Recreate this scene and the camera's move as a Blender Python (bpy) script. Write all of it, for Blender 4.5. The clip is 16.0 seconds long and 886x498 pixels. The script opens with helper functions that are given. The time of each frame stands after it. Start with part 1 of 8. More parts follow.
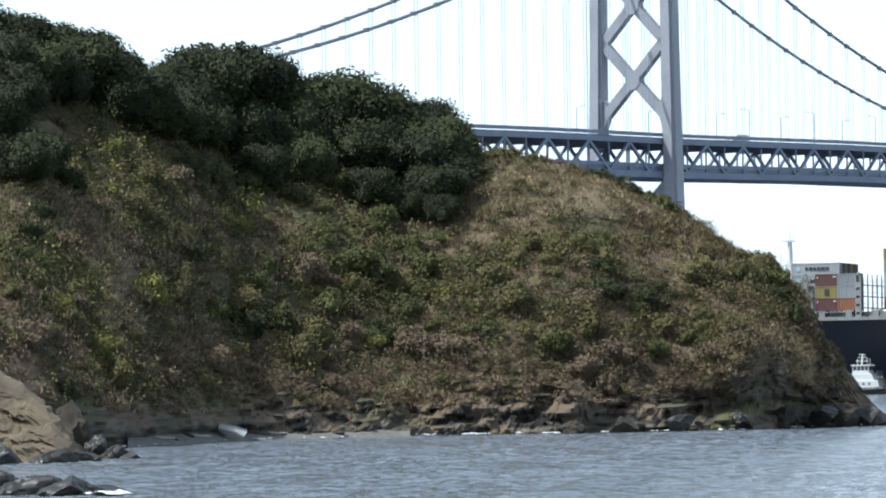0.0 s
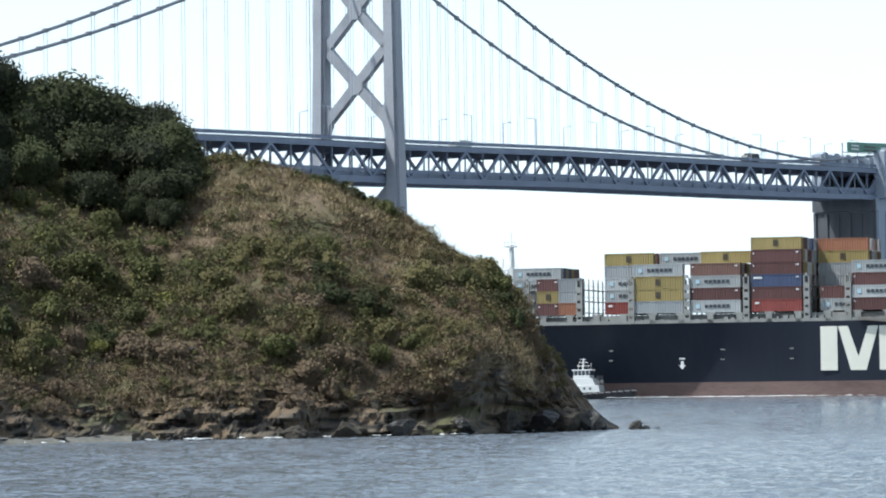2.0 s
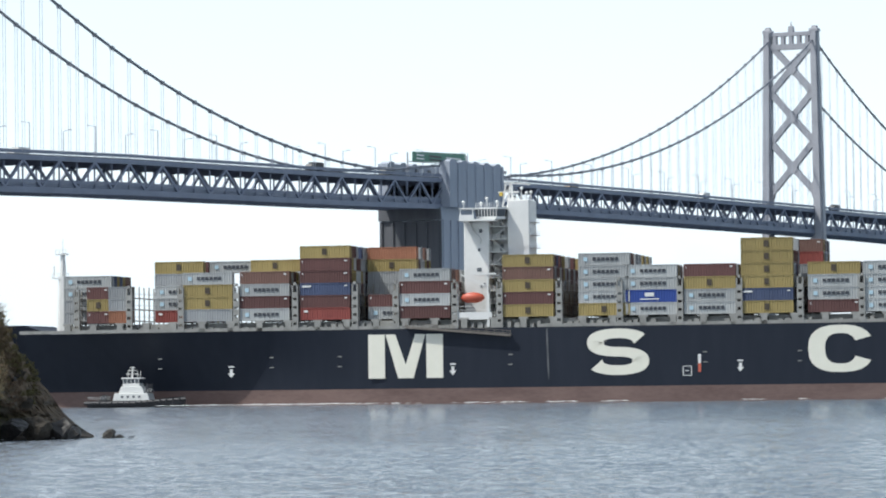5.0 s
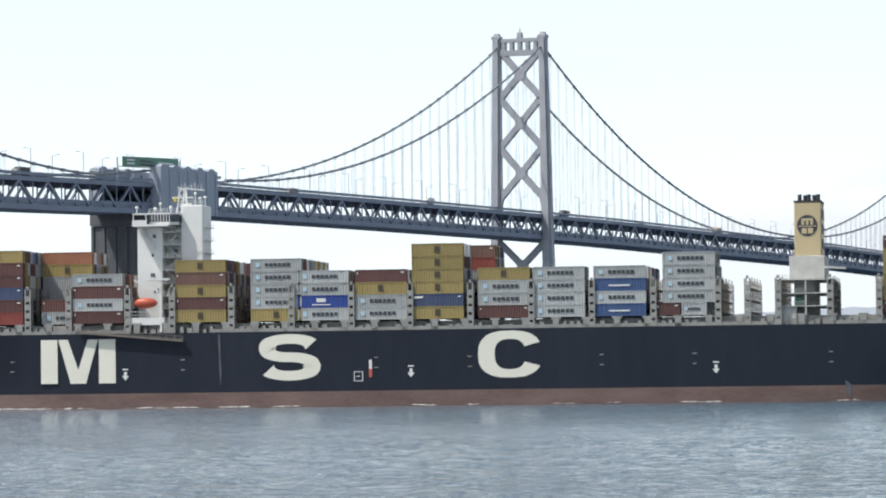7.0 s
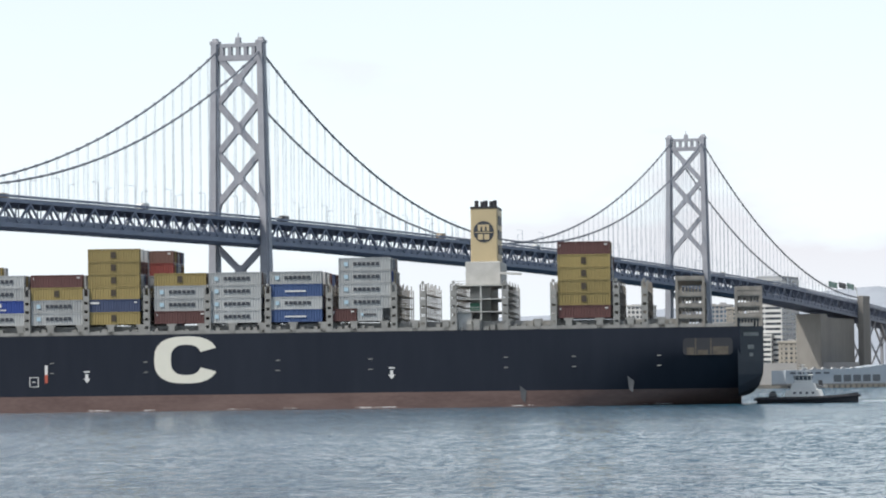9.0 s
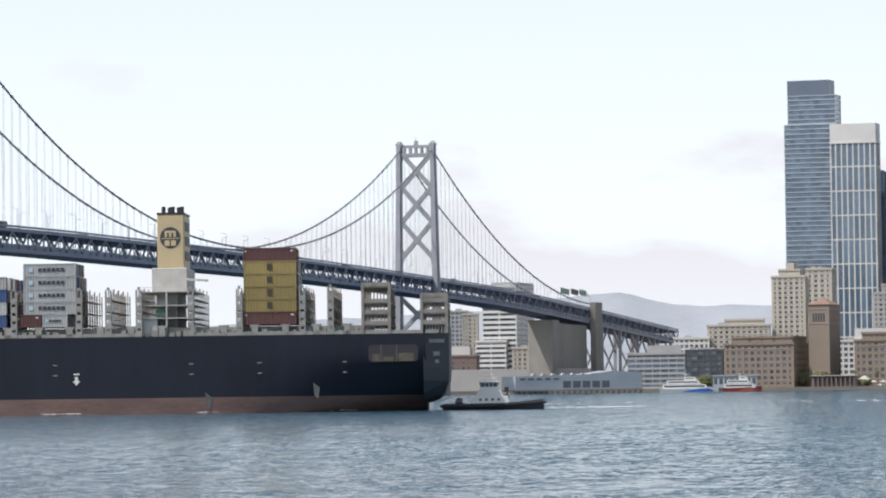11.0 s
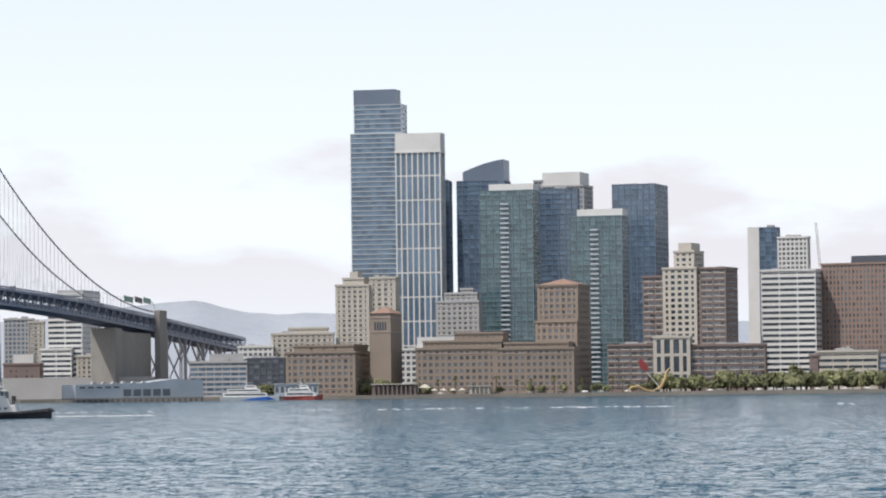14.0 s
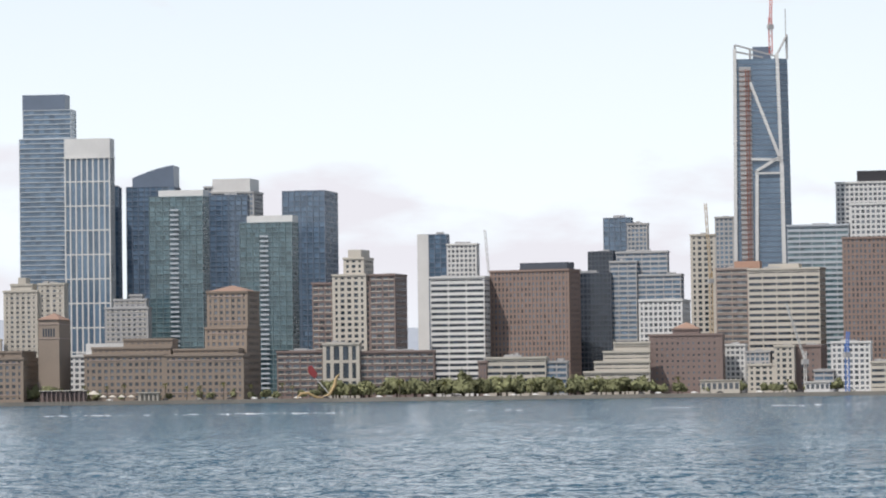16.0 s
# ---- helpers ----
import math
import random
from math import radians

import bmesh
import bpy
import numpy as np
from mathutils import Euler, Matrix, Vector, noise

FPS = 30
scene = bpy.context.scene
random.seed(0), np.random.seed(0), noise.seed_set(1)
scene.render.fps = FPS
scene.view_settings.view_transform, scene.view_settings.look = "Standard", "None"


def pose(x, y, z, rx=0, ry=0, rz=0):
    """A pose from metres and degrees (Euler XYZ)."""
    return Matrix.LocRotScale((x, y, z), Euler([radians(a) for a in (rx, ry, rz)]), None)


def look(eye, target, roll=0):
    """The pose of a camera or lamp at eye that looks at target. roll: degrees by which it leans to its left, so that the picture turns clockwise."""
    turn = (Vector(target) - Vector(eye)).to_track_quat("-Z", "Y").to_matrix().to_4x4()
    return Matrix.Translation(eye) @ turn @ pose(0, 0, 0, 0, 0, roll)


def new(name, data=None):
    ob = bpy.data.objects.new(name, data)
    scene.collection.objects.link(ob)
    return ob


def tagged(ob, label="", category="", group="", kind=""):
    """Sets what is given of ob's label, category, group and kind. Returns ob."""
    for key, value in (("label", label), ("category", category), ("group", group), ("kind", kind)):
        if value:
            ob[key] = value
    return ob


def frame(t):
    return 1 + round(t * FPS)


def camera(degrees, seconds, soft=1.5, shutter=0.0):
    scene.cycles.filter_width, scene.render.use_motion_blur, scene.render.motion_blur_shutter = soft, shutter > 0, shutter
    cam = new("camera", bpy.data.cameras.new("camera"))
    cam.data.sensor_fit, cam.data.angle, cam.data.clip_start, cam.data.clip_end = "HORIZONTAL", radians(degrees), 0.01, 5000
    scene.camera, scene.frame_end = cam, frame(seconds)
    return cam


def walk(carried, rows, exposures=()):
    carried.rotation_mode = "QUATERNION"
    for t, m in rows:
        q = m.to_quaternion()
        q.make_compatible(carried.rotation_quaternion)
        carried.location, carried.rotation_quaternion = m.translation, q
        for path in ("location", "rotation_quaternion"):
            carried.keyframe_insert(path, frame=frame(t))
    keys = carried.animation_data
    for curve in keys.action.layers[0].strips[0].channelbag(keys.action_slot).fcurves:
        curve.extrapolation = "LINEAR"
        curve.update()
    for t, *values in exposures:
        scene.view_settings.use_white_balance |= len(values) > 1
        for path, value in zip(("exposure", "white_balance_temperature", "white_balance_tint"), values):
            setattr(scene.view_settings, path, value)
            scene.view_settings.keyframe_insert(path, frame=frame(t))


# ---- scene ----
cam = camera(13.16, 16.0, soft=2.0)
EYE = 5.5
PATH = [  # seconds, metres along the shore, heading, tilt, lean
    (0.0, 0.0, -14.276, 1.911, -0.708),
    (0.5, 0.0, -13.394, 1.911, -0.705),
    (1.0, 0.0, -12.362, 1.922, -0.721),
    (1.5, 0.0, -11.276, 1.921, -0.723),
    (2.0, 0.0, -10.137, 1.932, -0.724),
    (2.5, 0.0, -8.961, 1.937, -0.725),
    (3.0, 0.0, -7.886, 1.945, -0.752),
    (3.5, 0.0, -6.814, 1.948, -0.746),
    (3.7, 0.0, -6.377, 1.958, -0.719),
    (4.1, 0.2, -5.560, 1.961, -0.712),
    (4.5, 4.1, -4.894, 1.965, -0.706),
    (4.9, 11.6, -4.377, 1.969, -0.699),
    (5.3, 20.5, -3.914, 1.972, -0.693),
    (5.8, 30.2, -3.305, 1.977, -0.684),
    (6.0, 32.9, -2.935, 1.981, -0.694),
    (6.5, 38.2, -2.071, 1.982, -0.690),
    (7.0, 43.5, -1.215, 1.993, -0.690),
    (7.5, 48.8, -0.233, 1.997, -0.692),
    (8.0, 54.1, 0.558, 2.004, -0.691),
    (8.5, 59.4, 1.424, 2.014, -0.723),
    (9.0, 64.7, 2.278, 2.020, -0.746),
    (9.2, 66.8, 2.603, 2.020, -0.758),
    (10.0, 73.2, 4.101, 2.037, -0.751),
    (10.6, 78.0, 5.211, 2.049, -0.746),
    (11.3, 83.6, 6.479, 2.063, -0.740),
    (11.5, 85.2, 6.878, 2.064, -0.734),
    (12.0, 89.2, 7.786, 2.069, -0.730),
    (12.5, 93.2, 8.625, 2.073, -0.729),
    (13.0, 96.7, 9.526, 2.079, -0.728),
    (13.5, 99.2, 10.687, 2.088, -0.722),
    (14.0, 100.7, 12.017, 2.100, -0.718),
    (14.5, 101.2, 13.332, 2.107, -0.722),
    (15.0, 101.2, 14.571, 2.117, -0.731),
    (15.5, 101.2, 15.774, 2.127, -0.744),
    (16.0, 101.2, 16.933, 2.136, -0.746),
]

walk(cam, [(t, look((s, 0, EYE), (s + math.sin(radians(a)), math.cos(radians(a)), EYE + math.tan(radians(p))), r))
           for t, s, a, p, r in PATH],
     exposures=((0.0, 0.44, 5750, 4), (2.0, 0.36, 5820, 4), (3.7, 0.28, 5980, 6), (7.0, 0.19, 6300, 8), (9.2, 0.12, 6380, 10), (12.0, 0.08, 6430, 13), (16.0, 0.06, 6430, 13)))

# ---- light ----
SUN_AWAY = Vector((-0.48, -0.23, 0.84)).normalized()
sun_data = bpy.data.lights.new("sun", "SUN")
sun_data.energy, sun_data.angle, sun_data.color = 4.0, radians(0.6), (1.0, 0.95, 0.87)
sun = new("sun", sun_data)
sun.matrix_world = look(SUN_AWAY * 900, (0, 0, 0))

world = bpy.data.worlds.new("sky")
scene.world = world
world.use_nodes = True
wn, wl = world.node_tree.nodes, world.node_tree.links
wn.clear()
sky = wn.new("ShaderNodeTexSky")
sky.sky_type, sky.sun_disc = "NISHITA", False
sky.sun_elevation = math.asin(SUN_AWAY.z)
sky.sun_rotation = math.atan2(SUN_AWAY.x, SUN_AWAY.y)
sky.dust_density, sky.air_density, sky.altitude = 2.5, 1.0, 0
tc = wn.new("ShaderNodeTexCoord")
sep = wn.new("ShaderNodeSeparateXYZ")
wl.new(tc.outputs["Generated"], sep.inputs[0])
stretch = wn.new("ShaderNodeMapping")
stretch.inputs["Scale"].default_value = (9, 9, 24)
wl.new(tc.outputs["Generated"], stretch.inputs[0])
puff = wn.new("ShaderNodeTexNoise")
puff.inputs["Scale"].default_value, puff.inputs["Detail"].default_value = 1.8, 10
wl.new(stretch.outputs[0], puff.inputs[0])
# low fog bank over the city: thicker near the horizon
low = wn.new("ShaderNodeMapRange")
low.inputs["From Min"].default_value, low.inputs["From Max"].default_value = 0.0, 0.068
low.inputs["To Min"].default_value, low.inputs["To Max"].default_value = 0.9, 0.0
wl.new(sep.outputs[2], low.inputs[0])
both = wn.new("ShaderNodeMath")
both.operation = "MULTIPLY_ADD"
both.inputs[1].default_value = 2.1
wl.new(puff.outputs["Fac"], both.inputs[0])
wl.new(low.outputs[0], both.inputs[2])
bank = wn.new("ShaderNodeMapRange")
bank.inputs["From Min"].default_value, bank.inputs["From Max"].default_value = 1.30, 1.56
wl.new(both.outputs[0], bank.inputs[0])
side = wn.new("ShaderNodeMapRange")
side.inputs["From Min"].default_value, side.inputs["From Max"].default_value = -0.10, 0.13
side.inputs["To Min"].default_value = 0.15
wl.new(sep.outputs[0], side.inputs[0])
over = wn.new("ShaderNodeMath")
over.operation = "MULTIPLY"
wl.new(bank.outputs[0], over.inputs[0])
wl.new(side.outputs[0], over.inputs[1])
# the lowest strip under the bank is bright again
under = wn.new("ShaderNodeMapRange")
under.inputs["From Min"].default_value, under.inputs["From Max"].default_value = 0.004, 0.034
under.inputs["To Min"].default_value = 0.25
wl.new(sep.outputs[2], under.inputs[0])
thin = wn.new("ShaderNodeMath")
thin.operation = "MULTIPLY"
wl.new(over.outputs[0], thin.inputs[0])
wl.new(under.outputs[0], thin.inputs[1])
veil = wn.new("ShaderNodeMixRGB")
haze = wn.new("ShaderNodeMapRange")
haze.inputs["From Min"].default_value, haze.inputs["From Max"].default_value = 0.045, 0.30
haze.inputs["To Min"].default_value, haze.inputs["To Max"].default_value = 0.74, 0.18
wl.new(sep.outputs[2], haze.inputs[0])
wl.new(haze.outputs[0], veil.inputs[0])
veil.inputs[2].default_value = (13.6, 14.9, 15.5, 1)
wl.new(sky.outputs[0], veil.inputs[1])
cloud = wn.new("ShaderNodeMixRGB")
cloud.inputs[2].default_value = (9.5, 9.5, 9.9, 1)
wl.new(thin.outputs[0], cloud.inputs[0])
wl.new(veil.outputs[0], cloud.inputs[1])
bg = wn.new("ShaderNodeBackground")
bg.inputs["Strength"].default_value = 0.085
wl.new(cloud.outputs[0], bg.inputs[0])
wo = wn.new("ShaderNodeOutputWorld")
wl.new(bg.outputs[0], wo.inputs[0])


# ---- materials ----
def surf(name, c1, c2, scale=1.0, rough=0.6, bump=0.0, metal=0.0, fine=8.0, obj=0.0, island=0.0, spec=0.5, stretch3=(1, 1, 1), coord="Object"):
    """Two-scale mottled surface between colours c1 and c2; obj / island: how much single objects or pieces vary."""
    m = bpy.data.materials.new(name)
    m.use_nodes = True
    n, l = m.node_tree.nodes, m.node_tree.links
    b = n["Principled BSDF"]
    tex = n.new("ShaderNodeTexCoord")
    mp = n.new("ShaderNodeMapping")
    mp.inputs["Scale"].default_value = stretch3
    l.new(tex.outputs[coord], mp.inputs[0])
    big, small = n.new("ShaderNodeTexNoise"), n.new("ShaderNodeTexNoise")
    for t, sc, det in ((big, scale, 5), (small, scale * fine, 3)):
        t.inputs["Scale"].default_value, t.inputs["Detail"].default_value = sc, det
        l.new(mp.outputs[0], t.inputs[0])
    mix = n.new("ShaderNodeMath")
    mix.operation = "MULTIPLY_ADD"
    l.new(small.outputs["Fac"], mix.inputs[0])
    mix.inputs[1].default_value = 0.6
    half = n.new("ShaderNodeMath")
    half.operation = "MULTIPLY_ADD"
    l.new(big.outputs["Fac"], half.inputs[0])
    half.inputs[1].default_value, half.inputs[2].default_value = 1.5, -0.55
    l.new(half.outputs[0], mix.inputs[2])
    ramp = n.new("ShaderNodeMixRGB")
    ramp.use_clamp = False
    cl = n.new("ShaderNodeClamp")
    l.new(mix.outputs[0], cl.inputs[0])
    l.new(cl.outputs[0], ramp.inputs[0])
    ramp.inputs[1].default_value, ramp.inputs[2].default_value = (*c1, 1), (*c2, 1)
    out = ramp.outputs[0]
    if obj or island:
        src = n.new("ShaderNodeObjectInfo").outputs["Random"] if obj else n.new("ShaderNodeNewGeometry").outputs["Random Per Island"]
        mr = n.new("ShaderNodeMapRange")
        k = obj or island
        mr.inputs["To Min"].default_value, mr.inputs["To Max"].default_value = 1 - k, 1 + k
        l.new(src, mr.inputs[0])
        hsv = n.new("ShaderNodeHueSaturation")
        l.new(mr.outputs[0], hsv.inputs["Value"])
        l.new(out, hsv.inputs["Color"])
        out = hsv.outputs[0]
    l.new(out, b.inputs["Base Color"])
    b.inputs["Roughness"].default_value, b.inputs["Metallic"].default_value = rough, metal
    b.inputs["Specular IOR Level"].default_value = spec
    if bump:
        bp = n.new("ShaderNodeBump")
        bp.inputs["Strength"].default_value, bp.inputs["Distance"].default_value = min(bump, 1), 0.05 * max(1, bump)
        l.new(mix.outputs[0], bp.inputs["Height"])
        l.new(bp.outputs[0], b.inputs["Normal"])
    return m


def shade(c, k):
    return tuple(min(1, v * k) for v in c)


def plain(name, c, rough=0.55, scale=0.3, metal=0.0, var=0.16, **kw):
    return surf(name, shade(c, 1 - var), shade(c, 1 + var), scale, rough, 0.0, metal, **kw)


STEEL = plain("bridge_paint", (0.31, 0.315, 0.345), 0.5, 0.12, island=0.06)
# truss shade put into the colour: bridge paint made darker and bluer
TRUSS_SHADED = plain("bridge_paint_shaded", (0.20, 0.226, 0.295), 0.55, 0.12, island=0.08)
CABLE = plain("cable_paint", (0.20, 0.21, 0.24), 0.5)
HANGER = plain("hanger_wire", (0.40, 0.44, 0.50), 0.4)
ASPHALT = plain("asphalt", (0.06, 0.06, 0.065), 0.9)
CONCRETE = surf("pier_concrete", (0.22, 0.21, 0.195), (0.33, 0.315, 0.29), 0.06, 0.85, stretch3=(1, 1, 0.3))
STEEL_PANEL = surf("anchorage_cladding", (0.30, 0.33, 0.39), (0.38, 0.41, 0.47), 0.07, 0.6, stretch3=(1, 1, 0.25))
DARK_CONCRETE = surf("dark_streaked_concrete", (0.055, 0.058, 0.066), (0.15, 0.152, 0.165), 0.12, 0.9, stretch3=(1, 1, 0.12), fine=5)
GREEN_SIGN = plain("road_sign_green", (0.03, 0.17, 0.11), 0.4)
DARK = plain("black_paint", (0.03, 0.03, 0.035), 0.5)
WHITE = plain("white_paint", (0.70, 0.70, 0.68), 0.45, var=0.06)
CREAM = plain("letter_cream", (0.74, 0.72, 0.62), 0.55, var=0.05)
NAVY = surf("hull_navy", (0.013, 0.017, 0.027), (0.023, 0.028, 0.041), 0.05, 0.5, stretch3=(1, 1, 0.2), spec=0.2)
BOOT = surf("hull_boot_red", (0.095, 0.056, 0.05), (0.19, 0.128, 0.112), 0.12, 0.7, stretch3=(0.6, 1, 2.0))
DECK_GREY = plain("deck_grey", (0.275, 0.272, 0.255), 0.65, 0.5, var=0.25)
ORANGE = plain("lifeboat_orange", (0.45, 0.085, 0.045), 0.45)
ROCK = surf("shore_rock", (0.014, 0.012, 0.010), (0.066, 0.054, 0.039), 0.6, 0.9, 1.0, fine=7)
WETROCK = surf("wet_rock", (0.010, 0.009, 0.008), (0.036, 0.031, 0.025), 0.8, 0.5, 1.0)
GLASS = surf("facade_glass", (0.062, 0.105, 0.16), (0.135, 0.20, 0.275), 0.05, 0.12, spec=0.8, island=0.3)
GLASS_DARK = surf("dark_glass", (0.02, 0.03, 0.042), (0.05, 0.065, 0.085), 0.06, 0.15, spec=0.7, island=0.4)
GLASS_GREEN = surf("green_glass", (0.042, 0.08, 0.10), (0.12, 0.185, 0.205), 0.06, 0.12, spec=0.8, island=0.38)
WINDOW = plain("window_pane", (0.115, 0.13, 0.15), 0.2, island=0.5)


# ---- building helpers ----
def box(bm, x0, x1, y0, y1, z0, z1):
    v = [bm.verts.new((x, y, z)) for z in (z0, z1) for x, y in ((x0, y0), (x1, y0), (x1, y1), (x0, y1))]
    for f in ((3, 2, 1, 0), (4, 5, 6, 7), (0, 1, 5, 4), (1, 2, 6, 5), (2, 3, 7, 6), (3, 0, 4, 7)):
        bm.faces.new([v[i] for i in f])
    return v


def beam(bm, a, b, w, d, up=(0, 0, 1)):
    """A straight bar from a to b, w wide across and d along up."""
    a, b, up = Vector(a), Vector(b), Vector(up)
    ax = (b - a).normalized()
    s = ax.cross(up).normalized() * w / 2
    u = s.cross(ax).normalized() * d / 2
    v = [bm.verts.new(p + i * s + j * u) for p in (a, b) for i, j in ((-1, -1), (1, -1), (1, 1), (-1, 1))]
    for f in ((0, 1, 2, 3), (7, 6, 5, 4), (4, 5, 1, 0), (5, 6, 2, 1), (6, 7, 3, 2), (7, 4, 0, 3)):
        bm.faces.new([v[i] for i in f])


def loft(bm, rings, closed=True, cap=True):
    """A skin through rings of equally many points. Returns the rows of vertices."""
    rows = [[bm.verts.new(p) for p in r] for r in rings]
    n = len(rings[0])
    for a, b in zip(rows, rows[1:]):
        for i in range(n if closed else n - 1):
            bm.faces.new((a[i], a[(i + 1) % n], b[(i + 1) % n], b[i]))
    if cap and closed:
        bm.faces.new(rows[0][::-1])
        bm.faces.new(rows[-1])
    return rows


def tube(bm, pts, r, n=8):
    rings = []
    for i, p in enumerate(pts):
        d = (Vector(pts[min(i + 1, len(pts) - 1)]) - Vector(pts[max(i - 1, 0)])).normalized()
        s = d.cross(Vector((0.13, 0.31, 0.94))).normalized()
        u = s.cross(d)
        rr = r[i] if isinstance(r, (list, tuple)) else r
        rings.append([Vector(p) + (s * math.cos(k * math.tau / n) + u * math.sin(k * math.tau / n)) * rr for k in range(n)])
    loft(bm, rings)


def mesh_of(name, bm, material, smooth=False, bevel=0.0):
    if bevel:
        bmesh.ops.bevel(bm, geom=list(bm.edges), offset=bevel, segments=1, affect="EDGES")
    bmesh.ops.recalc_face_normals(bm, faces=bm.faces)
    me = bpy.data.meshes.new(name)
    bm.to_mesh(me)
    bm.free()
    for m in material if isinstance(material, (list, tuple)) else (material,):
        me.materials.append(m)
    if smooth:
        me.shade_smooth()
    return me


def put(name, mesh, parent=None, m=None, label=""):
    ob = new(name, mesh)
    if parent is not None:
        ob.parent = parent
    if m is not None:
        ob.matrix_basis = m
    return tagged(ob, label)


def part(name, bm, material, parent, label="", smooth=False, bevel=0.0):
    return put(name, mesh_of(name, bm, material, smooth, bevel), parent, None, label)


def thing(name, label, category, m=None, group="", kind=""):
    ob = new(name)
    ob.empty_display_size = 0.5
    if m is not None:
        ob.matrix_basis = m
    return tagged(ob, label, category, group, kind)


def span(a, b, w, d):
    """The pose that lays a unit bar (1 m along x, centred across) from a to b."""
    a, b = Vector(a), Vector(b)
    x = b - a
    ln = x.length
    x.normalize()
    y = Vector((0, 0, 1)).cross(x)
    y = y.normalized() if y.length > 1e-4 else Vector((0, 1, 0))
    z = x.cross(y)
    m = Matrix((x, y, z)).transposed().to_4x4()
    return Matrix.Translation(a) @ m @ Matrix.Diagonal((ln, w, d, 1))


def unit_bar(name, material):
    bm = bmesh.new()
    box(bm, 0, 1, -0.5, 0.5, -0.5, 0.5)
    return mesh_of(name, bm, material)


def curve_value(table, x):
    return float(np.interp(x, [p[0] for p in table], [p[1] for p in table]))


# ---- water ----
def water_material():
    m = bpy.data.materials.new("bay_water")
    m.use_nodes = True
    n, l = m.node_tree.nodes, m.node_tree.links
    b = n["Principled BSDF"]
    g = n.new("ShaderNodeTexCoord")
    col = n.new("ShaderNodeMixRGB")
    col.inputs[1].default_value, col.inputs[2].default_value = (0.012, 0.052, 0.086, 1), (0.022, 0.078, 0.120, 1)
    drift = n.new("ShaderNodeTexNoise")
    drift.inputs["Scale"].default_value, drift.inputs["Detail"].default_value = 0.012, 4
    l.new(g.outputs["Object"], drift.inputs[0])
    l.new(drift.outputs["Fac"], col.inputs[0])
    # stronger sky reflection towards the headland, mixed into the colour as a paler tone
    sx = n.new("ShaderNodeSeparateXYZ")
    l.new(g.outputs["Object"], sx.inputs[0])
    near_head = n.new("ShaderNodeMapRange")
    near_head.inputs["From Min"].default_value, near_head.inputs["From Max"].default_value = 170, -60
    l.new(sx.outputs[0], near_head.inputs[0])
    sky_pale = n.new("ShaderNodeMixRGB")
    sky_pale.inputs[2].default_value = (0.165, 0.185, 0.215, 1)
    l.new(near_head.outputs[0], sky_pale.inputs[0])
    l.new(col.outputs[0], sky_pale.inputs[1])
    col = sky_pale
    b.inputs["Roughness"].default_value = 0.11
    b.inputs["IOR"].default_value = 1.33
    b.inputs["Specular IOR Level"].default_value = 0.28
    # fine wind chop: small random tilts of the surface at two sizes
    geo = n.new("ShaderNodeNewGeometry")
    last = geo.outputs["Normal"]
    for sc, tilt in ((0.09, 0.3), (0.45, 1.3), (1.5, 2.1), (4.4, 2.4)):
        mp = n.new("ShaderNodeMapping")
        mp.inputs["Scale"].default_value = (0.8, 1.0, 1.0)
        mp.inputs["Rotation"].default_value = (0, 0, 0.35 + sc)
        l.new(g.outputs["Object"], mp.inputs[0])
        t = n.new("ShaderNodeTexNoise")
        t.inputs["Scale"].default_value, t.inputs["Detail"].default_value = sc, 3
        l.new(mp.outputs[0], t.inputs[0])
        mid = n.new("ShaderNodeVectorMath")
        mid.operation = "SUBTRACT"
        l.new(t.outputs["Color"], mid.inputs[0])
        mid.inputs[1].default_value = (0.5, 0.5, 0.5)
        tl = n.new("ShaderNodeVectorMath")
        tl.operation = "MULTIPLY"
        l.new(mid.outputs[0], tl.inputs[0])
        tl.inputs[1].default_value = (tilt, tilt, 0)
        ad = n.new("ShaderNodeVectorMath")
        l.new(last, ad.inputs[0])
        l.new(tl.outputs[0], ad.inputs[1])
        last = ad.outputs[0]
    unit = n.new("ShaderNodeVectorMath")
    unit.operation = "NORMALIZE"
    l.new(last, unit.inputs[0])
    l.new(unit.outputs[0], b.inputs["Normal"])
    # scattered small whitecaps
    fm = n.new("ShaderNodeMapping")
    fm.inputs["Scale"].default_value = (0.30, 0.9, 1.0)
    l.new(g.outputs["Object"], fm.inputs[0])
    f = n.new("ShaderNodeTexNoise")
    f.inputs["Scale"].default_value, f.inputs["Detail"].default_value = 0.42, 5
    l.new(fm.outputs[0], f.inputs[0])
    fr = n.new("ShaderNodeMapRange")
    fr.inputs["From Min"].default_value, fr.inputs["From Max"].default_value = 0.735, 0.79
    l.new(f.outputs["Fac"], fr.inputs[0])
    fmix = n.new("ShaderNodeMixRGB")
    l.new(fr.outputs[0], fmix.inputs[0])
    l.new(col.outputs[0], fmix.inputs[1])
    fmix.inputs[2].default_value = (0.8, 0.82, 0.82, 1)
    l.new(fmix.outputs[0], b.inputs["Base Color"])
    return m




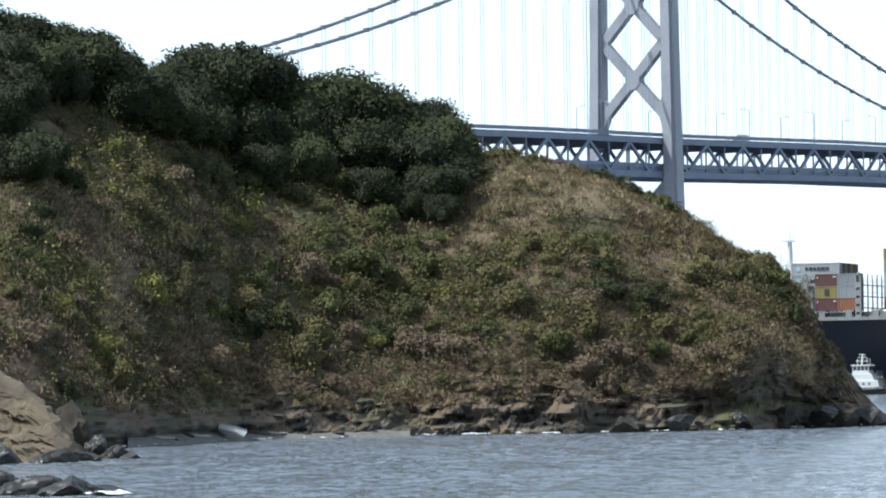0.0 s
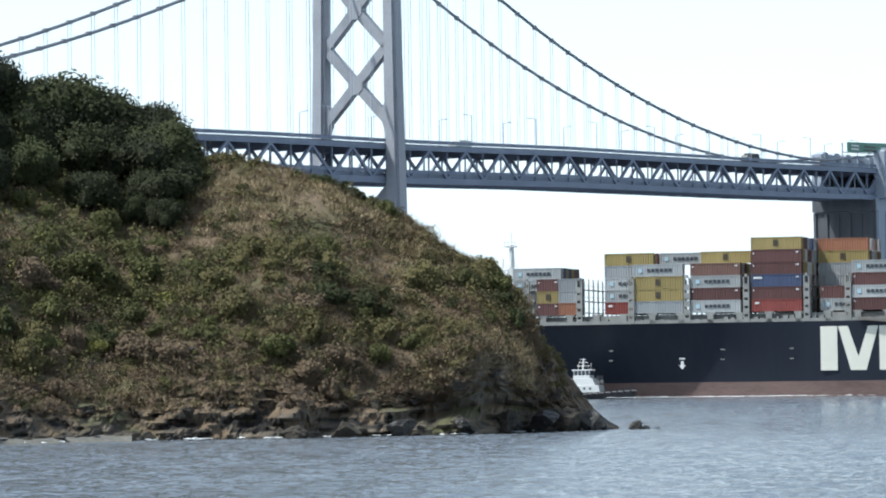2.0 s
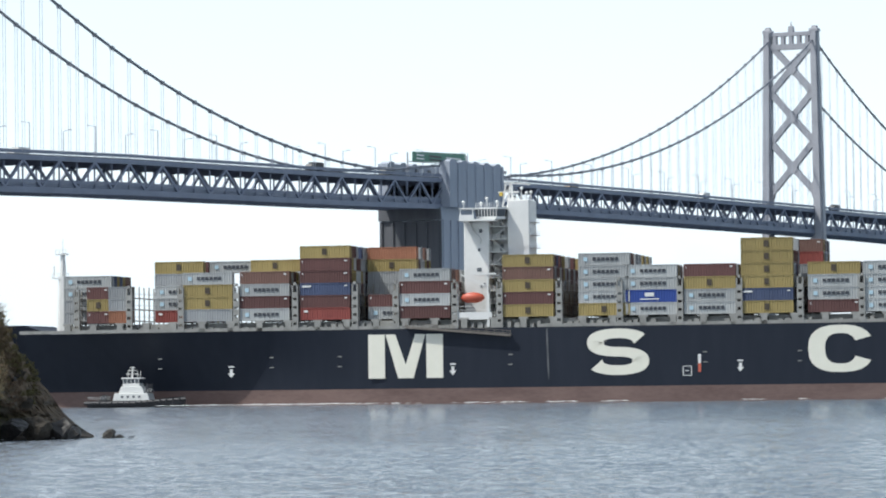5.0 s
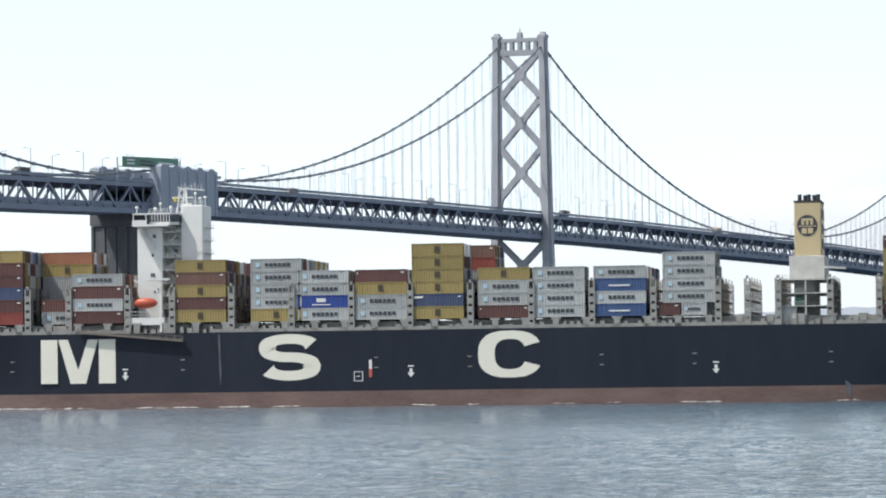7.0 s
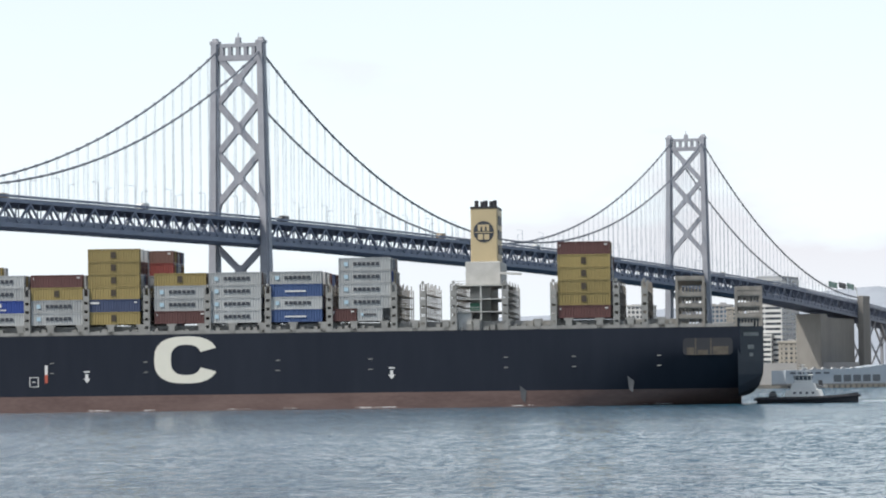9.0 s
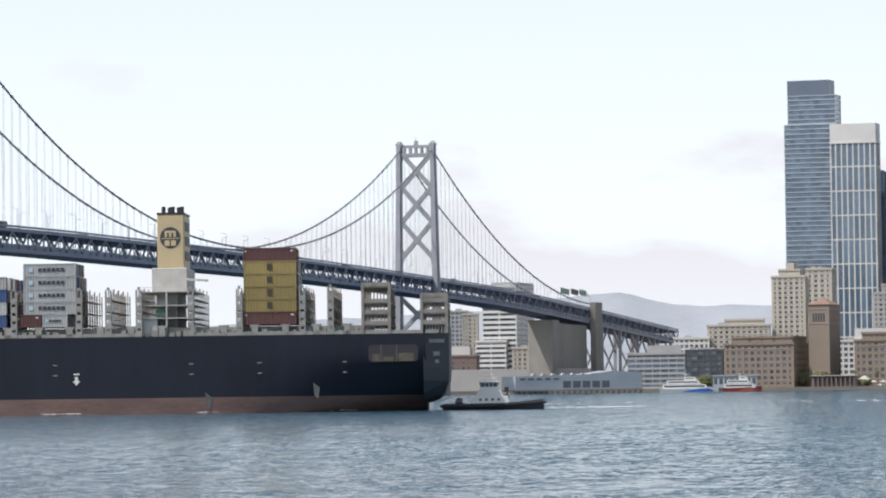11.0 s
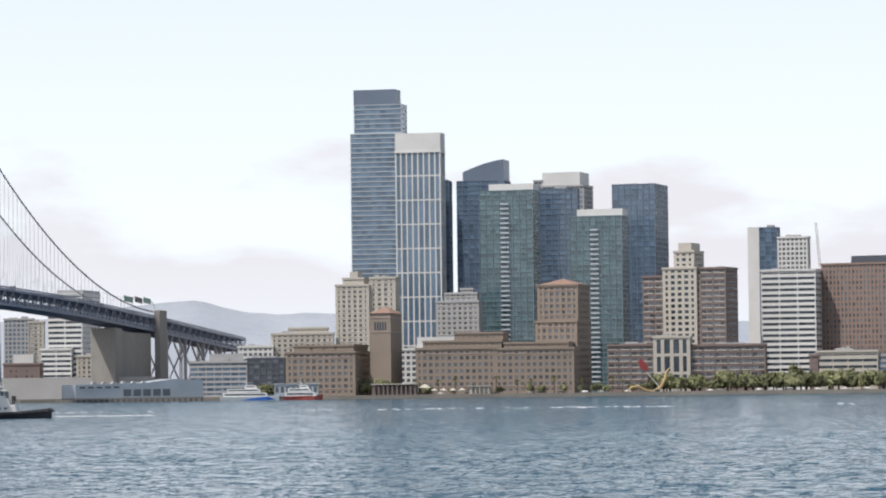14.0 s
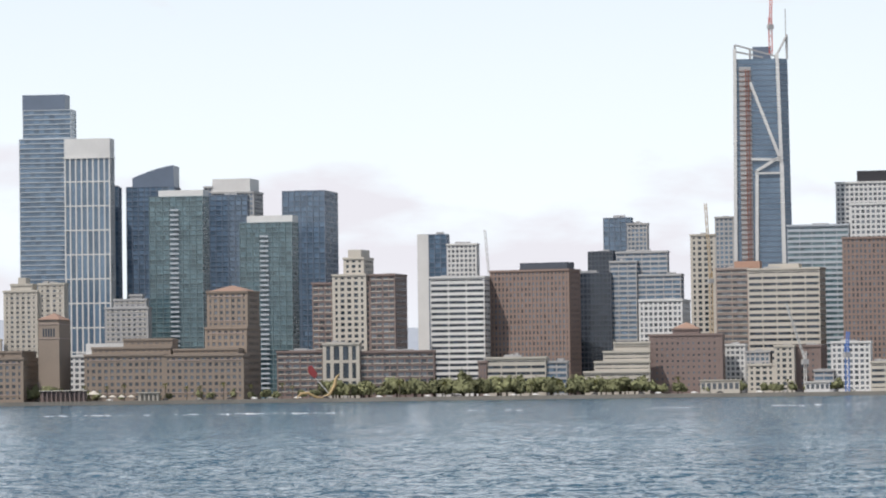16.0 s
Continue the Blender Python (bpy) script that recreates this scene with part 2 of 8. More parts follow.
def build_water():
    """One sheet out to the horizon, finer near the viewer, raised into small wind waves."""
    rng = np.random.RandomState(5)
    rs = [120.0]
    while rs[-1] < 1500:
        rs.append(rs[-1] + max(0.5, rs[-1] * rs[-1] / 240000.0))
    rs += [1700, 2000, 2400, 3000, 3800, 4950]
    rs = np.array([2.0, 30, 60, 90] + rs)
    az = np.concatenate([np.radians(np.linspace(-180, -36, 20)), np.radians(np.linspace(-35.5, 40, 1000)), np.radians(np.linspace(41, 180, 20))])
    R, A = np.meshgrid(rs, az, indexing="ij")
    X, Y = 50 + R * np.sin(A), R * np.cos(A)
    Z = np.zeros_like(X)
    for _ in range(54):
        lam = 1.0 * 4.0 ** rng.rand()
        th = 0.8 + rng.randn() * 1.0
        k = 2 * math.pi / lam
        fade = np.clip(1.2 - R / (lam * 620), 0.0, 1)
        ph = (X * math.cos(th) + Y * math.sin(th)) * k + rng.rand() * 6.28
        Z += 0.0038 * lam ** 0.5 * fade * (np.sin(ph) + 0.25 * np.sin(2 * ph + 0.5))
    gust = 0.75 + 0.35 * np.sin(X / 41.0 + 1.3 * np.sin(Y / 67.0)) * np.sin(Y / 53.0 + X / 90.0)
    Z *= gust
    Z[-4:] = 0
    nr, na = X.shape
    verts = np.stack([X, Y, Z], 2).reshape(-1, 3)
    i, j = np.meshgrid(np.arange(nr - 1), np.arange(na - 1), indexing="ij")
    q = (i * na + j).ravel()
    faces = np.stack([q, q + 1, q + na + 1, q + na], 1)
    me = bpy.data.meshes.new("water")
    me.vertices.add(len(verts))
    me.vertices.foreach_set("co", verts.ravel())
    me.loops.add(faces.size)
    me.loops.foreach_set("vertex_index", faces[:, ::-1].ravel())
    me.polygons.add(len(faces))
    me.polygons.foreach_set("loop_start", np.arange(len(faces)) * 4)
    me.update(calc_edges=True)
    me.materials.append(water_material())
    me.shade_smooth()
    tagged(put("water", me), "choppy blue-grey bay water with small whitecaps", "water", kind="structure")


build_water()

# ---- headland ----
# shoreline: heading in degrees, distance from the viewpoint
SHORE = [(-24, 285), (-20.6, 300), (-19.2, 316), (-17.3, 348), (-15, 363), (-12.5, 366), (-10, 375), (-8.6, 389), (-8.2, 393), (-7.7, 401), (-7.55, 403)]
RIDGE_DEPTH = [(-24, 95), (-20.8, 80), (-18, 62), (-15, 52), (-12.5, 42), (-11, 34), (-9.9, 24), (-9.0, 13), (-8.6, 8), (-8.2, 5), (-7.55, 2)]
RIDGE_HEIGHT = [(-24, 42), (-20.85, 37.5), (-18, 33), (-15.8, 30), (-13.7, 29.4), (-12.9, 28.6), (-12.0, 26.9), (-10.77, 22.7), (-10.2, 20.0), (-9.6, 17.5), (-9.0, 14.4),
                (-8.84, 12.2), (-8.72, 10.6), (-8.42, 6.6), (-8.0, 2.8), (-7.7, 0.9), (-7.55, 0.2)]
FOOT = [(-24, 1.6), (-19, 0.7), (-15.5, 0.8), (-13.5, 1.2), (-11, 1.8), (-9.6, 2.6), (-8, 3.4)]


def hill(a, k):
    """A point of the headland: heading a in degrees, k from the shoreline (0) to the ridge (1) and down behind it."""
    r0, dep, top = (curve_value(t, a) for t in (SHORE, RIDGE_DEPTH, RIDGE_HEIGHT))
    edge = min(1.0, max(0.0, (-7.55 - a) / 1.3))
    if k <= 1:
        step = min(curve_value(FOOT, a), top * 0.24)
        foot = min(1.0, k / 0.035) * step
        z = foot + (top - step) * (0.62 * k + 0.38 * math.sin(k * math.pi / 2))
    else:
        z = top * math.cos(min(1.0, (k - 1) / 0.9) * math.pi / 2)
    r = r0 + dep * k
    x, y = r * math.sin(radians(a)), r * math.cos(radians(a))
    gully = noise.fractal(Vector((x * 0.045, z * 0.03, y * 0.02)), 0.9, 2.0, 2) * 3.4
    rough = noise.fractal(Vector((x * 0.13, y * 0.13, z * 0.13)), 0.75, 2.1, 6)
    crag = noise.fractal(Vector((x * 0.45, z * 0.8, 7.0)), 0.6, 2.2, 4)
    w = min(1.0, k / 0.25) * (0.3 + 0.7 * edge) * (1.0 if k < 0.85 else max(0.0, 1 - (k - 0.85) / 0.2))
    low = max(0.0, 1 - abs(z - 2.5) / 4.5) * (0.35 + 0.65 * edge)
    strata = noise.fractal(Vector((x * 0.25, y * 0.1, z * 1.3)), 0.7, 2.0, 4)
    hollow = max(0.0, noise.noise(Vector((x * 0.16, 3.0, z * 0.12))) + 0.12) * 9.0 * max(0.0, 1 - abs(z - 2.2) / 2.6)
    r += hollow * min(1.0, max(0.0, (a + 15.5) / 2.0)) * (1 if 0 < k < 0.3 else 0)
    r += gully * w * 1.9 + rough * 2.0 * w + (crag * 2.4 + strata * 1.6) * low
    z += rough * 0.9 * min(1, k * 6) * (0.3 + 0.7 * edge) * (1 if k < 1.02 else 0.6)
    # pale shoulder of the point, undercut at its foot
    knob = math.exp(-((a + 9.55) / 0.5) ** 2) * math.exp(-((k - 0.2) / 0.15) ** 2)
    r -= 5.5 * knob
    z += 2.0 * knob
    if k <= 0:
        z = -1.5
    return Vector((r * math.sin(radians(a)), r * math.cos(radians(a)), z))


def slope_material():
    m = surf("headland_slope", (0.066, 0.046, 0.029), (0.25, 0.182, 0.114), 0.11, 0.95, 1.0, fine=9)
    n, l = m.node_tree.nodes, m.node_tree.links
    b = n["Principled BSDF"]
    soil = b.inputs["Base Color"].links[0].from_socket
    geo = n.new("ShaderNodeNewGeometry")
    # scrubby green ground cover in patches
    t = n.new("ShaderNodeTexNoise")
    t.inputs["Scale"].default_value, t.inputs["Detail"].default_value = 0.11, 6
    l.new(geo.outputs["Position"], t.inputs[0])
    mr = n.new("ShaderNodeMapRange")
    mr.inputs["From Min"].default_value, mr.inputs["From Max"].default_value = 0.48, 0.60
    l.new(t.outputs["Fac"], mr.inputs[0])
    mx = n.new("ShaderNodeMixRGB")
    mx.inputs[2].default_value = (0.085, 0.082, 0.037, 1)
    l.new(mr.outputs[0], mx.inputs[0])
    l.new(soil, mx.inputs[1])
    # bare rock along the foot
    sp = n.new("ShaderNodeSeparateXYZ")
    l.new(geo.outputs["Position"], sp.inputs[0])
    t2 = n.new("ShaderNodeTexNoise")
    t2.inputs["Scale"].default_value, t2.inputs["Detail"].default_value = 0.3, 5
    l.new(geo.outputs["Position"], t2.inputs[0])
    add = n.new("ShaderNodeMath")
    add.operation = "MULTIPLY_ADD"
    l.new(t2.outputs["Fac"], add.inputs[0])
    add.inputs[1].default_value = 13.0
    l.new(sp.outputs[2], add.inputs[2])
    rk = n.new("ShaderNodeMapRange")
    rk.inputs["From Min"].default_value, rk.inputs["From Max"].default_value = 7.6, 8.8
    rk.inputs["To Min"].default_value, rk.inputs["To Max"].default_value = 1.0, 0.0
    l.new(add.outputs[0], rk.inputs[0])
    mx2 = n.new("ShaderNodeMixRGB")
    t3 = n.new("ShaderNodeTexNoise")
    t3.inputs["Scale"].default_value, t3.inputs["Detail"].default_value = 2.2, 8
    l.new(geo.outputs["Position"], t3.inputs[0])
    rc = n.new("ShaderNodeMixRGB")
    rc.inputs[1].default_value, rc.inputs[2].default_value = (0.012, 0.010, 0.009, 1), (0.165, 0.135, 0.10, 1)
    # tilted beds of paler and darker stone
    beds = n.new("ShaderNodeMapping")
    beds.inputs["Scale"].default_value, beds.inputs["Rotation"].default_value = (0.25, 0.25, 1.7), (0, 0.32, 0)
    l.new(geo.outputs["Position"], beds.inputs[0])
    l.new(beds.outputs[0], t3.inputs[0])
    t3.inputs["Scale"].default_value = 1.0
    bedc = n.new("ShaderNodeMapRange")
    bedc.inputs["From Min"].default_value, bedc.inputs["From Max"].default_value = 0.38, 0.68
    l.new(t3.outputs["Fac"], bedc.inputs[0])
    l.new(bedc.outputs[0], rc.inputs[0])
    l.new(rk.outputs[0], mx2.inputs[0])
    l.new(mx.outputs[0], mx2.inputs[1])
    l.new(rc.outputs[0], mx2.inputs[2])
    # grey broken rock wherever the ground stands steep
    up = n.new("ShaderNodeSeparateXYZ")
    l.new(geo.outputs["True Normal"], up.inputs[0])
    steep = n.new("ShaderNodeMapRange")
    steep.inputs["From Min"].default_value, steep.inputs["From Max"].default_value = 0.24, 0.08
    l.new(up.outputs[2], steep.inputs[0])
    face = n.new("ShaderNodeMixRGB")
    face.inputs[1].default_value, face.inputs[2].default_value = (0.05, 0.043, 0.035, 1), (0.22, 0.19, 0.15, 1)
    l.new(t3.outputs["Fac"], face.inputs[0])
    mx3 = n.new("ShaderNodeMixRGB")
    l.new(steep.outputs[0], mx3.inputs[0])
    l.new(mx.outputs[0], mx3.inputs[1])
    l.new(face.outputs[0], mx3.inputs[2])
    l.new(mx3.outputs[0], mx2.inputs[1])
    l.new(mx2.outputs[0], b.inputs["Base Color"])
    return m


def build_headland():
    na, nk = 400, 130
    ks = [-0.02] + [(i / 112) ** 1.25 * 1.0 for i in range(113)] + [1 + 0.1 * (i + 1) for i in range(9)]
    verts, faces = [], []
    for i in range(na + 1):
        a = -24 + (24 - 7.55) * i / na
        for k in ks:
            verts.append(hill(a, k))
    w = len(ks)
    for i in range(na):
        for j in range(w - 1):
            q = i * w + j
            faces.append((q, q + w, q + w + 1, q + 1))
    me = bpy.data.meshes.new("headland")
    me.from_pydata(verts, [], faces)
    me.materials.append(slope_material())
    ob = new("ground", me)
    tagged(ob, "steep dry grassy headland with eroded soil and a rocky foot", "headland", kind="structure")


build_headland()


# ---- vegetation, rocks and driftwood of the headland ----
def leaf_mat(name, c):
    """Matt leaves whose shading leans towards the light from above, as small leaves in a mass do."""
    m = surf(name, shade(c, 0.62), shade(c, 1.3), 0.9, 0.75, obj=0.22, spec=0.2)
    n, l = m.node_tree.nodes, m.node_tree.links
    g, add, unit = n.new("ShaderNodeNewGeometry"), n.new("ShaderNodeVectorMath"), n.new("ShaderNodeVectorMath")
    add.inputs[1].default_value = (0, 0, 0.75)
    unit.operation = "NORMALIZE"
    l.new(g.outputs["Normal"], add.inputs[0])
    l.new(add.outputs[0], unit.inputs[0])
    l.new(unit.outputs[0], n["Principled BSDF"].inputs["Normal"])
    return m


LEAF = {
    "oak": leaf_mat("leaf_dark", (0.023, 0.027, 0.010)), "bay": leaf_mat("leaf_deep", (0.036, 0.042, 0.014)), "green": leaf_mat("leaf_green", (0.078, 0.080, 0.026)),
    "olive": leaf_mat("leaf_olive", (0.115, 0.100, 0.040)), "lime": leaf_mat("leaf_yellow_green", (0.155, 0.148, 0.038)), "dry": leaf_mat("leaf_dry", (0.140, 0.102, 0.064)),
}
BARK = surf("bark", (0.05, 0.04, 0.03), (0.12, 0.10, 0.08), 1.5, 0.9, 0.6)


def leaf_cloud(name, mat, seed, size, lobes, leaves, leaf, flat=0.8, core=0.72):
    """Leaves scattered over and inside uneven lobes round a dim core."""
    rng = np.random.RandomState(seed)
    vs, fs = [], []
    cs = [(np.array([0, 0, size[2] * 0.45]), 0.62)]
    for _ in range(lobes - 1):
        a, r = rng.rand() * 6.28, 0.25 + 0.75 * rng.rand() ** 0.6
        cs.append((np.array([math.cos(a) * r * size[0] * 0.62, math.sin(a) * r * size[1] * 0.62, size[2] * (0.22 + 0.62 * rng.rand() * (1.1 - 0.5 * r))]), 0.30 + 0.20 * rng.rand()))
    per = leaves // lobes
    for c, s in cs:
        rad = np.array(size) * s * np.array([0.9, 0.9, 0.75])
        d = rng.randn(per, 3)
        d /= np.linalg.norm(d, axis=1)[:, None]
        p = c + d * rad * (0.68 + 0.50 * rng.rand(per, 1) ** 1.5)
        u = np.cross(d + 0.45 * rng.randn(per, 3), rng.randn(per, 3))
        u /= np.linalg.norm(u, axis=1)[:, None]
        v = np.cross(u, d + 0.5 * rng.randn(per, 3))
        v /= np.linalg.norm(v, axis=1)[:, None]
        L = leaf * (0.6 + 0.9 * rng.rand(per, 1))
        base = len(vs)
        quad = np.stack([p - u * L, p + v * L * 0.6, p + u * L, p - v * L * 0.6], 1)
        quad[:, :, 2] = np.maximum(quad[:, :, 2], 0.02)
        vs.extend(quad.reshape(-1, 3).tolist())
        fs.extend([(base + 4 * i, base + 4 * i + 1, base + 4 * i + 2, base + 4 * i + 3) for i in range(per)])
        # dim core of the lobe
        base = len(vs)
        for k in range(5):
            ph = -1.2 + 2.4 * k / 4
            for j in range(7):
                th = j * math.tau / 7
                q = c + np.array([math.cos(th) * math.cos(ph), math.sin(th) * math.cos(ph), math.sin(ph)]) * rad * core
                vs.append([q[0], q[1], max(q[2], 0.0)])
        for k in range(4):
            for j in range(7):
                fs.append((base + k * 7 + j, base + k * 7 + (j + 1) % 7, base + k * 7 + 7 + (j + 1) % 7, base + k * 7 + 7 + j))
    me = bpy.data.meshes.new(name)
    me.from_pydata(vs, [], fs)
    me.materials.append(mat)
    return me


def seat(a, k, sink=0.25):
    p = hill(a, k)
    return p - Vector((0, 0, sink))


def trunk_mesh(seed, h):
    rng = random.Random(seed)
    bm = bmesh.new()
    top = (rng.uniform(-.4, .4), rng.uniform(-.4, .4), h)
    tube(bm, [(0, 0, -0.6), (top[0] * .4, top[1] * .4, h * .5), top], [0.34, 0.24, 0.12], 7)
    for i in range(4):
        a = i * 1.6 + rng.random()
        tube(bm, [(top[0] * .4, top[1] * .4, h * .45), (math.cos(a) * h * .3, math.sin(a) * h * .3, h * .75), (math.cos(a) * h * .5, math.sin(a) * h * .5, h * .95)], [0.15, 0.10, 0.04], 5)
    return mesh_of("trunk", bm, BARK)


rng = random.Random(11)
crowns = [(leaf_cloud("crown", LEAF[c], 40 + i, (4.0, 4.0, 5.0), 22, 15000, 0.135, core=0.66), c) for i, c in enumerate(("oak", "oak", "bay", "oak", "bay"))]
trunks = [trunk_mesh(i, 3.2) for i in range(3)]


def tree(a, k, s, i):
    p = seat(a, k)
    t = thing("tree", "dense dark evergreen coast tree on the slope" if crowns[i % 5][1] == "oak" else "leafy green coast tree on the slope", "tree",
              Matrix.Translation(p) @ Matrix.Rotation(rng.random() * 6.28, 4, "Z") @ Matrix.Diagonal((s * rng.uniform(.9, 1.2), s * rng.uniform(.9, 1.2), s, 1)), "trees on the headland")
    put("trunk", trunks[i % 3], t)
    put("crown", crowns[i % 5][0], t, pose(0, 0, 0.9))


# trees along the skyline: heading, height of the crown's top
n = 0
for a, top in ((-22.6, 45), (-21.6, 44), (-20.9, 43.2), (-20.45, 41.8), (-20.0, 41.2), (-19.55, 40.6), (-19.1, 38.8), (-18.7, 38.2), (-18.3, 38.2), (-17.85, 40.6), (-17.45, 41.4), (-17.1, 40.9), (-16.7, 38.7),
               (-16.25, 38.4), (-15.85, 39.1), (-15.5, 37.6), (-15.2, 35.6), (-14.9, 36.8), (-14.5, 35.8), (-14.15, 33.6), (-13.95, 31.6)):
    k = 0.97
    high = 0.9 + max(v.co.z for v in crowns[n % 5][0].vertices)
    tree(a, k, max(0.55, (top - seat(a, k).z) / high), n)
    n += 1
for a0, a1, k0, k1, count, s0, s1 in ((-22.5, -19.9, 0.78, 0.90, 8, 0.95, 1.2), (-19.6, -17.5, 0.78, 0.9, 6, 0.9, 1.15), (-17.6, -14.0, 0.80, 0.90, 8, 0.95, 1.2),
                                      (-17.5, -14.1, 0.68, 0.78, 4, 0.75, 1.0), (-22.5, -20.2, 0.58, 0.76, 5, 0.7, 0.95), (-14.9, -13.9, 0.62, 0.86, 5, 0.5, 0.75), (-21.4, -20.0, 0.50, 0.86, 9, 0.7, 1.0), (-19.2, -17.2, 0.76, 0.90, 6, 0.6, 0.9)):
    for i in range(count):
        tree(a0 + (a1 - a0) * (i + rng.random() * 0.8) / count, rng.uniform(k0, k1), rng.uniform(s0, s1), n)
        n += 1

bush_kinds = {}
for c in LEAF:
    bush_kinds[c] = [leaf_cloud("bush", LEAF[c], 70 + 3 * i + len(c), (1.7, 1.7, 2.0), 10, 3000, 0.10, core=0.62) for i in range(3)]
BUSH_LABEL = {"oak": "dark green rounded shrub on the slope", "bay": "deep green leafy shrub on the slope", "green": "mid green leafy shrub on the slope", "olive": "olive green scrubby bush on the slope",
              "lime": "yellow-green bush on the dry slope", "dry": "dry brown brush on the slope"}


def bush(c, a, k, s):
    m = Matrix.Translation(seat(a, k, 0.3)) @ Matrix.Rotation(rng.random() * 6.28, 4, "Z") @ Matrix.Diagonal((s * rng.uniform(.75, 1.15), s * rng.uniform(.75, 1.15), s * rng.uniform(.7, 1.25), 1))
    tagged(put("bush", rng.choice(bush_kinds[c]), None, m), BUSH_LABEL[c], "bush", "bushes on the headland")


# thickets: heading, height on the slope, half width and half height of each patch
THICKETS = {
    "lime": [(-19.1, 0.67, 0.21, 0.1), (-18.8, 0.58, 0.17, 0.06), (-18.7, 0.31, 0.17, 0.02), (-19.5, 0.14, 0.13, 0.03), (-12.7, 0.21, 0.19, 0.03), (-19.9, 0.23, 0.17, 0.03), (-17.2, 0.69, 0.25, 0.04)],
    "bay": [(-14.6, 0.89, 0.38, 0.11), (-14.1, 0.66, 0.35, 0.09), (-18.0, 0.7, 0.38, 0.06), (-17.2, 0.27, 0.51, 0.04), (-11.9, 0.47, 0.51, 0.07), (-11.1, 0.41, 0.34, 0.06), (-11.5, 0.98, 0.59, 0.02), (-11.0, 0.95, 0.19, 0.03), (-9.2, 0.67, 0.25, 0.25), (-18.3, 0.45, 0.25, 0.05), (-20.4, 0.41, 0.25, 0.05), (-15.0, 0.24, 0.42, 0.04)],
    "green": [(-16.2, 0.79, 0.55, 0.16), (-16.7, 0.91, 0.51, 0.09), (-15.6, 0.69, 0.67, 0.09), (-17.1, 0.37, 0.67, 0.07), (-16.2, 0.29, 0.51, 0.06), (-15.0, 0.33, 0.76, 0.08), (-15.5, 0.47, 0.42, 0.06), (-15.9, 0.57, 0.51, 0.06), (-12.0, 0.59, 0.59, 0.06), (-13.5, 0.46, 0.55, 0.05), (-13.7, 0.3, 0.51, 0.06), (-17.7, 0.64, 0.42, 0.06), (-18.7, 0.5, 0.34, 0.06), (-19.6, 0.32, 0.42, 0.05), (-15.1, 0.56, 0.51, 0.06), (-20.4, 0.23, 0.34, 0.07)],
    "olive": [(-13.3, 1.0, 0.46, 0.02), (-10.4, 0.5, 0.93, 0.15), (-12.6, 0.49, 0.59, 0.07), (-9.8, 0.76, 0.51, 0.14), (-14.3, 0.45, 0.51, 0.06), (-12.5, 0.31, 0.67, 0.06), (-19.2, 0.16, 0.51, 0.04), (-16.5, 0.18, 0.67, 0.04), (-11.0, 0.27, 0.76, 0.05), (-17.2, 0.93, 0.51, 0.07), (-18.0, 0.3, 0.51, 0.06)],
    "dry": [(-18.3, 0.14, 0.42, 0.07), (-18.8, 0.21, 0.42, 0.06), (-17.5, 0.14, 0.59, 0.05), (-15.8, 0.16, 0.51, 0.06), (-11.8, 0.17, 0.76, 0.08), (-14.3, 0.17, 0.51, 0.05), (-10.1, 0.25, 0.59, 0.06), (-16.2, 0.42, 0.25, 0.04), (-19.9, 0.39, 0.34, 0.05)],
}
for c, patches in THICKETS.items():
    for a, k, da, dk in patches:
        for _ in range(max(2, int(da * (8 if k < 0.9 or a < -13.8 else 22)))):
            s = rng.uniform(0.7, 1.5)
            if k > 0.9 and a > -13.8:
                s *= 0.48
            other = rng.choice((c, c, c, c, "olive", "green" if c != "dry" else "dry"))
            bush(other, a + rng.gauss(0, 0.5) * da, min(1.01, max(0.05, k + rng.gauss(0, 0.6) * dk)), s)
for count, a0, a1, k0, k1, s0, s1, kinds in (
        (22, -20.8, -14.0, 0.10, 0.85, 0.6, 1.2, "olive green olive dry lime"), (14, -22.5, -19.8, 0.03, 0.6, 0.7, 1.3, "olive green bay dry"), (14, -14.2, -9.2, 0.15, 0.9, 0.3, 0.65, "olive dry olive green")):
    kk = kinds.split()
    for _ in range(count):
        bush(rng.choice(kk), rng.uniform(a0, a1), rng.uniform(k0, k1), rng.uniform(s0, s1))


def scrub(name, label, mat, seed, count, a0, a1, k0, k1, h, blades, wide, lean=0.5):
    """Tufts of thin blades over a stretch of the slope, thinned into patches."""
    r = random.Random(seed)
    vs, fs = [], []
    made = 0
    while made < count:
        a, k = r.uniform(a0, a1), r.uniform(k0, k1)
        p = hill(a, k)
        if noise.noise(p * 0.12 + Vector((seed, 0, 0))) < r.uniform(-0.5, 0.35):
            continue
        made += 1
        for _ in range(blades):
            b = p + Vector((r.gauss(0, wide), r.gauss(0, wide), -0.1))
            t = b + Vector((r.gauss(0, lean) * h, r.gauss(0, lean) * h, h * r.uniform(0.5, 1.2)))
            s = Vector((r.uniform(-1, 1), r.uniform(-1, 1), 0)).normalized() * 0.05
            q = len(vs)
            vs += [b - s, b + s, t]
            fs.append((q, q + 1, q + 2))
    me = bpy.data.meshes.new(name)
    me.from_pydata([tuple(v) for v in vs], [], fs)
    me.materials.append(mat)
    tagged(put(name, me), label, "vegetation", kind="stuff")


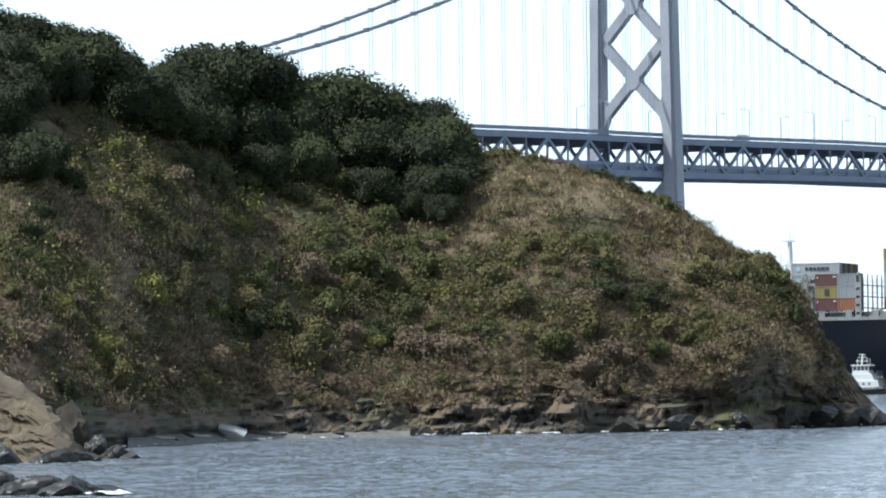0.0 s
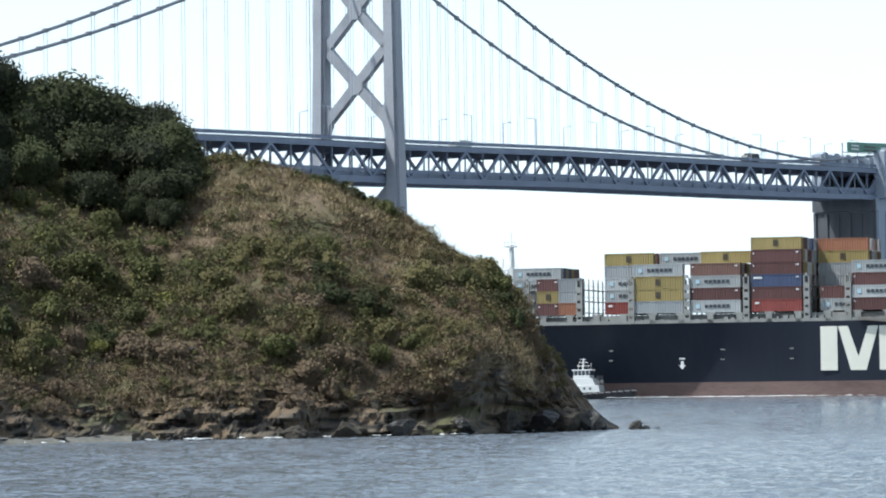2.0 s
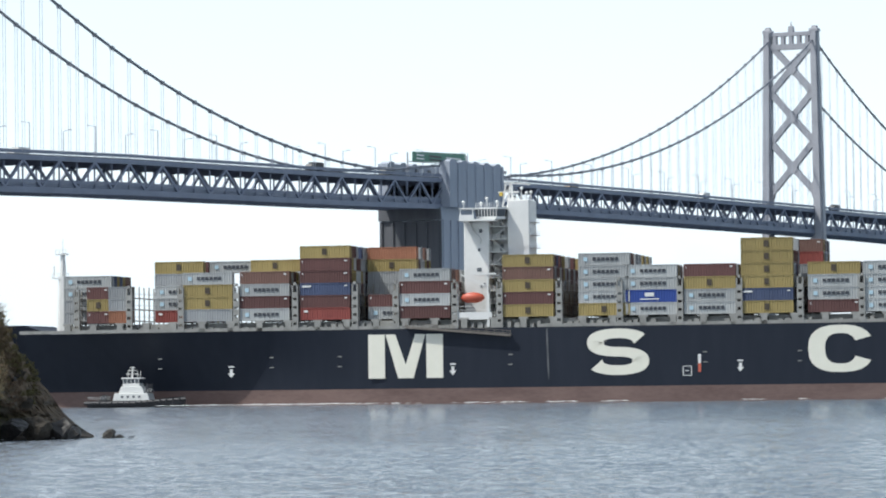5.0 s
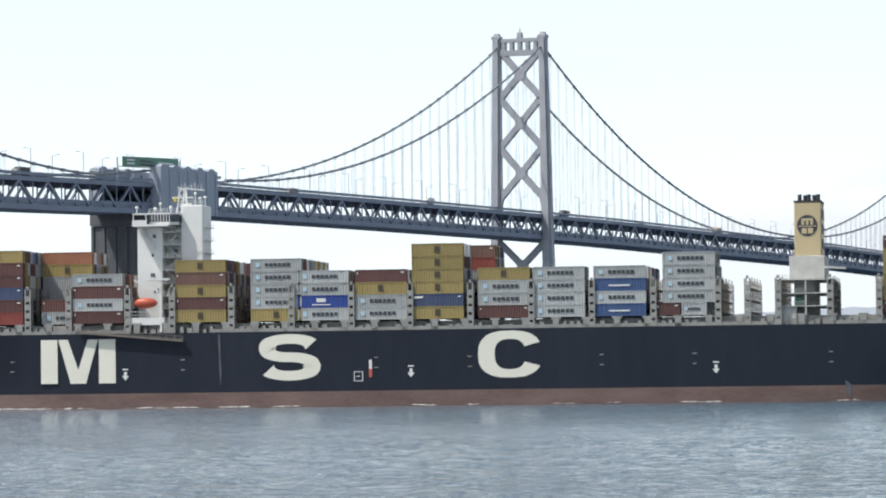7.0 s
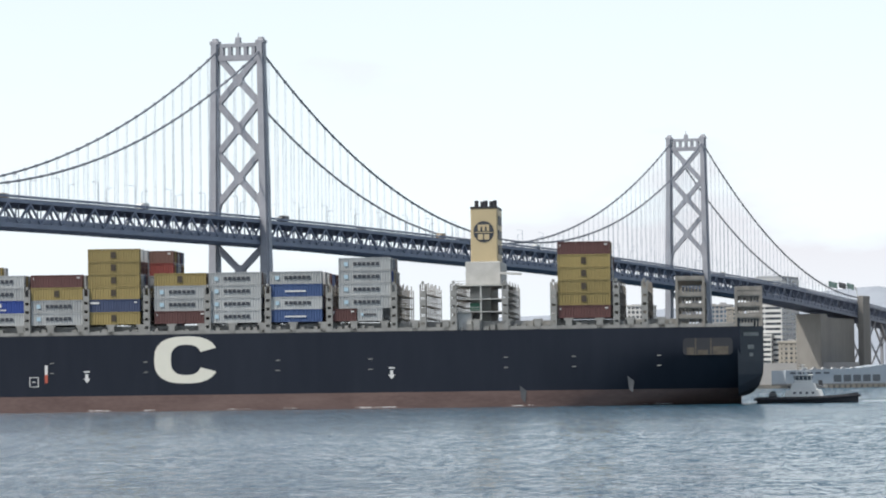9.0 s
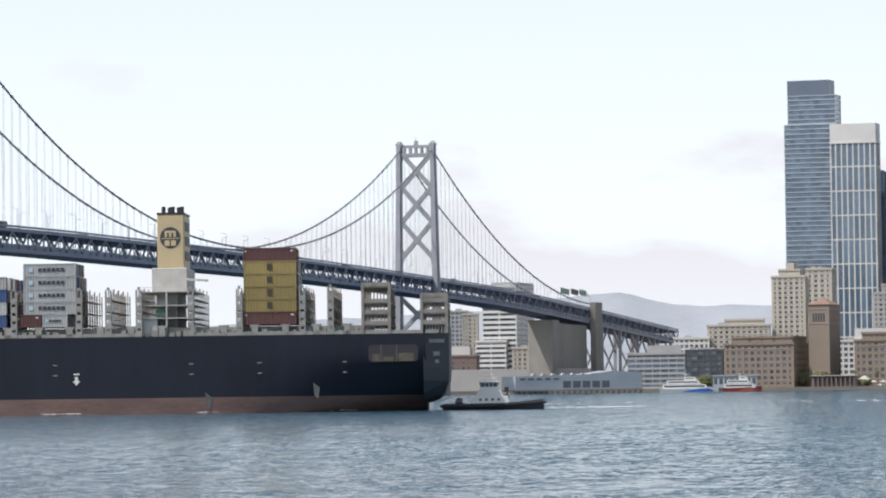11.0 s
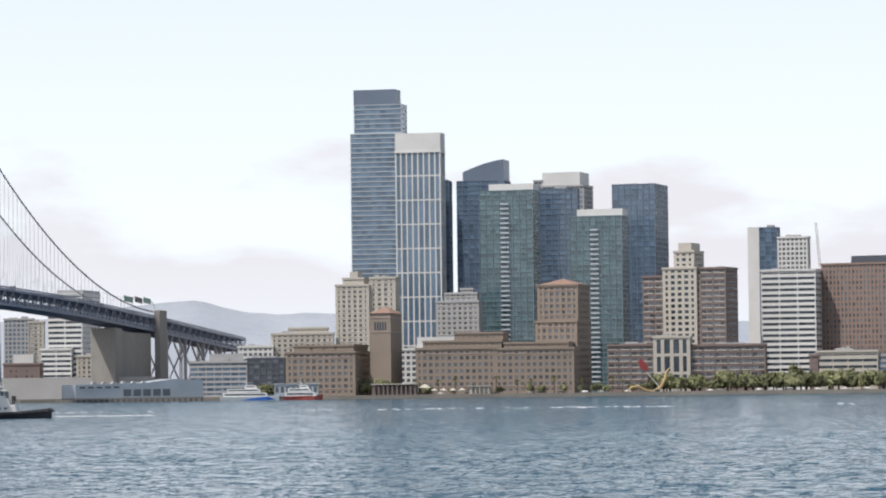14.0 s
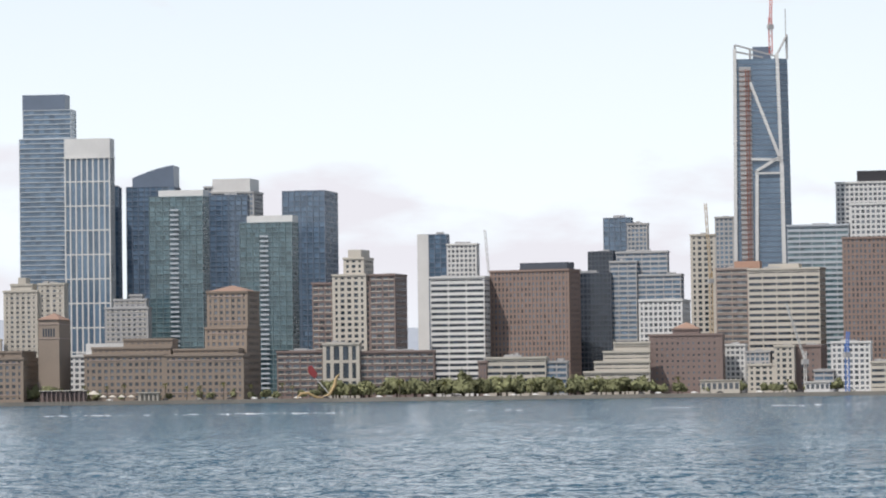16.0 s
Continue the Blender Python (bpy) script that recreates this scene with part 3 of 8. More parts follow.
def mounds(name, label, mat, seed, count, a0, a1, k0, k1, s0, s1, leaves=110):
    """Low rounded clumps of small leaves that cover a stretch of the slope."""
    r = np.random.RandomState(seed)
    ps = []
    for _ in range(count):
        a, k = r.uniform(a0, a1), r.uniform(k0, k1)
        c = np.array(hill(a, k))
        s = r.uniform(s0, s1)
        d = r.randn(leaves, 3)
        d /= np.linalg.norm(d, axis=1)[:, None]
        d[:, 2] = np.abs(d[:, 2]) * r.uniform(0.7, 1.5)
        q = c + d * s * (0.75 + 0.4 * r.rand(leaves, 1))
        u = r.randn(leaves, 3)
        u /= np.linalg.norm(u, axis=1)[:, None]
        v = np.cross(u, d + 0.6 * r.randn(leaves, 3))
        L = 0.085 * (0.6 + 0.9 * r.rand(leaves, 1))
        ps.append(np.stack([q - u * L, q + v * L * 0.7, q + u * L, q - v * L * 0.7], 1).reshape(-1, 3))
    vs = np.concatenate(ps)
    me = bpy.data.meshes.new(name)
    me.from_pydata(vs.tolist(), [], np.arange(len(vs)).reshape(-1, 4).tolist())
    me.materials.append(mat)
    tagged(put(name, me), label, "vegetation", kind="stuff")


def undergrowth(name, label, c, seed, places, leaves=150):
    """Ragged upright shrubs, each a few leaning sprays of small leaves; places: heading, height on the slope, size."""
    r = np.random.RandomState(seed)
    ps = []
    for a, k, s in places:
        root = np.array(hill(a, k))
        for _ in range(5):
            lean = np.array([r.randn() * 0.55, r.randn() * 0.55, 1.0]) * s * r.uniform(0.6, 1.5)
            n = leaves // 5
            u = r.rand(n, 1) ** 0.8
            q = root + lean * u + r.randn(n, 3) * s * (0.16 + 0.24 * np.sin(u * 2.6))
            e = r.randn(n, 3)
            e /= np.linalg.norm(e, axis=1)[:, None]
            v = np.cross(e, r.randn(n, 3))
            L = 0.10 * (0.6 + 0.9 * r.rand(n, 1))
            ps.append(np.stack([q - e * L, q + v * L * 0.55, q + e * L, q - v * L * 0.55], 1).reshape(-1, 3))
    vs = np.concatenate(ps)
    me = bpy.data.meshes.new(name)
    me.from_pydata(vs.tolist(), [], np.arange(len(vs)).reshape(-1, 4).tolist())
    me.materials.append(LEAF[c])
    tagged(put(name, me), label, "vegetation", kind="stuff")


sown = {c: [] for c in LEAF}
for c, patches in THICKETS.items():
    for a, k, da, dk in patches:
        for _ in range(int(da * 34)):
            aa, kk = a + rng.gauss(0, 0.62) * da, min(1.01, max(0.05, k + rng.gauss(0, 0.7) * dk))
            sown[rng.choice((c, c, c, "olive"))].append((aa, kk, rng.uniform(0.5, 1.2) * (0.6 if kk > 0.9 and aa > -13.8 else 1)))
while sum(len(v) for v in sown.values()) < 1900:
    a, k = rng.uniform(-22, -13.6), rng.uniform(0.06, 0.92)
    p = hill(a, k)
    f = noise.fractal(p * 0.07, 0.8, 2.0, 3)
    if f < 0.0:
        continue
    sown["dry" if f < 0.08 else rng.choice(("green", "olive", "green", "bay", "olive", "lime")) if k > 0.2 else rng.choice(("olive", "dry", "green"))].append((a, k, rng.uniform(0.5, 1.3)))
for i, (c, places) in enumerate(sown.items()):
    if places:
        undergrowth("undergrowth", "ragged " + BUSH_LABEL[c].replace(" bush", "").replace(" shrub", "").replace(" on the", " undergrowth on the"), c, 60 + i, places)

STRAW = surf("dry_grass", (0.11, 0.075, 0.038), (0.26, 0.185, 0.096), 0.15, 0.9, island=0.3, coord="Object")
PALE = surf("bleached_grass", (0.26, 0.20, 0.11), (0.45, 0.36, 0.21), 0.15, 0.9, island=0.25, coord="Object")
DULL = surf("scrub_leaves", (0.06, 0.05, 0.026), (0.13, 0.105, 0.055), 0.2, 0.9, island=0.35, coord="Object")
BRUSH = surf("brown_brush", (0.085, 0.055, 0.036), (0.22, 0.15, 0.092), 0.2, 0.9, island=0.35, coord="Object")
scrub("dry_grass", "dry straw-coloured grass on the upper slope", STRAW, 3, 4200, -14.2, -8.8, 0.25, 1.03, 0.5, 9, 0.35)
scrub("dry_grass", "bleached straw grass in the open patch below the crest", PALE, 9, 1900, -13.7, -10.4, 0.50, 0.93, 0.45, 9, 0.4)
scrub("dry_grass", "bleached grass on the shoulder of the rocky point", PALE, 12, 3000, -10.5, -8.9, 0.10, 0.45, 0.35, 9, 0.4)
scrub("dry_grass", "pale grass on the bare banks near the shore", PALE, 13, 900, -15.4, -13.0, 0.05, 0.2, 0.35, 8, 0.4)
scrub("dry_grass", "dry straw-coloured grass among the bushes", STRAW, 4, 2200, -21.5, -14, 0.08, 0.9, 0.6, 8, 0.35)
scrub("dry_grass", "bleached grass on the open bank above the cove", PALE, 14, 1300, -21.2, -19.2, 0.2, 0.6, 0.5, 9, 0.4)
scrub("dry_grass", "straw grass on the eroded banks between the shrubs", PALE, 15, 2600, -20.4, -16.4, 0.10, 0.62, 0.5, 9, 0.4)
scrub("low_scrub", "low dull green scrub over the slope", DULL, 5, 3000, -22, -8.9, 0.1, 1.0, 0.8, 11, 0.45, 0.8)
scrub("brown_brush", "low brown dead brush near the shore", BRUSH, 6, 4200, -21, -8.6, 0.04, 0.7, 0.5, 10, 0.45, 0.9)


mounds("low_scrub", "low olive scrub clumps over the slope", LEAF["olive"], 21, 300, -21, -9.0, 0.08, 1.0, 0.5, 1.1)
mounds("low_scrub", "low green scrub clumps over the slope", LEAF["green"], 22, 260, -21, -12.5, 0.15, 0.85, 0.5, 1.2)
mounds("dead_brush", "low dry brown brush clumps over the slope", LEAF["dry"], 23, 620, -21, -8.8, 0.05, 0.8, 0.4, 0.9)
mounds("dark_brush", "low dark brush clumps in the hollows", LEAF["bay"], 24, 260, -22, -9.5, 0.05, 0.7, 0.5, 1.1)
mounds("foot_brush", "brown and olive brush along the foot of the slope", LEAF["dry"], 25, 420, -22.5, -9.0, 0.05, 0.24, 0.3, 0.8)
mounds("tip_brush", "olive brush on the steep point", LEAF["olive"], 27, 130, -9.6, -8.35, 0.3, 1.05, 0.35, 0.7)
mounds("foot_brush", "olive brush along the foot of the slope", LEAF["olive"], 26, 130, -22.5, -9.5, 0.05, 0.27, 0.3, 0.8)


def rock_mesh(seed):
    """A broken block: a ball cut by random planes, then roughened."""
    r = np.random.RandomState(seed + 30)
    bm = bmesh.new()
    bmesh.ops.create_icosphere(bm, subdivisions=4, radius=1)
    cuts = r.randn(15, 3)
    cuts /= np.linalg.norm(cuts, axis=1)[:, None]
    for q in cuts:
        q, d = Vector(q), r.uniform(0.42, 0.8)
        for v in bm.verts:
            e = v.co.dot(q) - d
            if e > 0:
                v.co -= q * e
    for v in bm.verts:
        c = v.co.copy()
        v.co *= 1 + 0.16 * noise.fractal(c * 2.4 + Vector((seed * 5.1, 0, 0)), 0.7, 2.1, 5)
    return mesh_of("boulder", bm, WETROCK if seed % 3 != 1 else ROCK)


rocks = [rock_mesh(i) for i in range(8)]


def boulder(x, y, z, sx, sy, sz, i, rot=None):
    m = Matrix.Translation((x, y, z)) @ Matrix.Rotation(rng.random() * 6.28 if rot is None else rot, 4, "Z") @ Matrix.Diagonal((sx, sy, sz, 1))
    tagged(put("boulder", rocks[i % 8], None, m), "dark wet shore boulder at the waterline" if i % 8 % 3 != 1 else "weathered brown shore boulder at the waterline", "rock", "boulders along the shore")


def at(a, r):
    return r * math.sin(radians(a)), r * math.cos(radians(a))


for i in range(70):
    a = rng.uniform(-18.5, -7.9)
    r = curve_value(SHORE, a) + rng.uniform(-0.8, 2.6)
    s = rng.uniform(0.15, 0.75) ** 1.3 * (1.2 if a > -11 else 1.0)
    boulder(*at(a, r), rng.uniform(0.0, 0.5) + 0.2 * s, s * rng.uniform(1, 1.8), s, s * rng.uniform(.6, 1.0), i)
# big blocks of the point
for a, r, s, z, i in ((-8.35, 389, 1.7, 0.8, 1), (-8.7, 386, 1.9, 1.0, 2), (-9.2, 382.5, 1.8, 0.9, 4), (-8.05, 394, 1.7, 0.8, 0), (-7.85, 397.5, 1.3, 0.5, 3), (-9.9, 375.5, 1.6, 0.7, 5), (-10.8, 370.5, 1.6, 0.6, 6), (-11.6, 366.5, 1.4, 0.5, 4), (-12.4, 364, 1.3, 0.5, 7)):
    boulder(*at(a, r), z, s * 1.2, s, s * 0.9, i)
for i, (a, k, s) in enumerate(((-9.9, 0.10, 1.5), (-9.4, 0.12, 1.6), (-9.0, 0.22, 1.6), (-8.75, 0.35, 1.5), (-8.6, 0.6, 1.5), (-8.5, 0.3, 1.5), (-10.6, 0.07, 1.4), (-11.2, 0.06, 1.3), (-13.2, 0.05, 1.6), (-14.0, 0.05, 1.7), (-14.8, 0.05, 1.5), (-15.5, 0.06, 1.5))):
    p = hill(a, k)
    s *= 0.5
    boulder(p.x, p.y, p.z - 0.35 * s, s * 1.5, s, s, (1, 2, 4, 5, 7)[i % 5])
# rocks off the point
boulder(*at(-7.33, 399), 0.15, 0.95, 0.8, 1.2, 3)
boulder(*at(-7.18, 400), 0.0, 0.9, 0.6, 0.45, 0)
boulder(*at(-6.98, 401), -0.1, 1.2, 0.6, 0.35, 6)
# near outcrop of the cove: an ochre shoulder that breaks off to the water
OUTCROP = [(-24, 15.0), (-22, 10.5), (-21.0, 7.3), (-20.5, 5.4), (-20.1, 3.9), (-19.9, 2.2), (-19.72, 0.6), (-19.6, -0.8)]
OCHRE = surf("ochre_soil", (0.065, 0.048, 0.03), (0.25, 0.19, 0.115), 0.35, 0.95, 1.0, fine=9)
verts, faces = [], []
for i in range(111):
    a = -24 + 4.4 * i / 110
    top = curve_value(OUTCROP, a)
    for j in range(41):
        u = j / 40
        z = -0.8 + (top + 0.8) * (math.sin(u * 1.57) if u < 0.75 else 0.924 - (u - 0.75) * 0.5)
        r = 264 + 16 * u
        q = Vector((*at(a, r), z))
        f = noise.fractal(q * 0.3, 0.7, 2.1, 6)
        g = noise.fractal(Vector((q.x * 0.2, q.y * 0.2, q.z * 1.1)), 0.7, 2.0, 4)
        r += 1.5 * f + 1.2 * g
        verts.append((*at(a + 0.12 * g, r), z + 0.55 * f))
for i in range(110):
    for j in range(40):
        q = i * 41 + j
        faces.append((q, q + 41, q + 42, q + 1))
me = bpy.data.meshes.new("outcrop")
me.from_pydata(verts, [], faces)
me.materials.append(OCHRE)
tagged(put("outcrop", me), "eroded ochre rock and soil outcrop beside the cove", "outcrop")
for a, r, sx, sy, sz, z, i in ((-19.85, 279, 1.6, 2.2, 3.6, 0.2, 1), (-19.5, 277, 1.0, 1.4, 2.0, 0.2, 2), (-19.25, 275, 1.2, 1.2, 1.3, 0.1, 3), (-18.95, 274, 1.2, 1.0, 0.6, 0.0, 0), (-19.6, 268, 1.4, 1.3, 0.9, 0.0, 6), (-20.2, 263, 2.2, 1.6, 1.2, 0.1, 3), (-20.9, 262, 2.4, 1.6, 1.5, 0.1, 0)):
    boulder(*at(a, r), z, sx, sy, sz, i, 0.6)
for a, r, sx, sz, i in ((-20.6, 190, 2.6, 1.2, 3), (-19.9, 188, 1.8, 0.9, 0), (-19.35, 187, 1.1, 0.55, 6), (-21.3, 191, 2.6, 1.6, 3), (-20.2, 193, 1.3, 1.0, 6)):
    boulder(*at(a, r), 0.1, sx, 1.6, sz, i, 0.2)
for a, k, s, i in ((-10.97, 0.56, 0.42, 1), (-13.9, 0.2, 0.5, 2), (-15.4, 0.16, 0.6, 4), (-16.2, 0.1, 0.6, 5)):
    p = hill(a, k)
    boulder(p.x, p.y, p.z + 0.3, s, s, s, i)

# driftwood and a stranded boat on the little beach
WOOD = surf("bleached_driftwood", (0.30, 0.27, 0.23), (0.50, 0.47, 0.42), 1.2, 0.9, 0.4)
for a, dr, ln, rad, rot, tilt in ((-18.0, 0.2, 3.0, 0.16, -0.15, 0.03), (-18.5, 0.4, 2.4, 0.15, 0.1, 0.05), (-16.9, 0.2, 3.4, 0.12, 0.12, 0.04)):
    x, y = at(a, curve_value(SHORE, a) + dr)
    bm = bmesh.new()
    tube(bm, [(-ln / 2, 0, 0), (-ln / 6, 0.08, 0.05), (ln / 5, -0.06, 0.0), (ln / 2, 0.05, 0.03)], [rad, rad * 1.05, rad * .8, rad * .5], 8)
    ob = put("driftwood_log", mesh_of("driftwood_log", bm, WOOD, True), None, Matrix.Translation((x, y, 0.62)) @ Euler((0, tilt, rot)).to_matrix().to_4x4())
    tagged(ob, "bleached driftwood log on the small beach", "driftwood", "driftwood logs")
x, y = at(-17.55, curve_value(SHORE, -17.55) - 0.7)
skiff = thing("small_boat", "small white fibreglass boat stranded on the beach", "boat", Matrix.Translation((x, y, 0.75)) @ Euler((radians(-28), radians(13), radians(-22))).to_matrix().to_4x4())
bm = bmesh.new()
loft(bm, [[(-2.1 + 4.2 * u, -w, h), (-2.1 + 4.2 * u, -w * .8, h - .42), (-2.1 + 4.2 * u, 0, h - .62), (-2.1 + 4.2 * u, w * .8, h - .42), (-2.1 + 4.2 * u, w, h)] for u, w, h in ((0, .72, .5), (.3, .8, .5), (.6, .72, .56), (.85, .42, .66), (1, .06, .78))], closed=False)
put("hull", mesh_of("hull", bm, WHITE), skiff)
bm = bmesh.new()
for s in (1, -1):
    tube(bm, [(-2.1, .74 * s, .5), (-.8, .82 * s, .5), (.4, .74 * s, .56), (1.5, .44 * s, .66), (2.1, .05 * s, .78)], 0.06, 6)
part("gunwale", bm, DECK_GREY, skiff)
bm = bmesh.new()
box(bm, -1.2, -0.9, -.7, .7, .28, .34)
box(bm, 0.2, 0.5, -.66, .66, .3, .36)
part("thwart", bm, WOOD, skiff)
# gravel of the beach
bm = bmesh.new()
rows = []
for i in range(41):
    a = -19.0 + 4.2 * i / 40
    r0 = curve_value(SHORE, a)
    rows.append([(*at(a, r0 + d), z + 0.12 * noise.noise(Vector((a * 3, d, 0)))) for d, z in ((-3.2, -0.4), (-1.4, 0.28), (0.4, 0.5), (2.5, 0.9))])
loft(bm, rows, closed=False)
tagged(put("beach", mesh_of("beach", bm, surf("beach_gravel", (0.09, 0.085, 0.075), (0.22, 0.21, 0.18), 2.0, 0.9, 1.0), True)), "narrow grey gravel beach in the cove", "beach", kind="structure")

# ---- suspension bridge ----
# stations l run along the bridge from its third tower; off is metres towards the bay side that faces the viewer
BO, BD, BN = Vector((42.7, 1699.5, 0)), Vector((0.36126, 0.93246, 0)), Vector((0.93246, -0.36126, 0))
DECK = [(-1100, 62), (-755, 70.0), (-690, 71.0), (-600, 73.2), (-450, 75.4), (-340, 77.6), (-170, 78.8), (0, 79.4), (100, 79.6), (440, 78.0), (630, 75.6), (750, 73.6), (870, 71.6),
        (980, 69.0), (1090, 65.0), (1200, 61.0), (1600, 45.0)]


def bp(l, off, z):
    return BO + BD * l + BN * off + Vector((0, 0, z))


def deck_z(l):
    return curve_value(DECK, l)


HALF = 10.0
bridge = thing("suspension_bridge", "grey double-deck steel suspension bridge over the bay", "bridge")


def bridge_tower(l0, nodes, foot=0.0):
    top = nodes[0] + 5.5
    t = put("tower", None, bridge, None, "grey steel cross-braced tower")
    def half(z):
        return 10.9 + (157 - z) / 157 * 2.2
    for side in (1, -1):
        bm = bmesh.new()
        rings = []
        for z, w in ((foot, 6.6), (deck_z(l0) - 6, 5.4), (nodes[0], 4.3), (top, 4.3)):
            h = half(z) * side
            # stepped leg section with re-entrant corners
            sec = [(-.5, -.32), (-.32, -.32), (-.32, -.5), (.32, -.5), (.32, -.32), (.5, -.32), (.5, .32), (.32, .32), (.32, .5), (-.32, .5), (-.32, .32), (-.5, .32)]
            rings.append([bp(l0 + u * w, h + v * w * 0.82, z) for u, v in sec])
        loft(bm, rings)
        part("leg", bm, STEEL, t)
        bm = bmesh.new()
        loft(bm, [[bp(l0 + u * s, half(top) * side + v * s, z) for u, v in ((-.5, -.5), (.5, -.5), (.5, .5), (-.5, .5))] for z, s in ((top, 4.0), (top + 1.2, 4.0), (top + 1.6, 2.4), (top + 2.6, 2.0))])
        part("saddle_cap", bm, STEEL, t)
    dz = deck_z(l0)
    up = top - 157.5
    n3 = nodes[3]
    low = [dz - 12.5, dz - 33, dz - 53, 6]
    for hi, lo in list(zip(nodes, nodes[1:])) + list(zip(low, low[1:])):
        mid = (hi + lo) / 2
        for side in (1, -1):
            for z in (hi, lo):
                bm = bmesh.new()
                beam(bm, bp(l0, half(z) * side * 0.86, z), bp(l0, 0, mid), 2.3, 2.6)
                part("brace", bm, STEEL, t)
        bm = bmesh.new()
        loft(bm, [[bp(l0 + s, math.cos(k * math.tau / 8 + .39) * 2.5, mid + math.sin(k * math.tau / 8 + .39) * 2.9) for k in range(8)] for s in (-1.35, 1.35)])
        part("gusset", bm, STEEL, t)
    # arch gussets over the roadway
    for side in (1, -1):
        bm = bmesh.new()
        arc = [(half(80) * side * f, n3 + q) for f, q in ((0.98, -7), (0.84, -6), (0.78, -2.5), (0.66, 2), (0.80, 5.5), (0.98, 5.5))]
        loft(bm, [[bp(l0 + s, o, z) for o, z in arc] for s in (-1.1, 1.1)])
        part("arch_gusset", bm, STEEL, t)
        for z in nodes[1:3]:
            bm = bmesh.new()
            loft(bm, [[bp(l0 + s, half(z) * side * f, z + q) for f, q in ((0.98, -6), (0.80, -2.2), (0.80, 2.2), (0.98, 6))] for s in (-1.2, 1.2)])
            part("leg_gusset", bm, STEEL, t)
    # top portal with square openings
    bm = bmesh.new()
    w = half(155)
    for z0, z1 in ((150.0 + up, 152.4 + up), (156.0 + up, 157.6 + up)):
        loft(bm, [[bp(l0 + s, o, z) for o, z in ((-w, z0), (w, z0), (w, z1), (-w, z1))] for s in (-1.3, 1.3)])
    for i in range(5):
        o = -w + 3.4 + i * (2 * w - 6.8) / 4
        loft(bm, [[bp(l0 + s, q, z) for q, z in ((o - .8, 152.4 + up), (o + .8, 152.4 + up), (o + .8, 156 + up), (o - .8, 156 + up))] for s in (-1.2, 1.2)])
    part("portal", bm, STEEL, t)
    bm = bmesh.new()
    loft(bm, [[bp(l0 + u * s, v * s, z) for u, v in ((-.5, -.5), (.5, -.5), (.5, .5), (-.5, .5))] for z, s in ((157.6 + up, 2.4), (160.2 + up, 2.0), (160.6 + up, 0.5), (162.4 + up, 0.3))])
    part("beacon_mast", bm, STEEL, t)
    bm = bmesh.new()
    loft(bm, [[bp(l0 + u, v, z) for u, v in ((-9, -18), (9, -18), (9, 18), (-9, 18))] for z in (-3, 7.5)])
    part("pier", bm, CONCRETE, t, "pale concrete tower pier")


TOWERS = [-701.0, 0.0, 750.0]
bridge_tower(-701.0, (139.8, 118.8, 97.8, 76.8))
bridge_tower(0.0, (152.0, 131.0, 109.0, 86.5))
bridge_tower(750.0, (152.0, 131.0, 109.0, 86.5))


# main cables: parabolas between the towers and the anchorages
def cable_z(l):
    if l < -701:
        return max(74.0, 139.5 + 0.43 * (l + 701) + 0.0006 * (l + 701) ** 2)
    if l < -385:
        return 77.5 + 0.00083 * (l + 426) ** 2 if l < -426 else 77.5 + (l + 426) * 0.08
    if l < -325:
        return 80.8
    if l < 0:
        u = (l + 325) / 325
        return 80.0 + (154.0 - 80.0) * u - 17 * 4 * u * (1 - u)
    if l < 750:
        u = l / 375 - 1
        return 81.0 + 73.5 * abs(u) ** (2.18 if u < 0 else 2.0)
    u = (l - 750) / 450
    return 155.0 + (65 - 155.0) * u - 22 * 4 * u * (1 - u)


for side in (1, -1):
    bm = bmesh.new()
    tube(bm, [bp(l, 10.4 * side, cable_z(l)) for l in [-1150 + 12.5 * i for i in range(36)] + [-701]], 0.46, 6)
    tube(bm, [bp(l, 10.4 * side, cable_z(l)) for l in [-701 + 316 * i / 26 for i in range(27)]], 0.44, 6)
    tube(bm, [bp(l, 10.4 * side, cable_z(l)) for l in [-325 + 325 * i / 26 for i in range(27)]], 0.44, 6)
    tube(bm, [bp(l, 10.4 * side, cable_z(l)) for l in [750 * i / 56 for i in range(57)]], 0.48, 6)
    tube(bm, [bp(l, 10.4 * side, cable_z(l)) for l in [750 + 450 * i / 32 for i in range(33)]], 0.48, 6)
    part("main_cable", bm, CABLE, bridge, "dark grey main cable")

# hangers in pairs, cable bands on top
hanger_mesh = unit_bar("hanger", HANGER)
far_hangers, bands = bmesh.new(), bmesh.new()
for i in range(-110, 118):
    l = i * 10.0
    z0, z1 = deck_z(l) - 1, cable_z(l)
    if z1 - z0 < 3 or any(abs(l - t) < 6 for t in TOWERS):
        continue
    for d in (-0.7, 0.7):
        if l > -760:
            if d < 0 or i % 2 == 0:
                put("hanger", hanger_mesh, bridge, span(bp(l + d, 10.4, z0), bp(l + d, 10.4, z1), 0.13, 0.13))
            else:
                beam(far_hangers, bp(l + d, 10.4, z0), bp(l + d, 10.4, z1), 0.13, 0.13, (1, 0, 0))
        beam(far_hangers, bp(l + d, -10.4, z0), bp(l + d, -10.4, z1), 0.13, 0.13, (1, 0, 0))
    for side in (1, -1):
        beam(bands, bp(l - 0.6, 10.4 * side, z1), bp(l + 0.6, 10.4 * side, cable_z(l + 0.6) if l else z1), 1.05, 1.1)
tagged(part("cable_bands", bands, CABLE, bridge, "clamps round the main cables"), kind="stuff")
tagged(part("hangers", far_hangers, HANGER, bridge, "many thin hanger ropes along the cables"), kind="stuff")

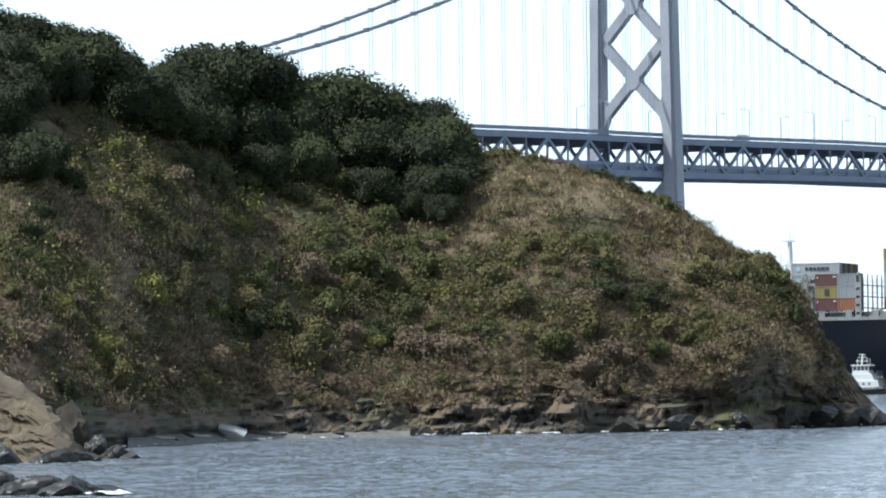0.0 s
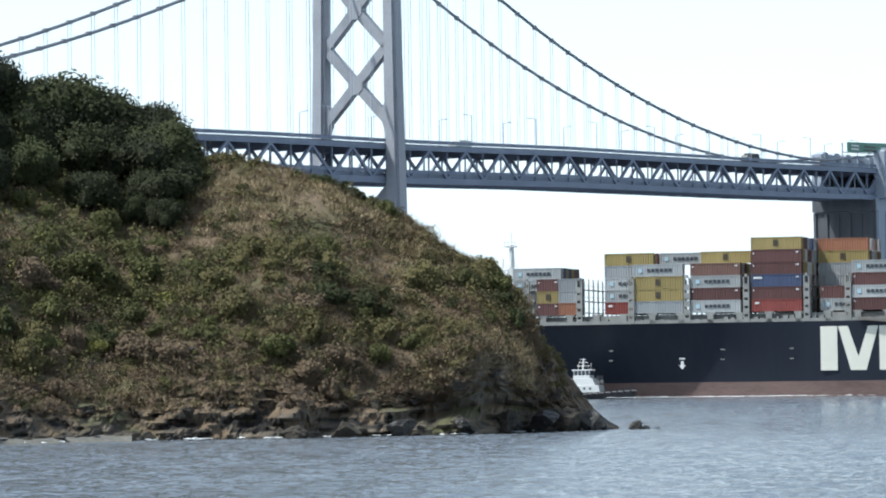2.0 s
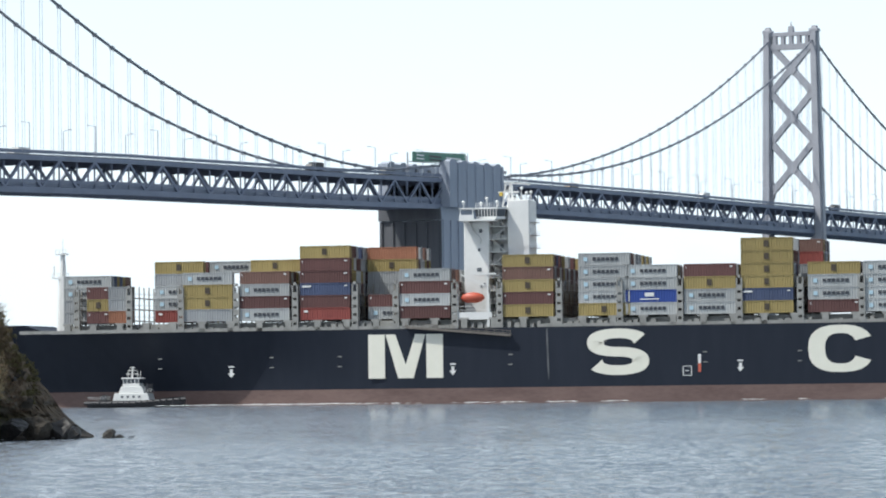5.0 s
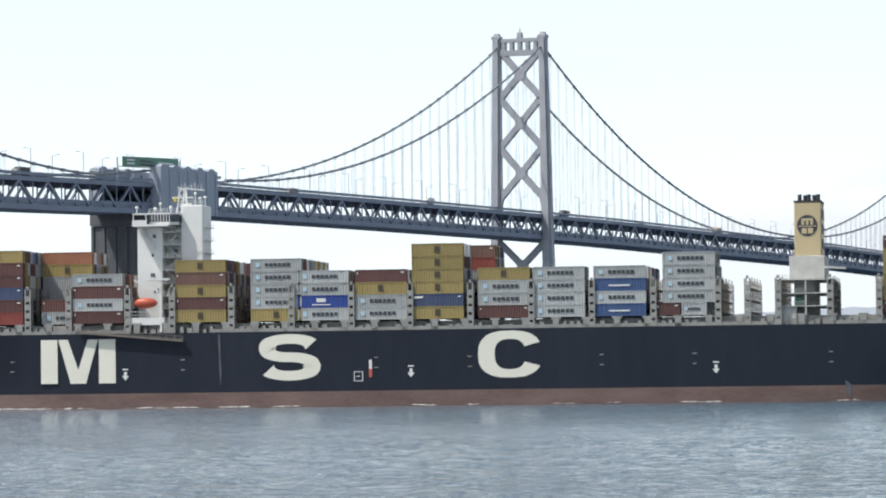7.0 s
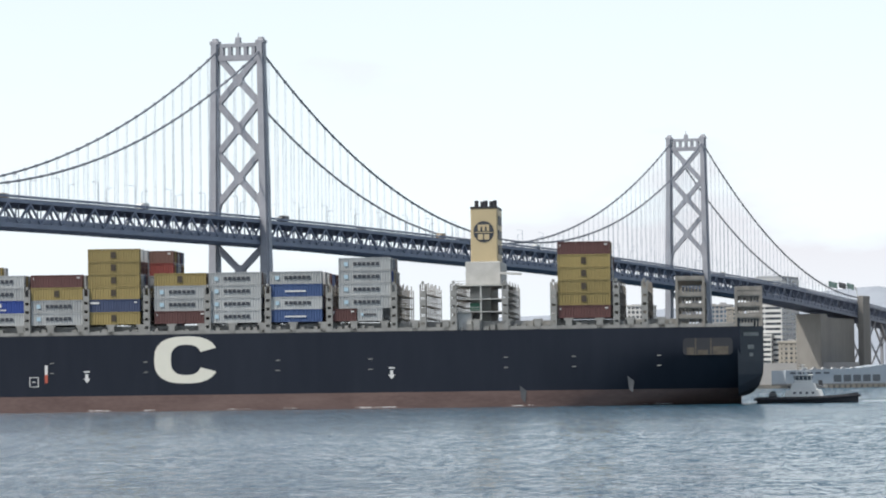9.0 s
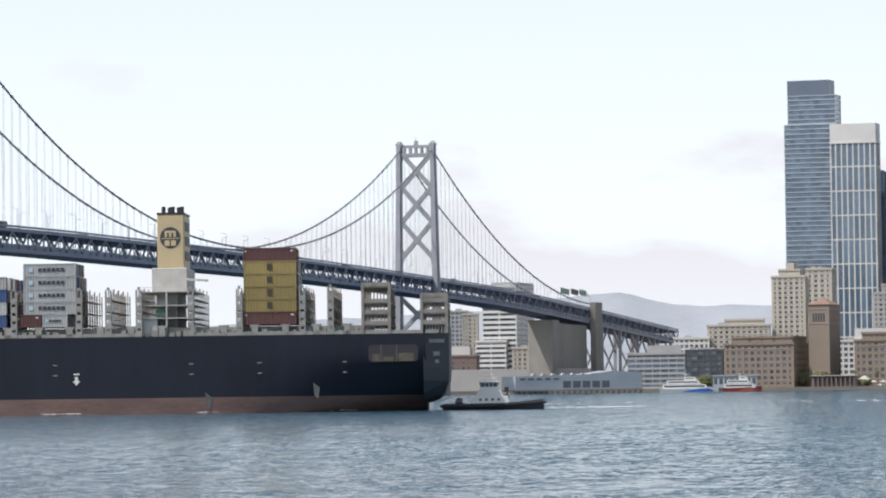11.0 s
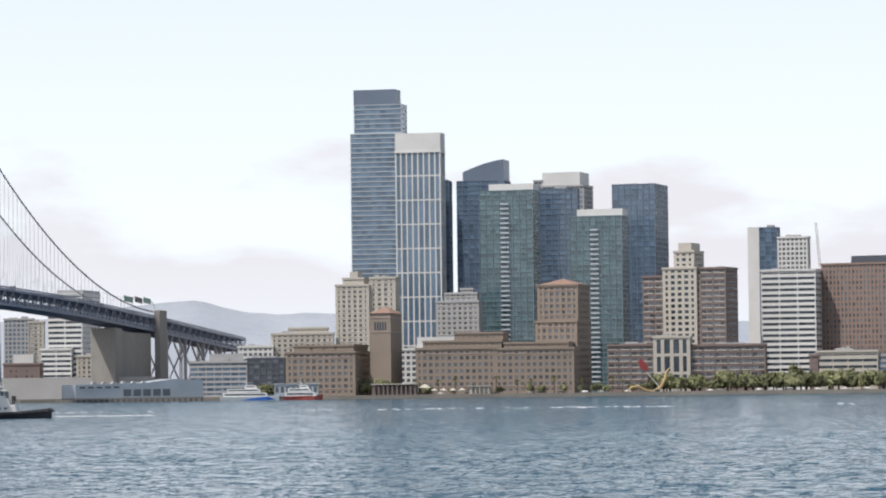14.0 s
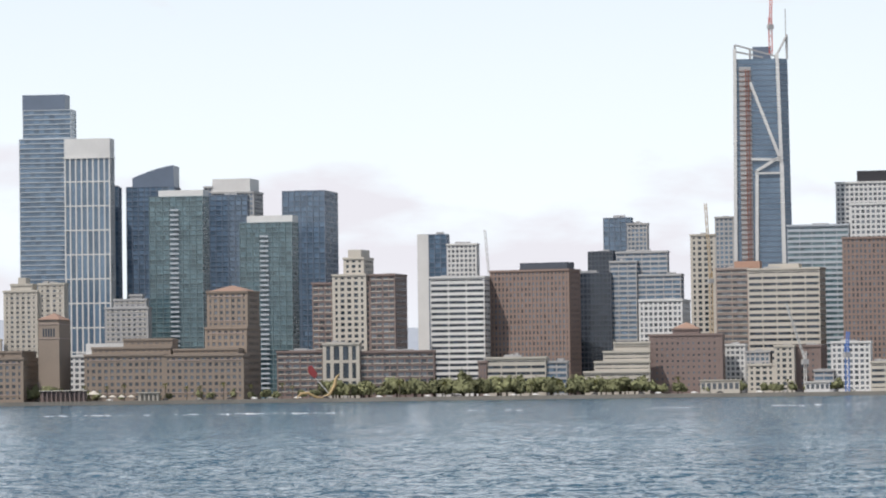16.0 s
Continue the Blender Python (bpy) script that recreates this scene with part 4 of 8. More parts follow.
# decks and stiffening trusses
ls = [-1100 + 20 * i for i in range(131)]
for name, top, bot, mat, label in (("upper_deck", 0.0, -0.9, ASPHALT, ""), ("lower_deck", -8.2, -9.2, TRUSS_SHADED, "")):
    bm = bmesh.new()
    loft(bm, [[bp(l, o, deck_z(l) + h) for o, h in ((-HALF + .3, bot), (HALF - .3, bot), (HALF - .3, top), (-HALF + .3, top))] for l in ls])
    part(name, bm, mat, bridge)
for side in (1, -1):
    for name, dz, w, h in (("top_chord", -1.0, 0.9, 1.5), ("bottom_chord", -10.2, 0.9, 1.7), ("parapet", 0.75, 0.35, 1.0), ("lower_parapet", -7.7, 0.3, 1.0)):
        bm = bmesh.new()
        o = HALF * side
        loft(bm, [[bp(l, o + u * w, deck_z(l) + dz + v * h) for u, v in ((-.5, -.5), (.5, -.5), (.5, .5), (-.5, .5))] for l in ls])
        part(name, bm, TRUSS_SHADED, bridge)
bar = unit_bar("truss_bar", TRUSS_SHADED)
rest = bmesh.new()
for i in range(-110, 150):
    l = i * 10.0
    for side in (1, -1):
        o = HALF * side
        near = side > 0 and -760 <= l < 620
        a, b = bp(l, o, deck_z(l) - 1.6), bp(l, o, deck_z(l) - 9.6)
        up = i % 2 == 0
        c = bp(l + 10, o, deck_z(l + 10) - (9.6 if up else 1.6))
        s = a if up else b
        if near:
            put("truss_post", bar, bridge, span(b, a, 0.42, 0.45))
            put("truss_diagonal", bar, bridge, span(s, c, 0.7, 0.8))
        else:
            beam(rest, b, a, 0.42, 0.45, BN)
            beam(rest, s, c, 0.7, 0.8)
    # floor beams under both roadways
    beam(rest, bp(l, -HALF, deck_z(l) - 1.7), bp(l, HALF, deck_z(l) - 1.7), 0.5, 1.5)
    beam(rest, bp(l, -HALF, deck_z(l) - 10.0), bp(l, HALF, deck_z(l) - 10.0), 0.5, 1.7)
tagged(part("truss_members", rest, TRUSS_SHADED, bridge), kind="stuff")

# lamp posts along the upper roadway
bm = bmesh.new()
beam(bm, (0, 0, 0), (0, 0, 9), 0.22, 0.22, (1, 0, 0))
beam(bm, (0, 0, 9), (0, 2.2, 9.4), 0.16, 0.16)
box(bm, -0.25, 0.25, 1.8, 2.8, 9.25, 9.5)
lamp_mesh = mesh_of("lamp_post", bm, HANGER)
turn = Matrix((BD, -BN, Vector((0, 0, 1)))).transposed().to_4x4()
for i in range(-20, 32):
    l = i * 37.0 + 11
    for o, flip in ((9.3, 0), (-9.3, math.pi)):
        put("lamp_post", lamp_mesh, bridge, Matrix.Translation(bp(l + flip * 4, o, deck_z(l))) @ turn @ Matrix.Rotation(flip, 4, "Z"))


# centre anchorage
def anchorage():
    t = put("centre_anchorage", None, bridge, None, "blue-grey ribbed anchorage block on a concrete pier")
    def block(name, l0, l1, o0, o1, z0, z1, mat, taper=0.0):
        bm = bmesh.new()
        loft(bm, [[bp(l, o, z) for l, o in ((l0 - g, o0), (l1 + g, o0), (l1 + g, o1), (l0 - g, o1))] for z, g in ((z0, 0), (z1, taper))])
        part(name, bm, mat, t)
    block("pier", -384, -344, -13.5, 10.6, -3, 62, STEEL_PANEL, 0)
    block("pier_head", -384, -340, -13.5, 10.8, 62, 66.4, STEEL_PANEL, 1.0)
    block("cable_house", -383, -337, 9.4, 13.2, 66.4, 82.4, STEEL_PANEL, 0)
    block("cable_house", -383, -337, -14.5, -10.8, 66.4, 82.4, STEEL_PANEL, 0)
    for o, z0, z1 in ((13.2, 66.4, 82.4), (10.6, 2, 62)):
        for i in range(7):
            l = -383 + 44 * i / 6 if o > 12 else -383 + 38 * i / 6
            bm = bmesh.new()
            beam(bm, bp(l, o + 0.1, z0), bp(l, o + 0.1, z1), 0.7, 0.7, BD)
            part("rib", bm, STEEL_PANEL, t)
    # end slabs and ribs in darker concrete, streaked up and down
    block("end_wall", -384.5, -384.0, -13.4, 10.5, -3, 61.6, DARK_CONCRETE, 0)
    block("end_wall", -385.4, -384.6, -13.4, 10.7, 61.9, 66.2, DARK_CONCRETE, 0)
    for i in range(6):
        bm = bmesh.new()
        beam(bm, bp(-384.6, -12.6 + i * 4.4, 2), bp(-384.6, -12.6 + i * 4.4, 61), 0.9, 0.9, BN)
        part("rib", bm, DARK_CONCRETE, t)
    for o in (11.3, -12.6):
        for i in range(5):
            bm = bmesh.new()
            l = -379 + i * 9.5
            loft(bm, [[bp(l + math.cos(k * math.tau / 10) * 2.6, o + s, 82.4 + max(-0.5, math.sin(k * math.tau / 10) * 0.9)) for k in range(10)] for s in (-1.6, 1.6)])
            part("cable_hood", bm, STEEL_PANEL, t)
    g = put("sign_gantry", None, bridge, None, "green highway sign gantry")
    bm = bmesh.new()
    for l in (-408, -360):
        beam(bm, bp(l, 9.3, deck_z(l)), bp(l, 9.3, deck_z(l) + 8.2), 0.4, 0.4, BN)
    beam(bm, bp(-408, 9.3, deck_z(-408) + 5.0), bp(-360, 9.3, deck_z(-360) + 5.0), 0.3, 0.3)
    part("gantry_frame", bm, STEEL, g)
    bm = bmesh.new()
    loft(bm, [[bp(l, 9.6 + s, z) for l, z in ((-405, 81.4), (-362, 82.6), (-362, 86.0), (-405, 84.8))] for s in (0, 0.25)])
    part("sign_panel", bm, GREEN_SIGN, g)
    for l0, l1, c in ((-402, -396, WHITE), (-378, -366, WHITE), (-392, -382, DARK)):
        for z in (82.6, 83.8):
            bm = bmesh.new()
            loft(bm, [[bp(l, 9.9 + s, q) for l, q in ((l0, z - .28), (l1, z - .28), (l1, z + .28), (l0, z + .28))] for s in (0, 0.05)])
            part("lettering_bar", bm, c, g)


anchorage()


# city-end pier and the viaduct beyond
def city_pier():
    t = put("city_anchorage", None, bridge, None, "tan concrete anchorage pier at the city end")
    for name, l0, l1, o0, o1, z0, z1 in (("pylon", 1180, 1202, 10.8, 15, -2, 66.5), ("pylon", 1180, 1202, -15, -10.8, -2, 66.5), ("pier", 1070, 1090, -9, 9, -2, 52), ("pier", 1090, 1178, -8, 8.5, -2, 49.5)):
        bm = bmesh.new()
        loft(bm, [[bp(l, o, z) for l, o in ((l0, o0), (l1, o0), (l1, o1), (l0, o1))] for z in (z0, z1)])
        part(name, bm, CONCRETE, t, bevel=0.3)
    for i in range(5):
        l = 1225 + i * 62
        for s in (1, -1):
            for a, b, w, up in ((bp(l, 9 * s, 0), bp(l, 9 * s, deck_z(l) - 11), 2.2, BD), (bp(l, 9 * s, 4), bp(l, -9 * s, deck_z(l) - 13), 1.2, BD),
                                (bp(l, 9 * s, deck_z(l) - 24), bp(l + 22, 9 * s, deck_z(l) - 11), 1.2, BN), (bp(l, 9 * s, deck_z(l) - 24), bp(l - 22, 9 * s, deck_z(l) - 11), 1.2, BN)):
                bm = bmesh.new()
                beam(bm, a, b, w, w, up)
                part("trestle_leg", bm, STEEL, t)
    g = put("sign_gantry", None, bridge, None, "green highway sign gantry")
    bm = bmesh.new()
    tube(bm, [bp(1085, 9.5, deck_z(1085)), bp(1086, 9.5, 73), bp(1092, 9.5, 75.2), bp(1178, 9.5, 72.6), bp(1184, 9.5, 70), bp(1185, 9.5, 61)], 0.35, 6)
    part("gantry_frame", bm, WHITE, g)
    for l0, l1, c in ((1092, 1118, GREEN_SIGN), (1124, 1146, DARK), (1150, 1172, GREEN_SIGN)):
        bm = bmesh.new()
        loft(bm, [[bp(l, 9.9 + s, z) for l, z in ((l0, 71.4), (l1, 70.4), (l1, 74.4), (l0, 75.4))] for s in (0, 0.25)])
        part("sign_panel", bm, c, g)


city_pier()

# ---- container ship ----
# ship's own frame: x towards the stern, y inboard from the near side, z up
SHIP = pose(23.7, 913.0, 0, 0, 0, -7.0)
BEAM = 46.0
ship = thing("container_ship", "dark navy container ship with a dull red boot top", "ship", SHIP)


def hull_half(x, z):
    """Half breadth of the hull at station x and height z."""
    f = min(1.0, max(0.0, z / 18.0))
    bow_deck = min(1.0, max(0.0, (x + 208) / 62)) ** 0.55
    bow_wl = min(1.0, max(0.0, (x + 196) / 92)) ** 0.85
    b = bow_wl + (bow_deck - bow_wl) * f ** 1.8
    if x > 95:
        u = (x - 95) / 55
        b *= 1 - (1 - min(1, f * 1.45 + 0.0) ** 0.5) * u ** 2 * 0.85
    return max(0.02, b) * BEAM / 2


def build_hull():
    xs = [-206, -202, -196, -188, -180, -172, -164, -156, -148, -140, -130, -120, -110, -90, -60, -20, 20, 60, 95, 105, 115, 125, 134, 140, 147]
    zs = [-3, 0, 1.8, 3.8, 6, 8.5, 11, 13.5, 16, 18.2]
    bm = bmesh.new()
    grid = []
    for x in xs:
        row = []
        for s in (-1, 1):
            pts = []
            for z in zs:
                rake = max(0, (-170 - x)) * 0.12 * (1 - z / 18.2)
                top = z + (2.4 if (x < -186 and z > 17) else 0)
                pts.append(bm.verts.new((x + rake, BEAM / 2 + s * hull_half(x + rake * 0.5, z), top)))
            row.append(pts)
        grid.append(row)
    for a, b in zip(grid, grid[1:]):
        for s in (0, 1):
            for j in range(len(zs) - 1):
                f = bm.faces.new((a[s][j], b[s][j], b[s][j + 1], a[s][j + 1]))
                f.material_index = 1 if zs[j + 1] <= 3.81 else 0
        bm.faces.new((a[0][-1], b[0][-1], b[1][-1], a[1][-1]))
    last, first = grid[-1], grid[0]
    for j in range(len(zs) - 1):
        f = bm.faces.new((last[0][j], last[1][j], last[1][j + 1], last[0][j + 1]))
        f.material_index = 1 if zs[j + 1] <= 3.81 else 0
        bm.faces.new((first[0][j], first[1][j], first[1][j + 1], first[0][j + 1]))
    hull = part("hull", bm, (NAVY, BOOT), ship, "navy hull plating with a red boot top")
    return hull


hull = build_hull()
hull.data.shade_smooth()
hull.data.set_sharp_from_angle(angle=radians(35))
# stern quarters: chamfered corners that round in towards the waterline
bm = bmesh.new()
rings = []
for z, e, f in ((1.9, 7.0, 0.25), (2.6, 4.2, 0.55), (4.2, 2.0, 0.8), (7.0, 0.5, 0.97), (10.0, 0.1, 1.0), (20.2, 0.1, 1.0)):
    rings.append([(146.4, e, z), (146.4 + 6.0 * f, e + 7.0, z), (146.4 + 6.0 * f, BEAM - e - 7.0, z), (146.4, BEAM - e, z)])
loft(bm, rings)
transom = part("transom", bm, plain("transom_navy", (0.035, 0.042, 0.055), 0.5), ship, "dark navy transom with rounded lower corners")
for u0, u1, z, hh in ((0.22, 0.8, 16.4, 0.42), (0.38, 0.62, 13.4, 0.5), (0.44, 0.58, 11.6, 0.4)):
    bm = bmesh.new()
    loft(bm, [[(146.4 + 6 * u + 0.03, 0.1 + 7 * u - 0.03, z + q) for u, q in ((u0, -hh), (u1, -hh), (u1, hh), (u0, hh))], [(146.4 + 6 * u + 0.08, 0.1 + 7 * u - 0.08, z + q) for u, q in ((u0, -hh), (u1, -hh), (u1, hh), (u0, hh))]])
    part("lettering_bar", bm, DECK_GREY, transom)
# mooring deck opening near the stern: a black plate stands for its shade
bm = bmesh.new()
loft(bm, [[(133.6, y, 12.2), (134.2, y, 11.6), (144.6, y, 11.6), (145.2, y, 12.2), (145.2, y, 15.0), (144.6, y, 15.6), (134.2, y, 15.6), (133.6, y, 15.0)] for y in (-0.05, 0.02)])
part("mooring_opening", bm, DARK, ship, "black plate for the shaded open mooring deck in the hull side")
# gear stands proud of the plate, coloured dark as if shaded inside
SHADED_GEAR = plain("mooring_gear_shaded", (0.10, 0.085, 0.065), 0.7, 0.8, var=0.4)
for x0, x1, z0, z1, mm in ((134.5, 136.2, 11.7, 13.4, SHADED_GEAR), (137, 139.4, 11.7, 12.8, SHADED_GEAR), (140.6, 144.2, 11.7, 13.6, SHADED_GEAR), (136.4, 136.7, 11.6, 15.6, SHADED_GEAR), (140.0, 140.3, 11.6, 15.6, SHADED_GEAR)):
    bm = bmesh.new()
    box(bm, x0, x1, -0.12, -0.02, z0, z1)
    part("winch", bm, mm, ship)


def hull_plate(name, pts, mat, label="", lift=0.06):
    """A flat painted shape on the near side, outline in x and z."""
    bm = bmesh.new()
    loft(bm, [[(x, y, z) for x, z in pts] for y in (-lift, 0.0)])
    return part(name, bm, mat, hull, label)


def ring_pts(cx, cz, rx, rz, a0, a1, n=20, p=2.6):
    out = []
    for i in range(n + 1):
        a = a0 + (a1 - a0) * i / n
        c, s = math.cos(a), math.sin(a)
        out.append((cx + rx * math.copysign(abs(c) ** (2 / p), c), cz + rz * math.copysign(abs(s) ** (2 / p), s)))
    return out


def band_shape(name, cx, cz, rx, rz, w, h, a0, a1, label):
    a, b = ring_pts(cx, cz, rx, rz, a0, a1), ring_pts(cx, cz, rx - w, rz - h, a0, a1)
    bm = bmesh.new()
    rows = []
    for y in (-0.06, 0.0):
        rows.append([[bm.verts.new((x, y, z)) for x, z in q] for q in (a, b)])
    for i in range(len(a) - 1):
        for r in rows:
            bm.faces.new((r[0][i], r[0][i + 1], r[1][i + 1], r[1][i]))
    part(name, bm, CREAM, hull, label)


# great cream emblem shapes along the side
for x0 in (-97.9, -83.6):
    hull_plate("emblem_bar", [(x0, 6.3), (x0 + 4.1, 6.3), (x0 + 4.1, 16.9), (x0, 16.9)], CREAM, "cream painted upright bar")
hull_plate("emblem_wedge", [(-93.6, 16.9), (-90.6, 6.3), (-86.8, 6.3), (-83.8, 16.9), (-86.3, 16.9), (-88.7, 9.6), (-91.2, 16.9)], CREAM, "cream painted wedge")
def double_curl(cx, cz, rx, rz, wide, tall):
    """Two stacked open loops drawn as one stroke, thick across and thinner up and down."""
    mid = ring_pts(cx, cz + rz, rx, rz, 0.30, 1.5 * math.pi, 26, 2.3)
    mid += [(2 * cx - x, 2 * cz - z) for x, z in reversed(mid[:-1])]
    bm = bmesh.new()
    rows = []
    for i, (x, z) in enumerate(mid):
        q, p = mid[min(i + 1, len(mid) - 1)], mid[max(i - 1, 0)]
        d = Vector((q[0] - p[0], q[1] - p[1])).normalized()
        nx, nz = -d.y, d.x
        w = math.hypot(nx * wide, nz * tall) / 2
        rows.append([bm.verts.new((x + nx * w * e, -0.06, z + nz * w * e)) for e in (-1, 1)])
    for a, b in zip(rows, rows[1:]):
        bm.faces.new((a[0], b[0], b[1], a[1]))
    part("emblem_curl", bm, CREAM, hull, "cream painted double curl")


double_curl(-36.9, 12.0, 5.35, 2.2, 4.3, 2.3)
band_shape("emblem_arc", 16.2, 12.1, 7.7, 5.6, 4.0, 2.0, 0.42, 5.86, "cream painted open arc")

# tug marks, draught marks, rust streaks and the hanging gangway
for x in (-132.1, -77.1, -7.6, 65.0):
    hull_plate("push_mark", [(x - .35, 9.0), (x + .35, 9.0), (x + .35, 8.0), (x + .85, 8.0), (x, 6.9), (x - .85, 8.0), (x - .35, 8.0)], WHITE, "white painted arrow")
    hull_plate("lettering_bar", [(x - .7, 9.4), (x + .7, 9.4), (x + .7, 9.75), (x - .7, 9.75)], WHITE)
for x in (-150, -122, -105, -63, -16, 6.5, 38, 60, 92, 108, 128):
    for z in (11.6, 9.2):
        hull_plate("draught_mark", [(x - .5, z), (x + .5, z), (x + .5, z + .22), (x - .5, z + .22)], DECK_GREY)
hull_plate("pilot_mark", [(-17.7, 7.0), (-17.0, 7.0), (-17.0, 9.0), (-17.7, 9.0)], plain("mark_red", (0.45, 0.10, 0.06)), "red and white pilot mark")
hull_plate("pilot_mark", [(-17.7, 9.0), (-17.0, 9.0), (-17.0, 11.2), (-17.7, 11.2)], WHITE)
bm = bmesh.new()
for x0, x1, z0, z1 in ((-21.4, -19.2, 8.3, 8.45), (-21.4, -19.2, 6.1, 6.25), (-21.4, -21.2, 6.1, 8.45), (-19.4, -19.2, 6.1, 8.45), (-20.8, -19.9, 7.2, 7.4)):
    box(bm, x0, x1, -0.05, 0, z0, z1)
part("pilot_door", bm, WHITE, hull, "white outlined pilot door")
streak = surf("salt_streak", (0.06, 0.065, 0.075), (0.14, 0.145, 0.15), 0.4, 0.8)
hull_plate("salt_streak", [(-54.3, 17.6), (-53.9, 17.8), (-53.6, 8), (-53.75, 5.5), (-54.0, 8)], streak)
for x, z in ((120.5, 7.0), (95.2, 5)):
    hull_plate("scrape", [(x, z), (x + 1.6, z - 1.2), (x + 1.2, z - 4), (x + 0.3, z - 3)], streak)
bm = bmesh.new()
beam(bm, (-88.4, -0.7, 18.6), (-62.7, -0.7, 16.3), 1.1, 0.5)
for dz in (0.5, 1.1):
    beam(bm, (-88.4, -1.2, 18.6 + dz), (-62.7, -1.2, 16.3 + dz), 0.12, 0.12)
for i in range(14):
    u = i / 13
    beam(bm, (-88.4 + 25.7 * u, -1.2, 18.6 - 2.3 * u), (-88.4 + 25.7 * u, -1.2, 19.7 - 2.3 * u), 0.12, 0.12, (1, 0, 0))
part("gangway", bm, plain("gangway_metal", (0.17, 0.15, 0.13)), ship, "weathered grey gangway slung along the side")


# rail and hatch coamings along the deck edge
def deck_edge():
    bm = bmesh.new()
    for x0, x1 in ((-186, -78), (-56, 80), (92, 150)):
        box(bm, x0, x1, 0.6, 0.9, 18.2, 19.0)
    part("bulwark", bm, DECK_GREY, ship)
    rng = random.Random(4)
    for i, x in enumerate(np.arange(-176, 132, 7.25)):
        y = max(0.6, BEAM / 2 - hull_half(x, 18) + 0.6)
        bm = bmesh.new()
        box(bm, x, x + 6.6, y + 2.2, y + 3.0, 18.2, 20.3)
        for k in range(4):
            w = rng.uniform(0.7, 1.4)
            box(bm, x + k * 1.7, x + k * 1.7 + w, y + 0.6, y + 2.2, 18.2, 18.9 + rng.random() * 0.9)
        part("hatch_coaming", bm, DECK_GREY, ship)
        bm = bmesh.new()
        box(bm, x - 0.6, x + 0.9, y, y + 1.4, 18.2, 20.6)
        box(bm, x - 1.0, x + 1.3, y + 0.1, y + 1.3, 20.2, 20.7)
        part("hatch_post", bm, DECK_GREY, ship)


deck_edge()


LASH = plain("lashing_beige", (0.25, 0.232, 0.205), 0.7, 0.6, var=0.3)
POLE = unit_bar("upright", LASH)


def lashing_bridge(x, top=29.2, w=1.5, deep=BEAM):
    """An upright frame across the deck, with a pierced end post on the near side."""
    y0 = max(0.5, BEAM / 2 - hull_half(x, 18) + 0.5)
    t = put("lashing_bridge", None, ship, None, "pale grey lashing bridge frame")
    bm = bmesh.new()
    for q0, q1 in ((0, 0.22), (0.78, 1.0)):
        box(bm, x + q0 * w, x + q1 * w, y0, y0 + 0.9, 18.2, top)
    z = 18.2
    while z < top - 1:
        box(bm, x + 0.22 * w, x + 0.78 * w, y0, y0 + 0.9, z, z + 1.35)
        z += 2.0
    box(bm, x + 0.3 * w, x + 0.7 * w, y0, y0 + 0.8, top, top + 0.7)
    part("end_post", bm, DECK_GREY, t)
    for i in range(9):
        y = y0 + 2.5 + i * (BEAM - 2 * y0 - 3) / 8
        for xx in (x + 0.1, x + w - 0.1):
            put("upright", POLE, t, span((xx, y, 18.2), (xx, y, top - 0.4 + 0.9 * (i % 2)), 0.24, 0.24))
    for z in (21.2, 24.0, 26.8):
        bm = bmesh.new()
        box(bm, x, x + w, y0 + 0.9, BEAM - y0, z, z + 0.18)
        beam(bm, (x + w, y0 + 1, z + 1.1), (x + w, BEAM - y0, z + 1.1), 0.08, 0.08)
        part("walkway", bm, LASH, t)


for x in (-174, -159.5, -145.6, -131.6, -116.9, -102.0, -91.9, -77.4, -66.4, -51.9, -37.2, -22.7, -8.5, 6.0, 20.6, 35.0, 49.6, 64.9, 71.8, 79.0, 91.2, 102.6, 117.4, 124.0):
    lashing_bridge(x)
for x0, x1, z1 in ((132.0, 138.8, 29.4), (145.8, 152.2, 26.8)):
    t = put("lashing_bridge", None, ship, None, "pale grey multi-deck lashing frame at the stern")
    bm = bmesh.new()
    for x in (x0, x1 - 0.5):
        box(bm, x, x + 0.6, 0.4, 1.4, 18.2, z1 + 0.8)
    for z in (20.0, 22.6, 25.2, z1 - 0.4):
        box(bm, x0, x1, 0.6, BEAM - 1, z, z + 0.3)
        box(bm, x0, x1, 0.5, 0.7, z + 0.3, z + 1.2)
    for i in range(8):
        y = 5 + i * 5.2
        beam(bm, (x1 - .3, y, 18.2), (x1 - .3, y, z1), 0.4, 0.4, (1, 0, 0))
        beam(bm, (x0 + .3, y, 18.2), (x0 + .3, y, z1), 0.4, 0.4, (1, 0, 0))
    part("frame", bm, LASH, t)
    for z in (18.2, 20.3, 22.9, 25.5):
        if z < z1 - 1:
            for i in range(8):
                x = x0 + 0.7 + (x1 - x0 - 1.4) * i / 7
                put("upright", POLE, t, span((x, 1.0, z), (x, 1.0, min(z + 2.4, z1)), 0.3, 0.3))

